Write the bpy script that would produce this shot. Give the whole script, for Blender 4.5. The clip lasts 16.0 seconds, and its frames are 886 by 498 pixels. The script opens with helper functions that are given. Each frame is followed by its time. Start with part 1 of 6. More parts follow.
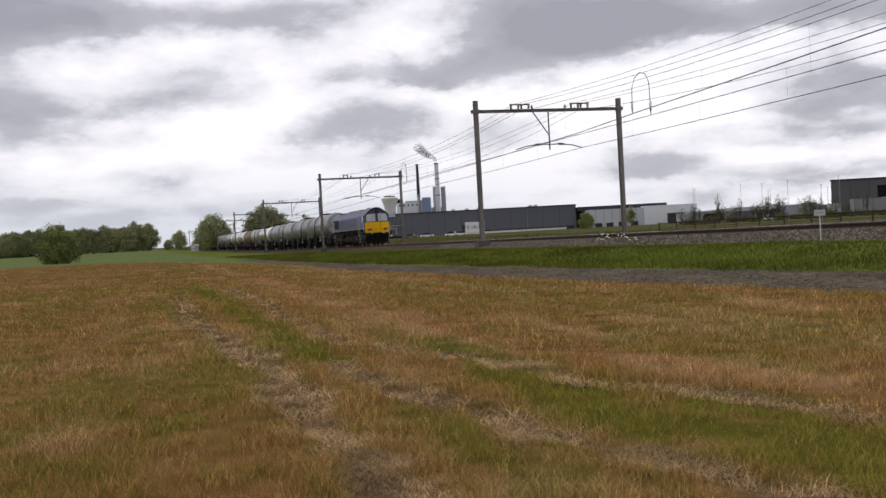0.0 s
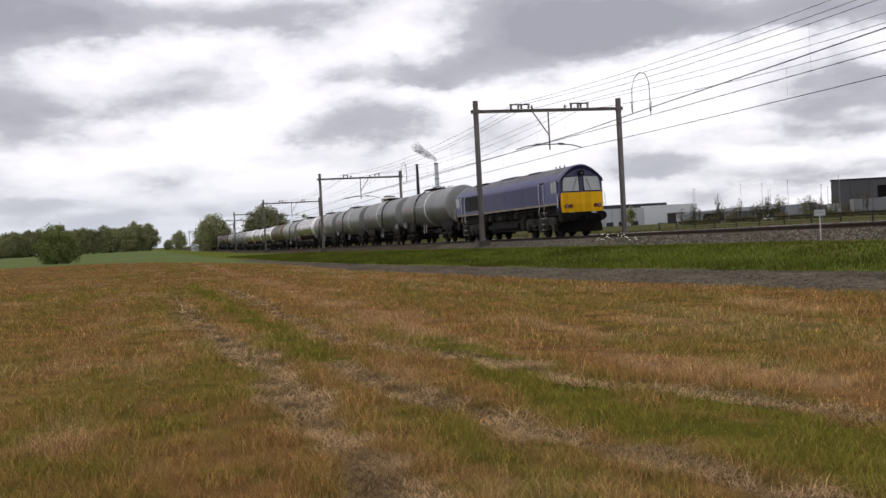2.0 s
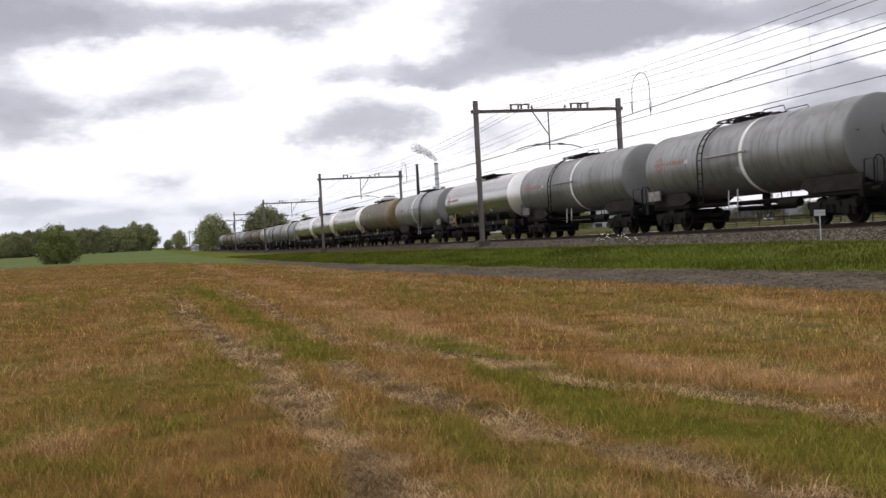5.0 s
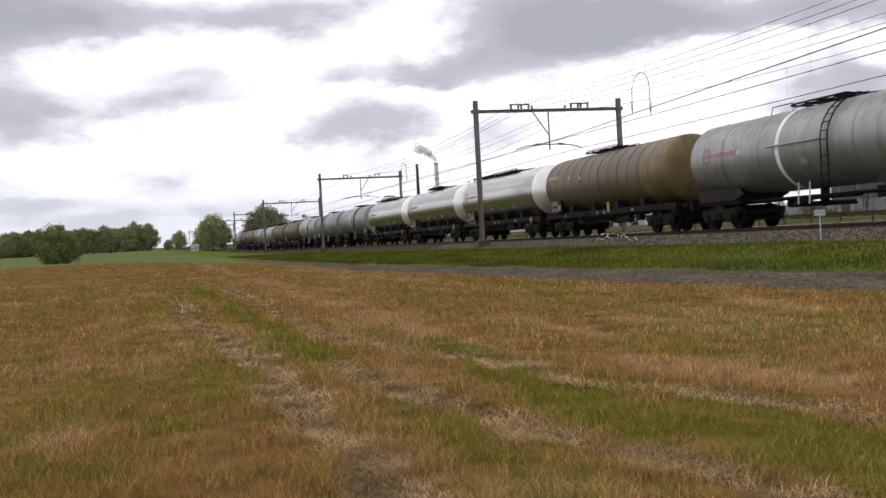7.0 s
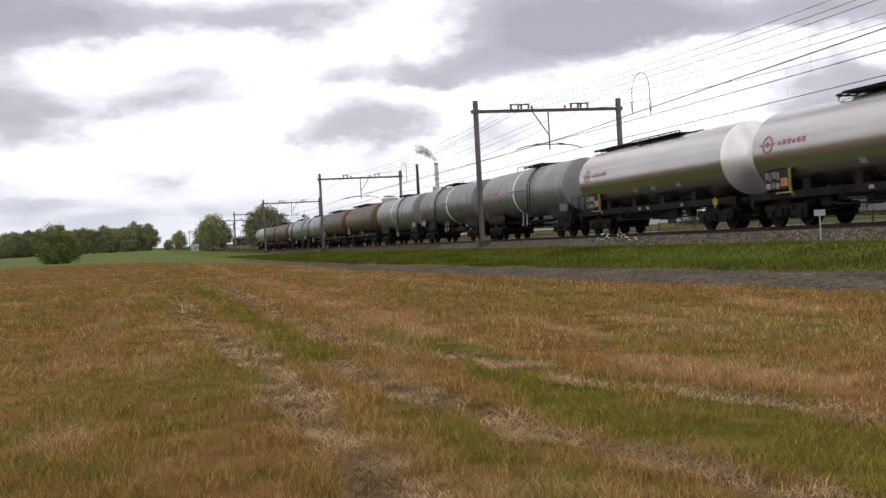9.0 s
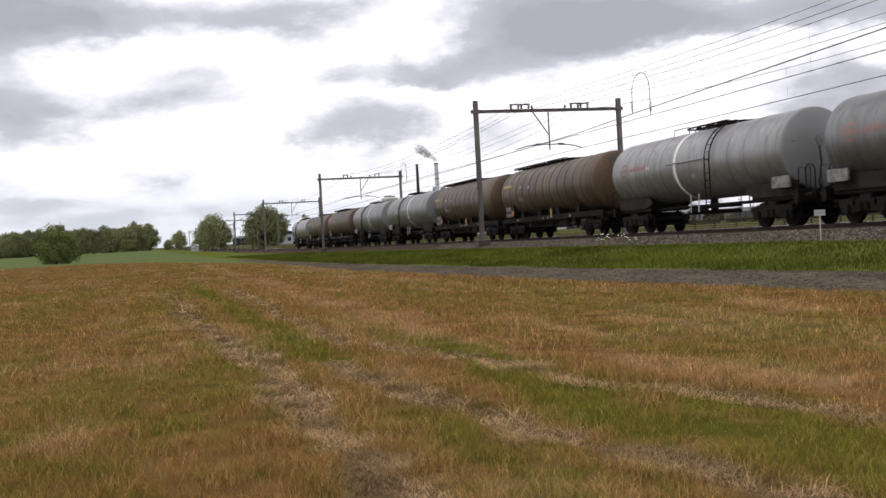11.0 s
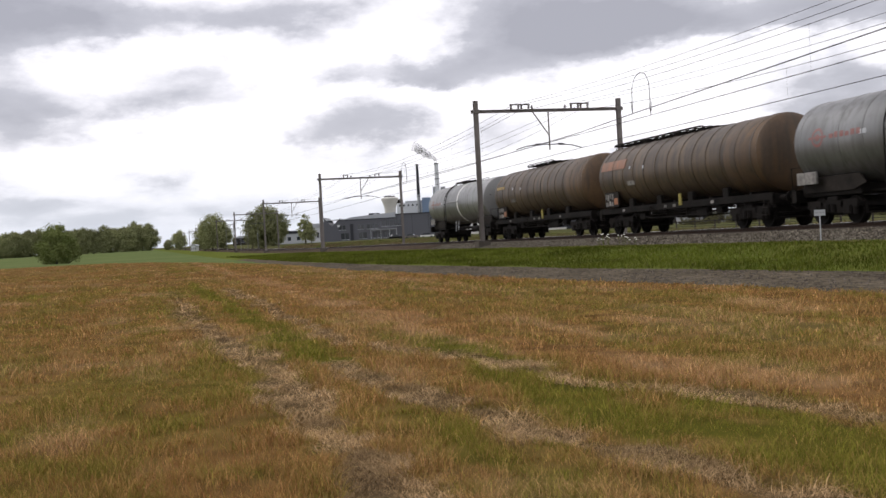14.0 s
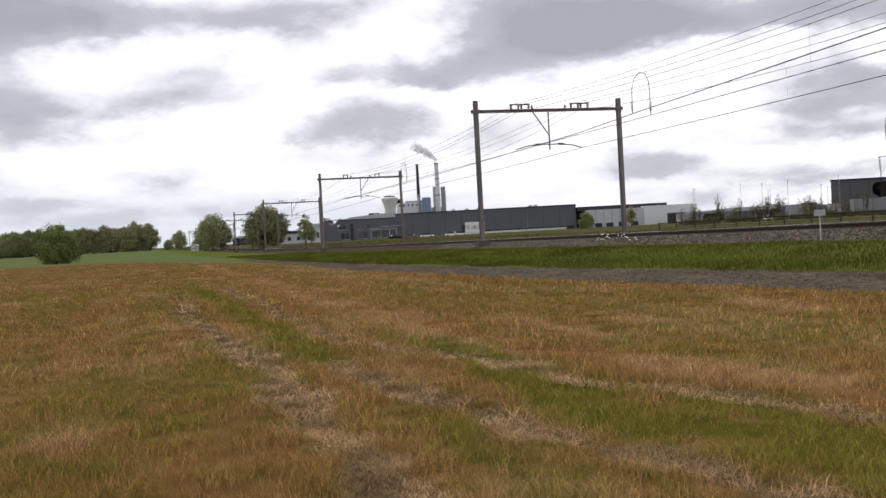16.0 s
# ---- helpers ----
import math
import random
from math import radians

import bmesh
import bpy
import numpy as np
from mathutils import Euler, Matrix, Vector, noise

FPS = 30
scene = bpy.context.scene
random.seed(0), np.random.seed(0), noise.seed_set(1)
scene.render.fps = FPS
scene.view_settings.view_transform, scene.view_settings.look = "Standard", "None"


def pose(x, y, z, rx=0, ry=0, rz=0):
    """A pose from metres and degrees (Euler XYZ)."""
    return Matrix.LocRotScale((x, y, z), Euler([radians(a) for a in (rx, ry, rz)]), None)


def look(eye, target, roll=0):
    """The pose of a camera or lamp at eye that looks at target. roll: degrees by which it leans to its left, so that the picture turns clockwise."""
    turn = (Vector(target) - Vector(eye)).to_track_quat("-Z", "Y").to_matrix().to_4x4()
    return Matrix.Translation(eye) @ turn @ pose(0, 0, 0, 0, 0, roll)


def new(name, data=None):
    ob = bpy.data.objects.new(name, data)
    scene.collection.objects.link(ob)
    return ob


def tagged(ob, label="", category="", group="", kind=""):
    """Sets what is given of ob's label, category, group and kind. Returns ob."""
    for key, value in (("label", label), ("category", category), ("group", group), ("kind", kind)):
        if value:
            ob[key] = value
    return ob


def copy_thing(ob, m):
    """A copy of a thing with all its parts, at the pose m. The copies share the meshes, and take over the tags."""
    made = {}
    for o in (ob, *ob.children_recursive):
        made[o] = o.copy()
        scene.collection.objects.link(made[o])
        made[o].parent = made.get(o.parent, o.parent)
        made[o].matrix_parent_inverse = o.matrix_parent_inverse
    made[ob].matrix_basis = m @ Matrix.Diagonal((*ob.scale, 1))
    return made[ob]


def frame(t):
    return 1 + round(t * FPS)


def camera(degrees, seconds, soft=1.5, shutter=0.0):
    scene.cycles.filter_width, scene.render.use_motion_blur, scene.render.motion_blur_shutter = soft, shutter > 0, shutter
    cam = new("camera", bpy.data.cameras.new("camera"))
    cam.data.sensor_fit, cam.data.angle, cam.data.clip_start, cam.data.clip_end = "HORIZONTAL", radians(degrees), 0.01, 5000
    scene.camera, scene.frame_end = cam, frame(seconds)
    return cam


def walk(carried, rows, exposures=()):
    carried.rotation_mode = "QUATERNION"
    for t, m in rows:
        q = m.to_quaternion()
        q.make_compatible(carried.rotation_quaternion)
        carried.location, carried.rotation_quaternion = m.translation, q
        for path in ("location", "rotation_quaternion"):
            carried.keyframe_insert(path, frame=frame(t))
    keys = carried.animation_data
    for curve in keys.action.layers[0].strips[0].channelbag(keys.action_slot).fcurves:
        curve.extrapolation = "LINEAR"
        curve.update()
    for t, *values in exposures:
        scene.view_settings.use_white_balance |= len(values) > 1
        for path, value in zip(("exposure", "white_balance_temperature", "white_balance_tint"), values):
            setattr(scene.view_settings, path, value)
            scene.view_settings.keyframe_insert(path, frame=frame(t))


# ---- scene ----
# Camera: it stands still on a tripod at the edge of a field, beside a railway.
EYE = Vector((0.0, 0.0, 1.65))
YAW, PITCH, ROLL = 74.4315, -0.889, 3.09
cam = camera(44.72, 16.0, soft=1.5, shutter=0.08)
AHEAD = Vector((-math.sin(radians(YAW)) * math.cos(radians(PITCH)), math.cos(radians(YAW)) * math.cos(radians(PITCH)), math.sin(radians(PITCH))))
STAND = look(EYE, EYE + AHEAD * 10, -ROLL)
walk(cam, [(0.0, STAND), (16.0, STAND)], [(0.0, 0.02, 6600, 15), (2.0, 0.08, 6600, 15), (3.5, 0.24, 6600, 15), (7.0, 0.28, 6600, 15), (15.2, 0.27, 6600, 15), (16.0, 0.2, 6600, 15)])

# ---- world and light: a bright, broken overcast ----
SUN_UP, SUN_TURN = 48.0, 200.0
world = bpy.data.worlds.new("overcast_sky")
scene.world = world
world.use_nodes = True
wt = world.node_tree
wt.nodes.clear()


def wnode(kind, **inputs):
    n = wt.nodes.new(kind)
    for key, value in inputs.items():
        n.inputs[int(key[1:])].default_value = value
    return n


w_out = wnode("ShaderNodeOutputWorld")
w_bg = wnode("ShaderNodeBackground")
w_bg.inputs[1].default_value = 1.0
w_sky = wnode("ShaderNodeTexSky")
w_sky.sky_type, w_sky.sun_disc = "NISHITA", False
w_sky.sun_elevation, w_sky.sun_rotation = radians(SUN_UP), radians(SUN_TURN)
w_skydim = wnode("ShaderNodeMix")
w_skydim.data_type, w_skydim.blend_type = "RGBA", "MULTIPLY"
w_skydim.inputs[0].default_value = 1.0
w_skydim.inputs[7].default_value = (0.1, 0.1, 0.1, 1)
wt.links.new(w_sky.outputs[0], w_skydim.inputs[6])
# Clouds lie on a flat layer: the direction is projected onto it.
w_co = wnode("ShaderNodeTexCoord")
w_sep = wnode("ShaderNodeSeparateXYZ")
wt.links.new(w_co.outputs["Generated"], w_sep.inputs[0])
w_up = wnode("ShaderNodeMath", _1=0.0)
w_up.operation = "MAXIMUM"
wt.links.new(w_sep.outputs[2], w_up.inputs[0])
w_lift = wnode("ShaderNodeMath", _1=0.2)
wt.links.new(w_up.outputs[0], w_lift.inputs[0])
w_div = []
for axis in (0, 1):
    d = wnode("ShaderNodeMath")
    d.operation = "DIVIDE"
    wt.links.new(w_sep.outputs[axis], d.inputs[0])
    wt.links.new(w_lift.outputs[0], d.inputs[1])
    w_div.append(d)
w_com = wnode("ShaderNodeCombineXYZ", _2=27.4)
wt.links.new(w_div[0].outputs[0], w_com.inputs[0])
wt.links.new(w_div[1].outputs[0], w_com.inputs[1])
w_n1 = wnode("ShaderNodeTexNoise", _2=1.9, _3=6.0, _4=0.46, _8=0.1)
wt.links.new(w_com.outputs[0], w_n1.inputs[0])
w_r1 = wnode("ShaderNodeValToRGB")
els = w_r1.color_ramp.elements
els[0].position, els[0].color = 0.31, (0.36, 0.375, 0.42, 1)
els[1].position, els[1].color = 0.565, (1.05, 1.06, 1.09, 1)
e = els.new(0.42)
e.color = (0.49, 0.51, 0.56, 1)
e = els.new(0.488)
e.color = (0.83, 0.85, 0.90, 1)


def wmath(op, p, q):
    """A math node on two numbers or sockets."""
    n = wt.nodes.new("ShaderNodeMath")
    n.operation = op
    for socket, value in zip(n.inputs, (p, q)):
        if isinstance(value, (int, float)):
            socket.default_value = value
        else:
            wt.links.new(value, socket)
    return n.outputs[0]


# The larger cloud banks: compass bearing, height, half widths in degrees, and weight, with torn edges.
w_tear = wnode("ShaderNodeTexNoise", _2=9.0, _3=6.0, _4=0.58)
w_squash = wnode("ShaderNodeMapping")
w_squash.inputs[3].default_value = (1, 1, 2.2)
wt.links.new(w_co.outputs["Generated"], w_squash.inputs[0])
wt.links.new(w_squash.outputs[0], w_tear.inputs[0])
w_rgb = wnode("ShaderNodeSeparateColor")
wt.links.new(w_tear.outputs[1], w_rgb.inputs[0])
w_az = wmath("MULTIPLY", wmath("ARCTAN2", w_sep.outputs[0], w_sep.outputs[1]), 57.2958)
w_el = wmath("MULTIPLY", wmath("ARCSINE", w_sep.outputs[2], 0.0), 57.2958)
# A finer tear frays the edges of the banks.
w_tear2 = wnode("ShaderNodeTexNoise", _2=34.0, _3=5.0, _4=0.6)
wt.links.new(w_squash.outputs[0], w_tear2.inputs[0])
w_fine = wnode("ShaderNodeSeparateColor")
wt.links.new(w_tear2.outputs[1], w_fine.inputs[0])


def torn(value, coarse, wide, fine, narrow):
    value = wmath("ADD", value, wmath("MULTIPLY", wmath("SUBTRACT", coarse, 0.5), wide))
    return wmath("ADD", value, wmath("MULTIPLY", wmath("SUBTRACT", fine, 0.5), narrow))


w_az = torn(w_az, w_rgb.outputs[0], 8.0, w_fine.outputs[0], 3.0)
w_el = torn(w_el, w_rgb.outputs[1], 2.4, w_fine.outputs[1], 1.1)


def bank(total, bearing, height, wide, tall, weight):
    """Adds one bank to the sum: a soft crown above, a firmer base below."""
    p = wmath("DIVIDE", wmath("SUBTRACT", w_az, bearing), wide)
    up = wmath("SUBTRACT", w_el, height)
    q = wmath("DIVIDE", wmath("MAXIMUM", up, wmath("MULTIPLY", up, -1.7)), tall)
    r = wmath("ADD", wmath("MULTIPLY", p, p), wmath("MULTIPLY", q, q))
    r = wmath("POWER", r, 1.5)
    return wmath("ADD", total, wmath("MULTIPLY", wmath("EXPONENT", wmath("MULTIPLY", r, -1.0), 0.0), weight))


w_sum = 0.0
for bearing, height, wide, tall, weight in (
        (-97.0, 11.0, 6.4, 2.6, 1.05), (-87.5, 11.6, 9.0, 1.5, 0.55), (-96.0, 7.7, 4.6, 2.0, 0.72), (-87.2, 7.7, 4.0, 1.7, 0.72),
        (-79.0, 5.6, 4.2, 1.6, 0.95), (-67.0, 10.0, 7.4, 2.6, 1.0), (-61.5, 10.2, 8.0, 1.8, 0.95), (-71.8, 8.2, 4.4, 1.5, 0.9),
        (-53.0, 9.9, 6.0, 1.8, 0.8), (-77.0, 8.2, 3.6, 1.2, 0.75)):
    w_sum = bank(w_sum, bearing, height, wide, tall, weight)
for bearing, height, wide, tall, weight in (
        (-62.6, 2.9, 3.3, 1.0, 0.8), (-52.0, 5.4, 4.2, 1.5, 0.68), (-55.5, 3.9, 4.6, 0.7, 0.5), (-57.0, 2.1, 4.0, 0.6, 0.4),
        (-71.0, 4.9, 2.8, 1.4, 0.7), (-93.0, 1.6, 11.0, 1.3, 0.62), (-73.0, 1.3, 4.5, 1.1, 0.55), (-89.4, 3.1, 1.6, 0.5, 0.3),
        (-96.5, 3.7, 5.5, 0.9, 0.5), (-95.0, 5.3, 5.5, 1.0, 0.42)):
    w_sum = bank(w_sum, bearing, height, wide, tall, weight)
p = wmath("DIVIDE", wmath("ADD", w_az, 74.0), 30.0)
q = wmath("DIVIDE", wmath("SUBTRACT", w_el, 6.0), 9.0)
w_gap = wmath("EXPONENT", wmath("MULTIPLY", wmath("ADD", wmath("MULTIPLY", p, p), wmath("MULTIPLY", q, q)), -1.0), 0.0)
w_calm = wmath("MULTIPLY", w_gap, 0.75)
w_cover = wmath("ADD", w_n1.outputs[0], wmath("MULTIPLY", w_calm, wmath("SUBTRACT", 0.592, w_n1.outputs[0])))
# brighter billows stand inside the banks
w_billow = wmath("ADD", 0.40, wmath("MULTIPLY", wmath("ADD", w_rgb.outputs[2], wmath("MULTIPLY", w_fine.outputs[2], 0.5)), 0.86))
w_cover = wmath("SUBTRACT", w_cover, wmath("MULTIPLY", wmath("MULTIPLY", w_sum, w_billow), 0.152))
w_cover = wmath("ADD", w_cover, wmath("MULTIPLY", wmath("SUBTRACT", w_rgb.outputs[2], 0.5), 0.15))
w_cover = wmath("ADD", w_cover, wmath("MULTIPLY", wmath("SUBTRACT", w_fine.outputs[2], 0.5), 0.11))
wt.links.new(w_cover, w_r1.inputs[0])
# Low down the cloud layer thins into a pale blue-white haze.
w_low = wnode("ShaderNodeMapRange", _1=0.0, _2=0.085, _3=0.85, _4=0.0)
wt.links.new(w_sep.outputs[2], w_low.inputs[0])
w_haze = wnode("ShaderNodeMix")
w_haze.data_type = "RGBA"
w_haze.inputs[7].default_value = (0.61, 0.68, 0.76, 1)
w_side = wnode("ShaderNodeMapRange", _1=-80.0, _2=-58.0, _3=1.0, _4=0.3)
wt.links.new(w_az, w_side.inputs[0])
wt.links.new(wmath("MULTIPLY", w_low.outputs[0], w_side.outputs[0]), w_haze.inputs[0])
wt.links.new(w_r1.outputs[0], w_haze.inputs[6])
w_mix = wnode("ShaderNodeMix")
w_mix.data_type = "RGBA"
w_mix.inputs[0].default_value = 0.94
wt.links.new(w_skydim.outputs[2], w_mix.inputs[6])
wt.links.new(w_haze.outputs[2], w_mix.inputs[7])
wt.links.new(w_mix.outputs[2], w_bg.inputs[0])
wt.links.new(w_bg.outputs[0], w_out.inputs[0])

sun = new("sun", bpy.data.lights.new("sun", "SUN"))
sun.data.energy, sun.data.angle, sun.data.color = 0.9, radians(25), (1.0, 0.96, 0.9)
a, b = radians(SUN_TURN), radians(SUN_UP)
sun.matrix_world = look(Vector((math.sin(a) * math.cos(b), math.cos(a) * math.cos(b), math.sin(b))) * 50, (0, 0, 0))


# ---- materials ----
def mat(name, c1, c2=None, scale=3.0, rough=0.7, metal=0.0, bump=0.0, grain=0.0, stretch=(1, 1, 1), vary=0.0, attr="", spec=0.5, streak=None, island=False):
    """Two colours mixed by coarse noise, darkened or lit by fine grain, with relief. streak: a dirt colour run down in streaks."""
    m = bpy.data.materials.new(name)
    m.use_nodes = True
    nt = m.node_tree
    p = nt.nodes["Principled BSDF"]
    p.inputs["Roughness"].default_value, p.inputs["Metallic"].default_value = rough, metal
    p.inputs["Specular IOR Level"].default_value = spec
    co = nt.nodes.new("ShaderNodeTexCoord")
    mp = nt.nodes.new("ShaderNodeMapping")
    mp.inputs["Scale"].default_value = stretch
    info = nt.nodes.new("ShaderNodeObjectInfo")
    shift = nt.nodes.new("ShaderNodeVectorMath")
    shift.operation = "MULTIPLY_ADD"
    shift.inputs[1].default_value = (1, 1, 1)
    nt.links.new(co.outputs["Object"], shift.inputs[0])
    if vary:
        # each copy wears in its own way
        spread = nt.nodes.new("ShaderNodeMath")
        spread.operation = "MULTIPLY"
        spread.inputs[1].default_value = 40.0
        nt.links.new(info.outputs["Random"], spread.inputs[0])
        nt.links.new(spread.outputs[0], shift.inputs[2])
    nt.links.new(shift.outputs[0], mp.inputs[0])
    n1 = nt.nodes.new("ShaderNodeTexNoise")
    n1.inputs["Scale"].default_value, n1.inputs["Detail"].default_value = scale, 5
    nt.links.new(mp.outputs[0], n1.inputs[0])
    ramp = nt.nodes.new("ShaderNodeMapRange")
    ramp.inputs[1].default_value, ramp.inputs[2].default_value = 0.32, 0.68
    nt.links.new(n1.outputs[0], ramp.inputs[0])
    mx = nt.nodes.new("ShaderNodeMix")
    mx.data_type = "RGBA"
    mx.inputs[6].default_value = (*c1, 1)
    mx.inputs[7].default_value = (*(c2 or c1), 1)
    nt.links.new(ramp.outputs[0], mx.inputs[0])
    out = mx.outputs[2]
    if attr:
        at = nt.nodes.new("ShaderNodeAttribute")
        at.attribute_name = attr
        out = at.outputs[0]
    if streak:
        ms = nt.nodes.new("ShaderNodeMapping")
        ms.inputs["Scale"].default_value = (2.2, 2.2, 0.12)
        nt.links.new(shift.outputs[0], ms.inputs[0])
        ns = nt.nodes.new("ShaderNodeTexNoise")
        ns.inputs["Scale"].default_value, ns.inputs["Detail"].default_value = 1.6, 4
        nt.links.new(ms.outputs[0], ns.inputs[0])
        rs = nt.nodes.new("ShaderNodeMapRange")
        rs.inputs[1].default_value, rs.inputs[2].default_value, rs.inputs[4].default_value = 0.45, 0.68, 0.82
        nt.links.new(ns.outputs[0], rs.inputs[0])
        m2 = nt.nodes.new("ShaderNodeMix")
        m2.data_type = "RGBA"
        m2.inputs[7].default_value = (*streak, 1)
        nt.links.new(rs.outputs[0], m2.inputs[0])
        nt.links.new(out, m2.inputs[6])
        out = m2.outputs[2]
    hs = nt.nodes.new("ShaderNodeHueSaturation")
    n2 = nt.nodes.new("ShaderNodeTexNoise")
    n2.inputs["Scale"].default_value, n2.inputs["Detail"].default_value = scale * 9, 3
    nt.links.new(mp.outputs[0], n2.inputs[0])
    r2 = nt.nodes.new("ShaderNodeMapRange")
    r2.inputs[3].default_value, r2.inputs[4].default_value = 1 - grain, 1 + grain
    nt.links.new(n2.outputs[0], r2.inputs[0])
    r3 = nt.nodes.new("ShaderNodeMapRange")
    r3.inputs[3].default_value, r3.inputs[4].default_value = 1 - vary, 1 + vary
    each = nt.nodes.new("ShaderNodeNewGeometry").outputs["Random Per Island"] if island else info.outputs["Random"]
    nt.links.new(each, r3.inputs[0])
    mul = nt.nodes.new("ShaderNodeMath")
    mul.operation = "MULTIPLY"
    nt.links.new(r2.outputs[0], mul.inputs[0])
    nt.links.new(r3.outputs[0], mul.inputs[1])
    nt.links.new(mul.outputs[0], hs.inputs["Value"])
    nt.links.new(out, hs.inputs["Color"])
    nt.links.new(hs.outputs[0], p.inputs["Base Color"])
    if bump:
        bp = nt.nodes.new("ShaderNodeBump")
        bp.inputs["Strength"].default_value, bp.inputs["Distance"].default_value = 0.6, bump
        nt.links.new(n2.outputs[0], bp.inputs["Height"])
        nt.links.new(bp.outputs[0], p.inputs["Normal"])
    return m


M_SOIL = mat("crop_soil", (0.15, 0.115, 0.07), (0.10, 0.08, 0.045), 1.2, 0.95, bump=0.03, grain=0.4, spec=0.0)
M_FARCROP = mat("dry_crop_far", (0.27, 0.165, 0.075), (0.20, 0.135, 0.055), 0.10, 0.95, bump=0.05, grain=0.3, stretch=(0.35, 1, 1), spec=0.0)
M_PATH = mat("gravel_path", (0.118, 0.099, 0.072), (0.068, 0.057, 0.042), 0.9, 0.95, bump=0.06, grain=1.2, stretch=(0.4, 1, 1), spec=0.0)
M_VERGE = mat("verge_turf", (0.085, 0.11, 0.022), (0.11, 0.12, 0.03), 0.6, 0.95, bump=0.05, grain=0.35, spec=0.0)
M_MEADOW = mat("far_meadow", (0.122, 0.148, 0.060), (0.09, 0.118, 0.044), 0.03, 0.95, grain=0.3, spec=0.0)
M_YARD = mat("rough_grass", (0.092, 0.090, 0.042), (0.060, 0.066, 0.028), 0.2, 0.95, bump=0.05, grain=0.4, spec=0.0)
M_BALLAST = mat("ballast_bed", (0.085, 0.068, 0.050), (0.052, 0.040, 0.030), 1.8, 0.95, bump=0.08, grain=1.2, spec=0.0)
M_STONE = mat("ballast_stone", (0.16, 0.144, 0.116), (0.10, 0.088, 0.07), 2.5, 0.9, grain=0.3, spec=0.0, vary=0.75, island=True)
M_RAIL = mat("rusty_rail", (0.04, 0.026, 0.019), (0.028, 0.02, 0.016), 2, 0.75, 0.3, grain=0.3, spec=0.12)
M_RAILTOP = mat("polished_rail_head", (0.55, 0.54, 0.53), (0.45, 0.44, 0.43), 2, 0.3, 1.0)
M_RAILDULL = mat("worn_rail_head", (0.10, 0.085, 0.075), (0.07, 0.06, 0.052), 2, 0.6, 0.4)
M_SLEEPER = mat("concrete_sleeper", (0.105, 0.088, 0.072), (0.07, 0.057, 0.047), 3, 0.9, grain=0.25, spec=0.0)
M_STEEL = mat("galvanised_steel", (0.20, 0.18, 0.165), (0.135, 0.12, 0.11), 1.5, 0.65, 0.1, grain=0.2, streak=(0.10, 0.085, 0.075))
M_CONC = mat("concrete", (0.60, 0.59, 0.56), (0.50, 0.49, 0.46), 2.0, 0.9, grain=0.2, bump=0.01)
M_INSUL = mat("brown_insulator", (0.05, 0.03, 0.025), None, 3, 0.25)
M_WIRE = mat("copper_wire", (0.06, 0.06, 0.06), None, 3, 0.6, 0.3)
M_BLADE = mat("crop_blade", (0.2, 0.15, 0.06), None, 3, 0.85, attr="tint", spec=0.0)
M_LEAF = mat("tree_leaf", (0.255, 0.265, 0.125), (0.18, 0.195, 0.085), 0.5, 0.8, grain=0.35, vary=0.25, spec=0.2)
M_LEAFLIGHT = mat("young_leaf", (0.20, 0.23, 0.075), (0.13, 0.16, 0.045), 0.7, 0.8, grain=0.3, vary=0.2, spec=0.2)
M_BARK = mat("bark", (0.06, 0.05, 0.04), (0.04, 0.033, 0.027), 2, 0.9, grain=0.3)
M_BLUE = mat("faded_blue_paint", (0.023, 0.026, 0.122), (0.018, 0.02, 0.10), 0.8, 0.42, grain=0.1, streak=(0.04, 0.038, 0.10))
M_DKBLUE = mat("dark_blue_paint", (0.018, 0.02, 0.075), (0.024, 0.026, 0.085), 1, 0.35)
M_ROOF = mat("dusty_roof", (0.125, 0.125, 0.14), (0.065, 0.065, 0.08), 1.1, 0.7, grain=0.35)
M_YELLOW = mat("warning_yellow", (0.80, 0.445, 0.002), (0.70, 0.375, 0.002), 2.2, 0.5, grain=0.12, streak=(0.55, 0.285, 0.004), spec=0.15)
M_STRIPE = mat("sole_bar_paint", (0.25, 0.215, 0.165), (0.15, 0.125, 0.10), 2, 0.6, grain=0.25)
M_BLACK = mat("oily_black", (0.006, 0.0055, 0.005), (0.014, 0.012, 0.0105), 1.5, 0.7, grain=0.4, spec=0.08)
M_BROWNGREY = mat("brake_dust_grey", (0.030, 0.026, 0.022), (0.015, 0.013, 0.012), 2, 0.8, grain=0.4, spec=0.1)
M_GRILLE = mat("radiator_grille", (0.012, 0.012, 0.014), None, 3, 0.5, spec=0.12)
# the windscreens' sky reflection is put into this pale base colour
M_GLASS = mat("window_glass", (0.36, 0.38, 0.38), (0.44, 0.46, 0.45), 1, 0.08, spec=0.9)
M_DKGLASS = mat("dark_window_glass", (0.03, 0.035, 0.04), None, 1, 0.08, spec=0.9)
M_CHROME = mat("bare_handrail", (0.62, 0.62, 0.6), None, 3, 0.4, 0.4)
M_RED = mat("red_lamp", (0.16, 0.008, 0.006), None, 3, 0.2)
M_GREY = mat("grey_tank_paint", (0.275, 0.28, 0.278), (0.19, 0.193, 0.19), 0.45, 0.42, 0.72, grain=0.1, vary=0.2, streak=(0.155, 0.153, 0.147))
M_GREYEND = mat("grey_tank_end", (0.235, 0.24, 0.236), (0.185, 0.186, 0.182), 0.5, 0.5, 0.2, grain=0.06, vary=0.1)
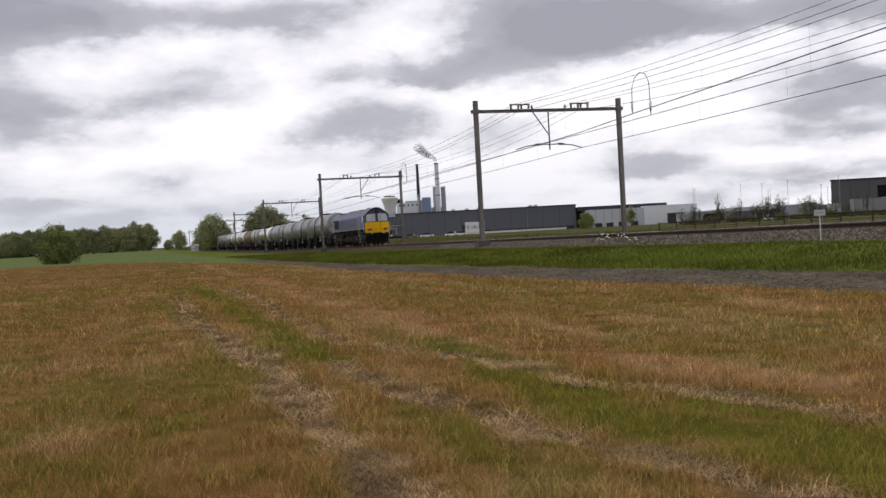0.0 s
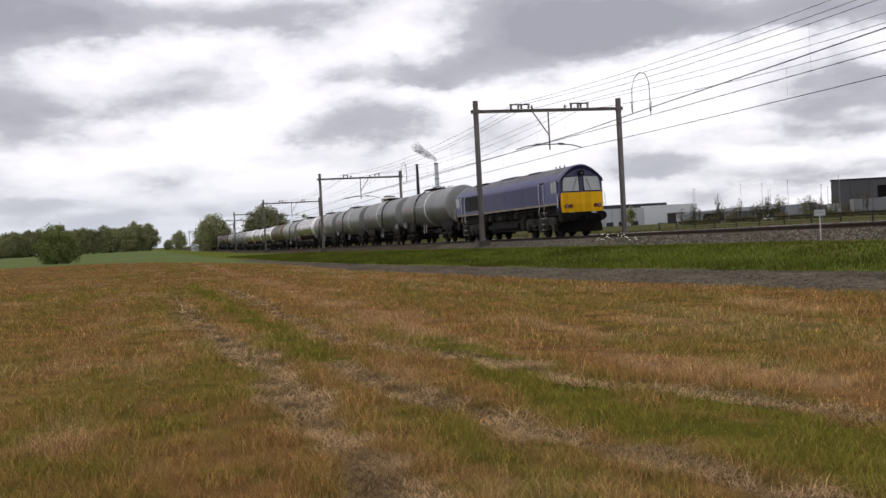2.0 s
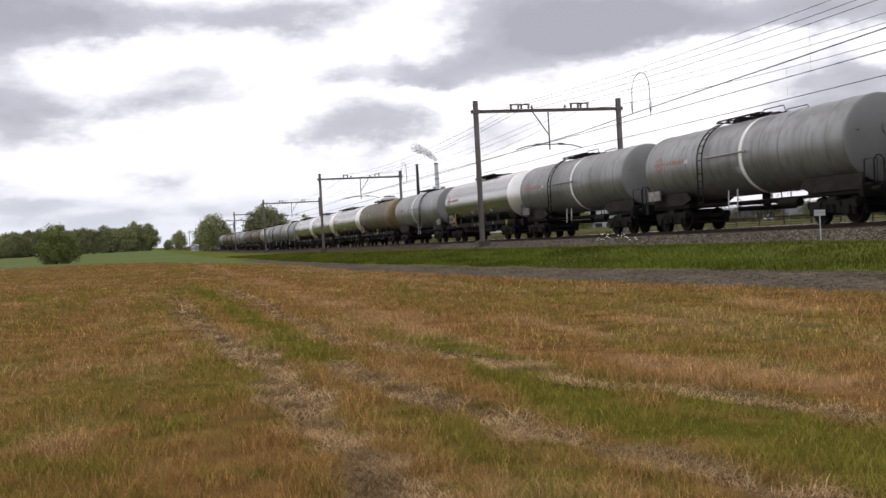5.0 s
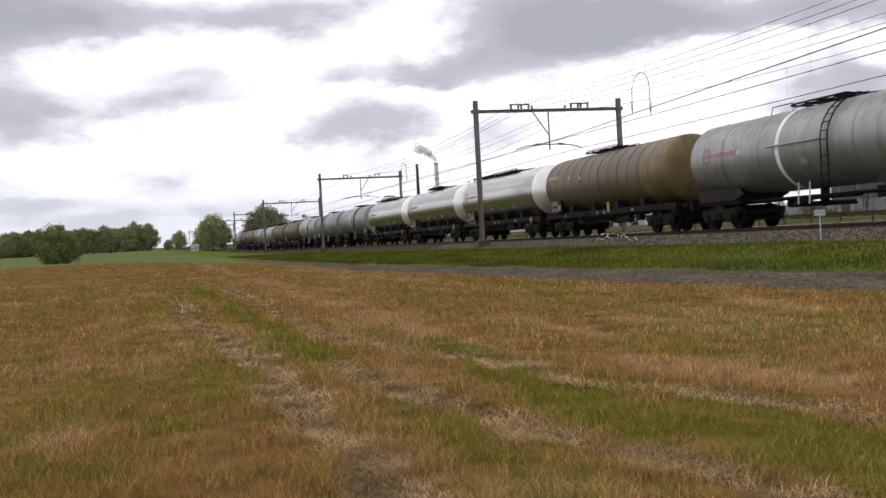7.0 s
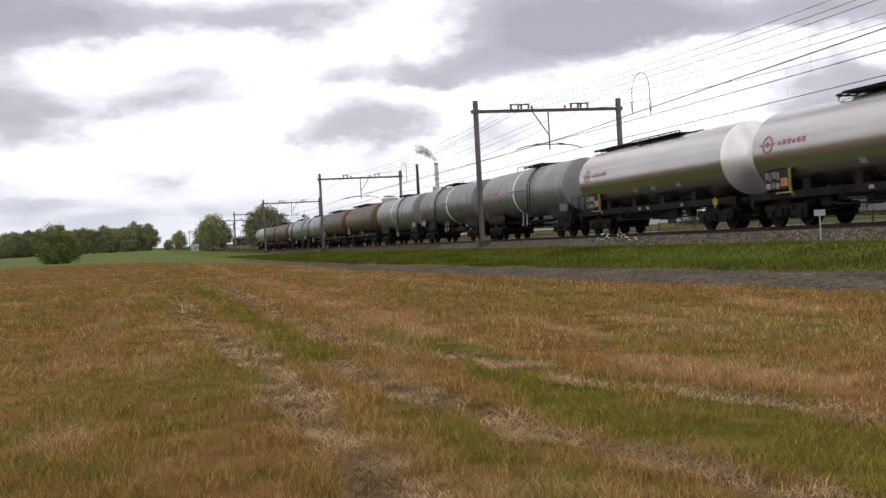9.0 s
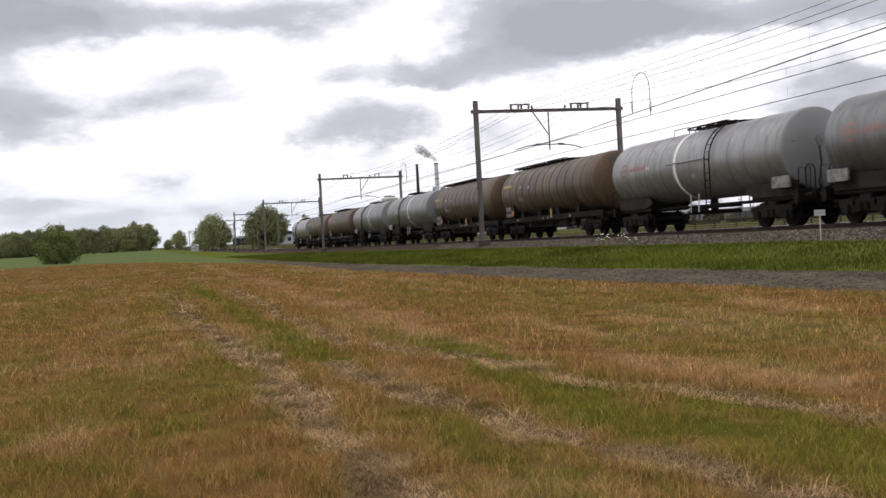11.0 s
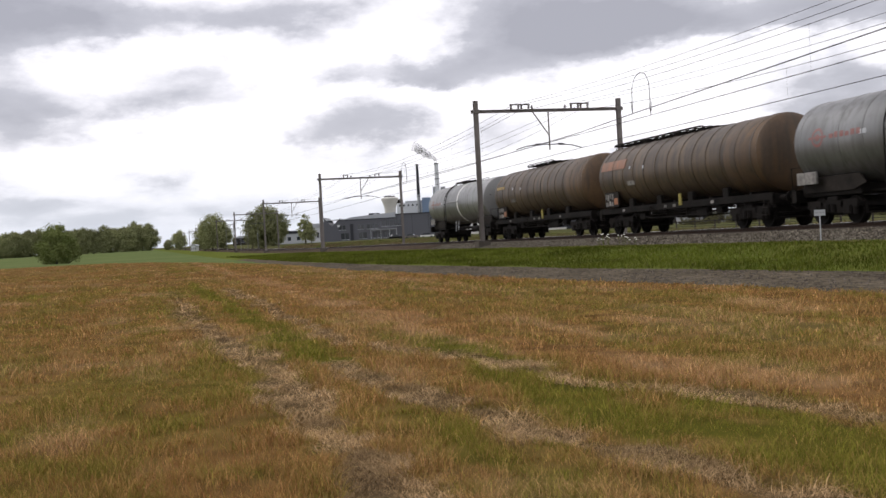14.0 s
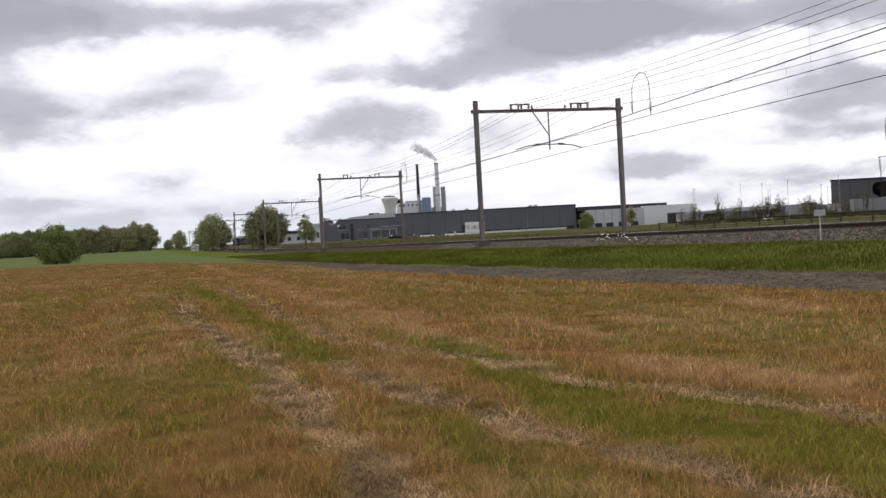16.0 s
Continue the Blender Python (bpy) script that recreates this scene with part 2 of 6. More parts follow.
M_SILVER = mat("polished_tank_cladding", (0.49, 0.475, 0.455), (0.38, 0.365, 0.345), 0.35, 0.25, 0.96, grain=0.04, vary=0.06, stretch=(0.25, 1, 1))
M_WHITECAP = mat("white_tank_end", (0.86, 0.85, 0.83), (0.76, 0.75, 0.73), 0.8, 0.33, 0.7, grain=0.05)
M_BROWN = mat("brown_weathered_tank", (0.112, 0.078, 0.046), (0.052, 0.037, 0.026), 0.5, 0.46, 0.3, grain=0.2, vary=0.16, streak=(0.034, 0.027, 0.021))
M_MUSTARD = mat("mustard_stained_sheet", (0.19, 0.135, 0.045), (0.11, 0.082, 0.042), 0.7, 0.5, 0.3, grain=0.15, streak=(0.075, 0.058, 0.034))
M_OLIVE = mat("olive_weathered_tank", (0.140, 0.112, 0.068), (0.092, 0.072, 0.045), 0.5, 0.45, 0.3, grain=0.14, vary=0.1, streak=(0.065, 0.05, 0.034))
M_RUST = mat("rust_stained_sheet", (0.128, 0.075, 0.034), (0.07, 0.045, 0.027), 0.7, 0.55, 0.2, grain=0.22, vary=0.15, streak=(0.05, 0.036, 0.025))
M_FADED = mat("faded_board", (0.30, 0.135, 0.075), (0.20, 0.11, 0.075), 1.8, 0.6, grain=0.25, streak=(0.16, 0.11, 0.08))
M_LIME = mat("grimy_yellow_paint", (0.26, 0.22, 0.03), (0.12, 0.10, 0.022), 4, 0.6, grain=0.35)
M_SCRUB = mat("scrub_leaf", (0.115, 0.115, 0.05), (0.085, 0.075, 0.04), 0.7, 0.85, grain=0.35, vary=0.3, spec=0.1)
M_CHARCOAL = mat("weathered_charcoal_cladding", (0.078, 0.074, 0.080), (0.062, 0.06, 0.065), 0.1, 0.55, grain=0.1)
M_DUSTY = mat("dusty_bogie_grey", (0.050, 0.046, 0.040), (0.014, 0.013, 0.012), 1.6, 0.85, grain=0.5, spec=0.08)
M_WHITE = mat("white_paint", (0.74, 0.74, 0.72), (0.6, 0.6, 0.58), 2, 0.5, grain=0.08)
M_LOGO = mat("faded_red_mark", (0.26, 0.10, 0.085), (0.22, 0.12, 0.11), 3, 0.5)
M_ORANGE = mat("orange_plate", (0.33, 0.115, 0.035), (0.20, 0.075, 0.028), 3, 0.55, grain=0.25)
M_MARK = mat("yellow_mark", (0.40, 0.29, 0.09), (0.26, 0.18, 0.06), 3, 0.55)
M_SHED = mat("dark_blue_grey_cladding", (0.088, 0.092, 0.108), (0.074, 0.078, 0.092), 0.05, 0.5, grain=0.06)
M_SHEDTOP = mat("charcoal_trim", (0.035, 0.037, 0.043), None, 1, 0.5, spec=0.12)
M_GRAVEL = mat("dark_gravel", (0.10, 0.088, 0.075), (0.07, 0.06, 0.052), 2.5, 0.9, spec=0.0, vary=0.6, island=True)
M_MID = mat("mid_grey_cladding", (0.25, 0.26, 0.27), (0.20, 0.21, 0.215), 0.3, 0.6, grain=0.1, vary=0.3)
M_HEAD = mat("unlit_headlight", (0.22, 0.15, 0.11), None, 3, 0.15)
M_SIDEGLASS = mat("cab_side_glass", (0.15, 0.16, 0.16), (0.19, 0.20, 0.20), 1, 0.12, spec=0.6)
M_NOTICE = mat("faded_notice", (0.20, 0.19, 0.175), (0.07, 0.066, 0.06), 5, 0.65, grain=0.5, vary=0.5)
M_FOOT = mat("stained_concrete", (0.12, 0.105, 0.09), (0.08, 0.07, 0.06), 2.0, 0.9, grain=0.2, spec=0.0)
M_CROPSOIL = mat("crop_floor", (0.2, 0.15, 0.06), None, 3, 0.95, bump=0.02, grain=0.35, attr="tint", spec=0.0)
M_PALE = mat("pale_cladding", (0.42, 0.44, 0.46), (0.36, 0.38, 0.40), 0.08, 0.55, grain=0.05)
M_WHITEWALL = mat("white_cladding", (0.62, 0.64, 0.66), (0.56, 0.58, 0.6), 0.08, 0.55, grain=0.04)
M_BLUEGREY = mat("steel_blue_cladding", (0.16, 0.23, 0.34), (0.13, 0.19, 0.29), 0.1, 0.5)
M_STACK = mat("dark_stack", (0.07, 0.07, 0.08), (0.1, 0.1, 0.1), 0.1, 0.6)
M_TYRE = mat("tyre_rubber", (0.02, 0.02, 0.02), None, 3, 0.8)
M_PETAL = mat("white_petals", (0.75, 0.75, 0.7), None, 3, 0.8)


# ---- mesh helpers ----
def box(bm, x0, x1, y0, y1, z0, z1, bevel=0.0):
    """A block between two corners."""
    b2 = bm if not bevel else bmesh.new()
    vs = bmesh.ops.create_cube(b2, size=1)["verts"]
    for v in vs:
        v.co = Vector(((x0 + x1) / 2 + v.co.x * (x1 - x0), (y0 + y1) / 2 + v.co.y * (y1 - y0), (z0 + z1) / 2 + v.co.z * (z1 - z0)))
    if bevel:
        bmesh.ops.bevel(b2, geom=b2.edges[:], offset=bevel, segments=2, affect="EDGES")
        absorb(bm, b2)


def absorb(bm, other):
    """Adds another bmesh to bm and frees it."""
    me = bpy.data.meshes.new("t")
    other.to_mesh(me)
    other.free()
    bm.from_mesh(me)
    bpy.data.meshes.remove(me)


def rod(bm, p0, p1, r, seg=8, r2=None):
    """A round bar from p0 to p1, tapering to r2."""
    p0, p1 = Vector(p0), Vector(p1)
    d = p1 - p0
    m = Matrix.Translation((p0 + p1) / 2) @ d.to_track_quat("Z", "Y").to_matrix().to_4x4()
    bmesh.ops.create_cone(bm, cap_ends=True, segments=seg, radius1=r, radius2=r if r2 is None else r2, depth=d.length, matrix=m)


def tube(bm, pts, r, seg=6):
    """A bar bent along points."""
    pts = [Vector(q) for q in pts]
    rings = []
    for i, q in enumerate(pts):
        d = (pts[min(i + 1, len(pts) - 1)] - pts[max(i - 1, 0)]).normalized()
        side = d.cross(Vector((0, 0, 1)) if abs(d.z) < 0.95 else Vector((1, 0, 0))).normalized()
        up = side.cross(d)
        rings.append([bm.verts.new(q + (side * math.cos(k * math.tau / seg) + up * math.sin(k * math.tau / seg)) * r) for k in range(seg)])
    for a, b in zip(rings, rings[1:]):
        for k in range(seg):
            bm.faces.new((a[k], a[(k + 1) % seg], b[(k + 1) % seg], b[k]))
    bm.faces.new(rings[0][::-1])
    bm.faces.new(rings[-1])


def lathe_x(bm, prof, seg=40, yc=0.0, zc=0.0, a0=0.0, a1=math.tau):
    """Turns (x, r) pairs about a lengthwise axis."""
    full = abs(a1 - a0 - math.tau) < 1e-6
    n = seg if full else seg + 1
    rings = []
    for x, r in prof:
        rings.append([bm.verts.new((x, yc + r * math.sin(a0 + (a1 - a0) * k / seg), zc + r * math.cos(a0 + (a1 - a0) * k / seg))) for k in range(n)])
    for a, b in zip(rings, rings[1:]):
        for k in range(seg):
            bm.faces.new((a[k], a[(k + 1) % n], b[(k + 1) % n], b[k]))


def part(name, bm, material, parent=None, label="", smooth=False, at=None):
    """Links a bmesh as one mesh object."""
    bmesh.ops.recalc_face_normals(bm, faces=bm.faces[:])
    me = bpy.data.meshes.new(name)
    bm.to_mesh(me)
    bm.free()
    me.materials.append(material)
    if smooth:
        me.polygons.foreach_set("use_smooth", [True] * len(me.polygons))
        me.set_sharp_from_angle(angle=radians(40))
    return place(name, me, parent, label, at)


def place(name, me, parent=None, label="", at=None):
    ob = new(name, me)
    ob.parent = parent
    if at is not None:
        ob.matrix_basis = at
    if label:
        tagged(ob, label)
    return ob


def thing(name, at, label, category, group="", kind=""):
    """An empty at a thing's base that carries its parts."""
    ob = new(name)
    ob.empty_display_size = 0.3
    ob.matrix_basis = at
    return tagged(ob, label, category, group, kind)


def one(name, bm, material, label, category, group="", kind="", smooth=False, at=None):
    return tagged(part(name, bm, material, None, "", smooth, at), label, category, group, kind)


def joined(name, verts, faces, material, parent=None, tint=None):
    """A large mesh from arrays of corners and equal-sided faces."""
    verts, faces = np.asarray(verts, np.float32), np.asarray(faces, np.int32)
    me = bpy.data.meshes.new(name)
    me.vertices.add(len(verts))
    me.vertices.foreach_set("co", verts.ravel())
    me.loops.add(faces.size)
    me.loops.foreach_set("vertex_index", faces.ravel())
    me.polygons.add(len(faces))
    me.polygons.foreach_set("loop_start", np.arange(len(faces), dtype=np.int32) * faces.shape[1])
    me.update(calc_edges=True)
    if tint is not None:
        layer = me.attributes.new("tint", "FLOAT_COLOR", "POINT")
        layer.data.foreach_set("color", np.c_[tint, np.ones(len(tint))].astype(np.float32).ravel())
    me.materials.append(material)
    return place(name, me, parent)


rng = np.random.default_rng(7)


def field_noise(x, y, scale, seed):
    """Smooth value noise, 0 to 1, in the plan."""
    x, y = np.asarray(x, float) / scale + 1000, np.asarray(y, float) / scale + 1000
    xi, yi = np.floor(x).astype(np.int64), np.floor(y).astype(np.int64)
    fx, fy = x - xi, y - yi
    fx, fy = fx * fx * (3 - 2 * fx), fy * fy * (3 - 2 * fy)

    def h(i, j):
        v = np.sin(i * 127.1 + j * 311.7 + seed * 74.7) * 43758.5453
        return v - np.floor(v)
    return (h(xi, yi) * (1 - fx) + h(xi + 1, yi) * fx) * (1 - fy) + (h(xi, yi + 1) * (1 - fx) + h(xi + 1, yi + 1) * fx) * fy


# ---- the plan ----
D = 23.187          # middle of the nearer track
D2 = D + 4.1        # middle of the farther track
SLOPE = 0.00704


def track_z(x):
    """Height of the rail tops: a gentle rise towards the right, level far off."""
    s = x + 195.0
    return 0.06 + SLOPE * (s + math.sqrt(s * s + 400.0)) / 2


def track_tilt(x):
    return math.degrees(math.atan((track_z(x + 4) - track_z(x - 4)) / 8))


EDGE_X = [-3000, -150, -80, -53, -33.5, -18.7, 0, 400]
EDGE_NEAR = [8.6, 8.6, 9.0, 9.9, 11.5, 13.7, 15.3, 15.6]
EDGE_FAR = [8.8, 9.2, 10.6, 12.3, 14.4, 16.5, 17.7, 18.0]


def edge_near(x):
    return float(np.interp(x, EDGE_X, EDGE_NEAR))


def edge_far(x):
    return float(np.interp(x, EDGE_X, EDGE_FAR))


def verge_foot(x):
    return float(np.interp(x, [-3000, -150, -60, -20, 400], [0.0, 0.02, 0.10, 0.22, 0.25]))


# ---- ground: one sheet with field, path, verge, track bed and yard ----
def make_ground():
    xs = [-3200, -2000, -1300, -900, -600, -450, -380, -320, -280, -250, -220, -200, -185, -170, -160] + list(range(-152, 41, 2)) + [60, 90, 130, 200, 300, 450, 700, 1200]
    bm = bmesh.new()
    cols = []
    for x in xs:
        tz, n, f, vf = track_z(x), edge_near(x), edge_far(x), verge_foot(x)
        wob = (field_noise(x, 3.0, 3.0, 5) - 0.5) * 0.35
        n, f = n + wob, f + wob * 0.6
        prof = [(-2500, 0), (-600, 0), (-200, 0), (-60, 0), (-18, 0), (-8, 0), (-2, 0), (3, 0), (7, 0), (n, 0), (n + (f - n) * 0.45, vf * 0.35), (f, vf), (f + (19.9 - f) * 0.35, vf + (tz - 0.45 - vf) * 0.30), (f + (19.9 - f) * 0.75, vf + (tz - 0.45 - vf) * 0.86), (19.9, tz - 0.45), (30.6, tz - 0.45), (33.0, max(0.3, tz - 0.95)), (48, max(0.3, 0.55 * tz)), (90, 0.45), (220, 0.4), (700, 0.3), (3000, 0.3)]
        cols.append([bm.verts.new((x, y, z)) for y, z in prof])
    for c0, c1, x in zip(cols, cols[1:], xs):
        for k in range(len(c0) - 1):
            fa = bm.faces.new((c0[k], c1[k], c1[k + 1], c0[k + 1]))
            if k <= 8:
                fa.material_index = 4 if x < -75 else 0
            elif k <= 10:
                fa.material_index = 2 if x > -110 else 3
            elif k <= 13:
                fa.material_index = 3
            else:
                fa.material_index = 5
    me = bpy.data.meshes.new("ground")
    bm.to_mesh(me)
    bm.free()
    for m in (M_SOIL, M_FARCROP, M_PATH, M_VERGE, M_MEADOW, M_YARD):
        me.materials.append(m)
    tagged(new("ground", me), "flat farmland with dry crop, gravel path and grassy railway bank", "ground", kind="structure")


make_ground()


def strip(bm, prof, x0, x1, step):
    """A long ribbon that follows the line: prof is (y, height over the rail tops)."""
    n = int(round((x1 - x0) / step))
    cols = []
    for i in range(n + 1):
        x = x0 + (x1 - x0) * i / n
        cols.append([bm.verts.new((x, y, track_z(x) + z)) for y, z in prof])
    for a, b in zip(cols, cols[1:]):
        for k in range(len(prof) - 1):
            bm.faces.new((a[k], b[k], b[k + 1], a[k + 1]))


bm = bmesh.new()
strip(bm, [(19.75, -0.50), (20.2, -0.40), (21.25, -0.19), (21.6, -0.17), (24.9, -0.17), (25.3, -0.22), (25.7, -0.17), (29.2, -0.17), (29.6, -0.22), (30.8, -0.55)], -900, 420, 4)
tagged(part("track_bed", bm, M_BALLAST, smooth=True), "grey-brown crushed stone ballast under two tracks", "ballast", kind="structure")
for yc in (D, D2):
    for side in (-0.752, 0.752):
        y = yc + side
        rail = thing("rail", Matrix(), "rusty steel rail with a " + ("polished" if yc == D2 else "worn dull") + " running surface", "rail", "rails")
        bm = bmesh.new()
        strip(bm, [(y - 0.07, -0.155), (y - 0.07, -0.135), (y - 0.012, -0.12), (y - 0.012, -0.04), (y - 0.036, -0.03), (y - 0.036, -0.004), (y + 0.036, -0.004), (y + 0.036, -0.03), (y + 0.012, -0.04), (y + 0.012, -0.12), (y + 0.07, -0.135), (y + 0.07, -0.155)], -900, 420, 6)
        part("web_and_foot", bm, M_RAIL, rail)
        bm = bmesh.new()
        strip(bm, [(y - 0.03, -0.004), (y - 0.026, 0.0), (y + 0.026, 0.0), (y + 0.03, -0.004)], -900, 420, 6)
        part("running_head", bm, M_RAILTOP if yc == D2 else M_RAILDULL, rail, "polished running surface" if yc == D2 else "worn running surface")


def sleepers():
    q = np.array([(-.13, -1.28, 0), (.13, -1.28, 0), (.13, 1.28, 0), (-.13, 1.28, 0), (-.13, -1.28, -.2), (.13, -1.28, -.2), (.13, 1.28, -.2), (-.13, 1.28, -.2)], float)
    f = np.array([(0, 1, 2, 3), (0, 4, 5, 1), (1, 5, 6, 2), (2, 6, 7, 3), (3, 7, 4, 0)])
    vs, fs = [], []
    for yc in (D, D2):
        for i in range(-250, 17):
            x = i * 0.6
            fs.append(f + 8 * len(vs))
            vs.append(q + (x, yc, track_z(x) - 0.145))
    ob = joined("sleepers", np.concatenate(vs), np.concatenate(fs), M_SLEEPER)
    tagged(ob, "row of weathered concrete sleepers in the ballast", "sleeper", kind="stuff")


sleepers()


def ballast_stones():
    n = 26000
    x = -14 - 62 * rng.random(n) ** 1.4
    y = 19.55 + 2.1 * rng.random(n)
    z = np.array([track_z(v) for v in x]) + np.interp(y, [19.5, 20.2, 21.25, 21.6], [-0.53, -0.40, -0.19, -0.17]) + 0.005
    r = 0.022 + 0.03 * rng.random(n)
    base = np.array([(1, 0, -.2), (-.4, .9, -.2), (-.5, -.8, -.3), (.2, .1, .9), (.6, .5, .5), (-.6, .1, .4)])
    tri = np.array([(0, 4, 2), (4, 3, 2), (0, 1, 4), (1, 5, 4), (4, 5, 3), (5, 1, 2), (5, 2, 3), (0, 2, 1)])
    a = rng.random(n) * math.tau
    v = np.repeat(base[None], n, 0) * (0.6 + 0.8 * rng.random((n, 6, 1))) * r[:, None, None]
    rot = np.stack([v[..., 0] * np.cos(a)[:, None] - v[..., 1] * np.sin(a)[:, None], v[..., 0] * np.sin(a)[:, None] + v[..., 1] * np.cos(a)[:, None], v[..., 2]], -1)
    rot += np.stack([x, y, z], -1)[:, None]
    f = tri[None] + 6 * np.arange(n)[:, None, None]
    tagged(joined("ballast_stones", rot.reshape(-1, 3), f.reshape(-1, 3), M_STONE), "loose crushed stones on the shoulder of the ballast", "stones", kind="stuff")


ballast_stones()


# ---- vegetation of the field and the bank ----
def blades(name, x, y, z, h, w, tint, lean, material, label, category):
    """Many narrow bent leaves: five corners and three triangles each."""
    n = len(x)
    a, b = rng.random(n) * math.tau, rng.random(n) * math.tau
    ca, sa = np.cos(a) * w / 2, np.sin(a) * w / 2
    lx, ly = np.cos(b) * h * lean, np.sin(b) * h * lean
    v = np.empty((n, 5, 3))
    v[:, 0] = np.stack([x - ca, y - sa, z - 0.02], -1)
    v[:, 1] = np.stack([x + ca, y + sa, z - 0.02], -1)
    v[:, 2] = np.stack([x - ca * 0.8 + lx * 0.35, y - sa * 0.8 + ly * 0.35, z + h * 0.6], -1)
    v[:, 3] = np.stack([x + ca * 0.8 + lx * 0.35, y + sa * 0.8 + ly * 0.35, z + h * 0.6], -1)
    v[:, 4] = np.stack([x + lx, y + ly, z + h], -1)
    f = np.array([(0, 1, 3), (0, 3, 2), (2, 3, 4)])[None] + 5 * np.arange(n)[:, None, None]
    ob = joined(name, v.reshape(-1, 3), f.reshape(-1, 3), material, tint=np.repeat(tint, 5, 0))
    return tagged(ob, label, category, kind="stuff")


def row_band(x, y, yc, half):
    """1 in the middle of a wheel row that runs along the field, 0 outside it, with ragged edges."""
    off = y - yc + (field_noise(x, y, 0.35, 11) - 0.5) * 0.45 + (field_noise(x, y, 2.5, 12) - 0.5) * 0.35
    return np.clip(1.5 - np.abs(off) / half, 0, 1) * (0.5 + 0.5 * np.clip(field_noise(x, y, 0.6, 13) * 2.2 - 0.35, 0, 1))


def crop_rows(x, y):
    """How bare the field is: wheel rows with trampled straw."""
    bare = 0.95 * row_band(x, y, np.interp(x, [-26, -17.4, -13, -9.5, -6.6], [0.92, 1.24, 1.34, 1.40, 1.37]), 0.26) * np.clip((x + 45) / 28, 0.1, 1)
    bare = np.maximum(bare, 0.85 * row_band(x, y, np.interp(x, [-26, -18.2, -16.1, -14.3, -13.4, -12.0], [2.92, 2.77, 2.96, 3.47, 3.77, 3.95]), 0.20) * (x > -40) * (x < -11.5))
    bare = np.maximum(bare, 0.95 * row_band(x, y, np.interp(x, [-12.7, -11.2, -9.8, -9.0, -8.1, -7.3, -6.5, -5.4], [2.16, 2.27, 2.51, 2.74, 2.76, 2.90, 3.15, 3.48]), 0.25) * (x > -14))
    bare = np.maximum(bare, 0.9 * row_band(x, y, np.interp(x, [-13.4, -11.2, -10.5, -9.65, -9.2, -8.6, -7.7, -6.9], [3.77, 4.05, 4.16, 4.42, 4.78, 5.0, 5.28, 5.34]), 0.23) * (x > -14))
    return bare


def crop_green(x, y):
    """How green the crop is, in patches drawn out along the rows."""
    g = 0.36 * field_noise(x * 0.24, y, 1.0, 21) + 0.26 * field_noise(x * 0.3, y, 4.0, 22) + 0.38 * field_noise(x * 0.55, y, 0.32, 23)
    g = 0.15 + np.clip((g - 0.475) / 0.32, 0, 0.55)
    g = g * np.interp(y, [-1, 1.2, 4.9, 5.6], [0.75, 1.0, 1.0, 0.80])
    g = g + 0.9 * row_band(x, y, np.interp(x, [-42, -18, -13, -10.3, -7.3], [1.9, 2.22, 2.2, 2.3, 2.25]), 0.24) * np.clip((x + 55) / 10, 0, 1) * np.clip((-10.5 - x) / 2.5, 0.25, 1)
    g = g + 0.9 * row_band(x, y, np.interp(x, [-17.1, -14.4, -11.8, -9.95, -8.2, -7.0, -5.8], [3.9, 4.24, 4.0, 3.71, 3.62, 4.1, 4.2]), 0.42) * np.clip((x + 18) / 3, 0, 1)
    g = g + 0.7 * row_band(x, y, 4.75 + 0.0 * x, 0.4) * np.clip((x + 9.2) / 1.0, 0, 1)
    g = g + 0.45 * row_band(x, y, np.interp(x, [-9.8, -8.5, -7.5, -6.2], [1.87, 2.09, 2.19, 2.33]), 0.28) * np.clip((x + 10.5) / 1.5, 0, 1)
    g = g + 0.5 * row_band(x, y, -4.1 + 0.0 * x, 1.2) * np.clip(1 - np.abs(x + 43) / 5, 0, 1)
    g = g + 0.4 * row_band(x, y, np.interp(x, [-10, -9.5, -8.5], [0.9, 0.45, -0.55]), 0.5) * np.clip((x + 11) / 1.5, 0, 1)
    g = g + 0.15 * row_band(x, y, -1.6 + 0.0 * x, 0.7) * np.clip((x + 14) / 4, 0, 1)
    g = g - 0.6 * row_band(x, y, np.interp(x, [-14, -12.2, -9.8, -8.5], [4.6, 4.95, 5.75, 6.2]), 0.5)
    return np.clip(g, 0, 0.95)


def crop_limit(y):
    """How far off the crop ends, for a line across the field."""
    return np.interp(y, [-60, -18, -4, 0.9, 5.4, 9.0, 16], [-156, -148, -140, -126, -103, -80, -80])


def crop_tint(x, y, k, spread):
    """Colour of the dying crop: tan, straw and green in drawn-out patches."""
    n = len(x)
    g = np.clip(crop_green(x, y) + spread * rng.normal(size=n), 0, 1)[:, None]
    dry = np.array((0.66, 0.415, 0.185)) * (1 - k) + np.array((0.24, 0.135, 0.052)) * k
    pale = np.clip(field_noise(x * 0.35, y, 0.7, 41) * 4 - 2.4 + 1.6 * row_band(x, y, np.interp(x, [-14, -12.2, -9.8, -8.5], [4.6, 4.95, 5.75, 6.2]), 0.45) + 1.3 * row_band(x, y, 8.7 + 0 * x, 0.9), 0, 1)[:, None]
    dry = dry * (1 - 0.5 * pale) + np.array((0.72, 0.50, 0.29)) * 0.5 * pale
    rust = np.clip(field_noise(x * 0.5, y, 2.6, 42) * 3 - 1.4, 0, 1)[:, None]
    dry = dry * (1 - 0.4 * rust) + np.array((0.40, 0.20, 0.088)) * 0.4 * rust
    green = np.array((0.285, 0.285, 0.050)) * (1 - k) + np.array((0.165, 0.18, 0.032)) * k
    return (dry * (1 - g) + green * g) * np.array((0.92, 0.852, 0.80))


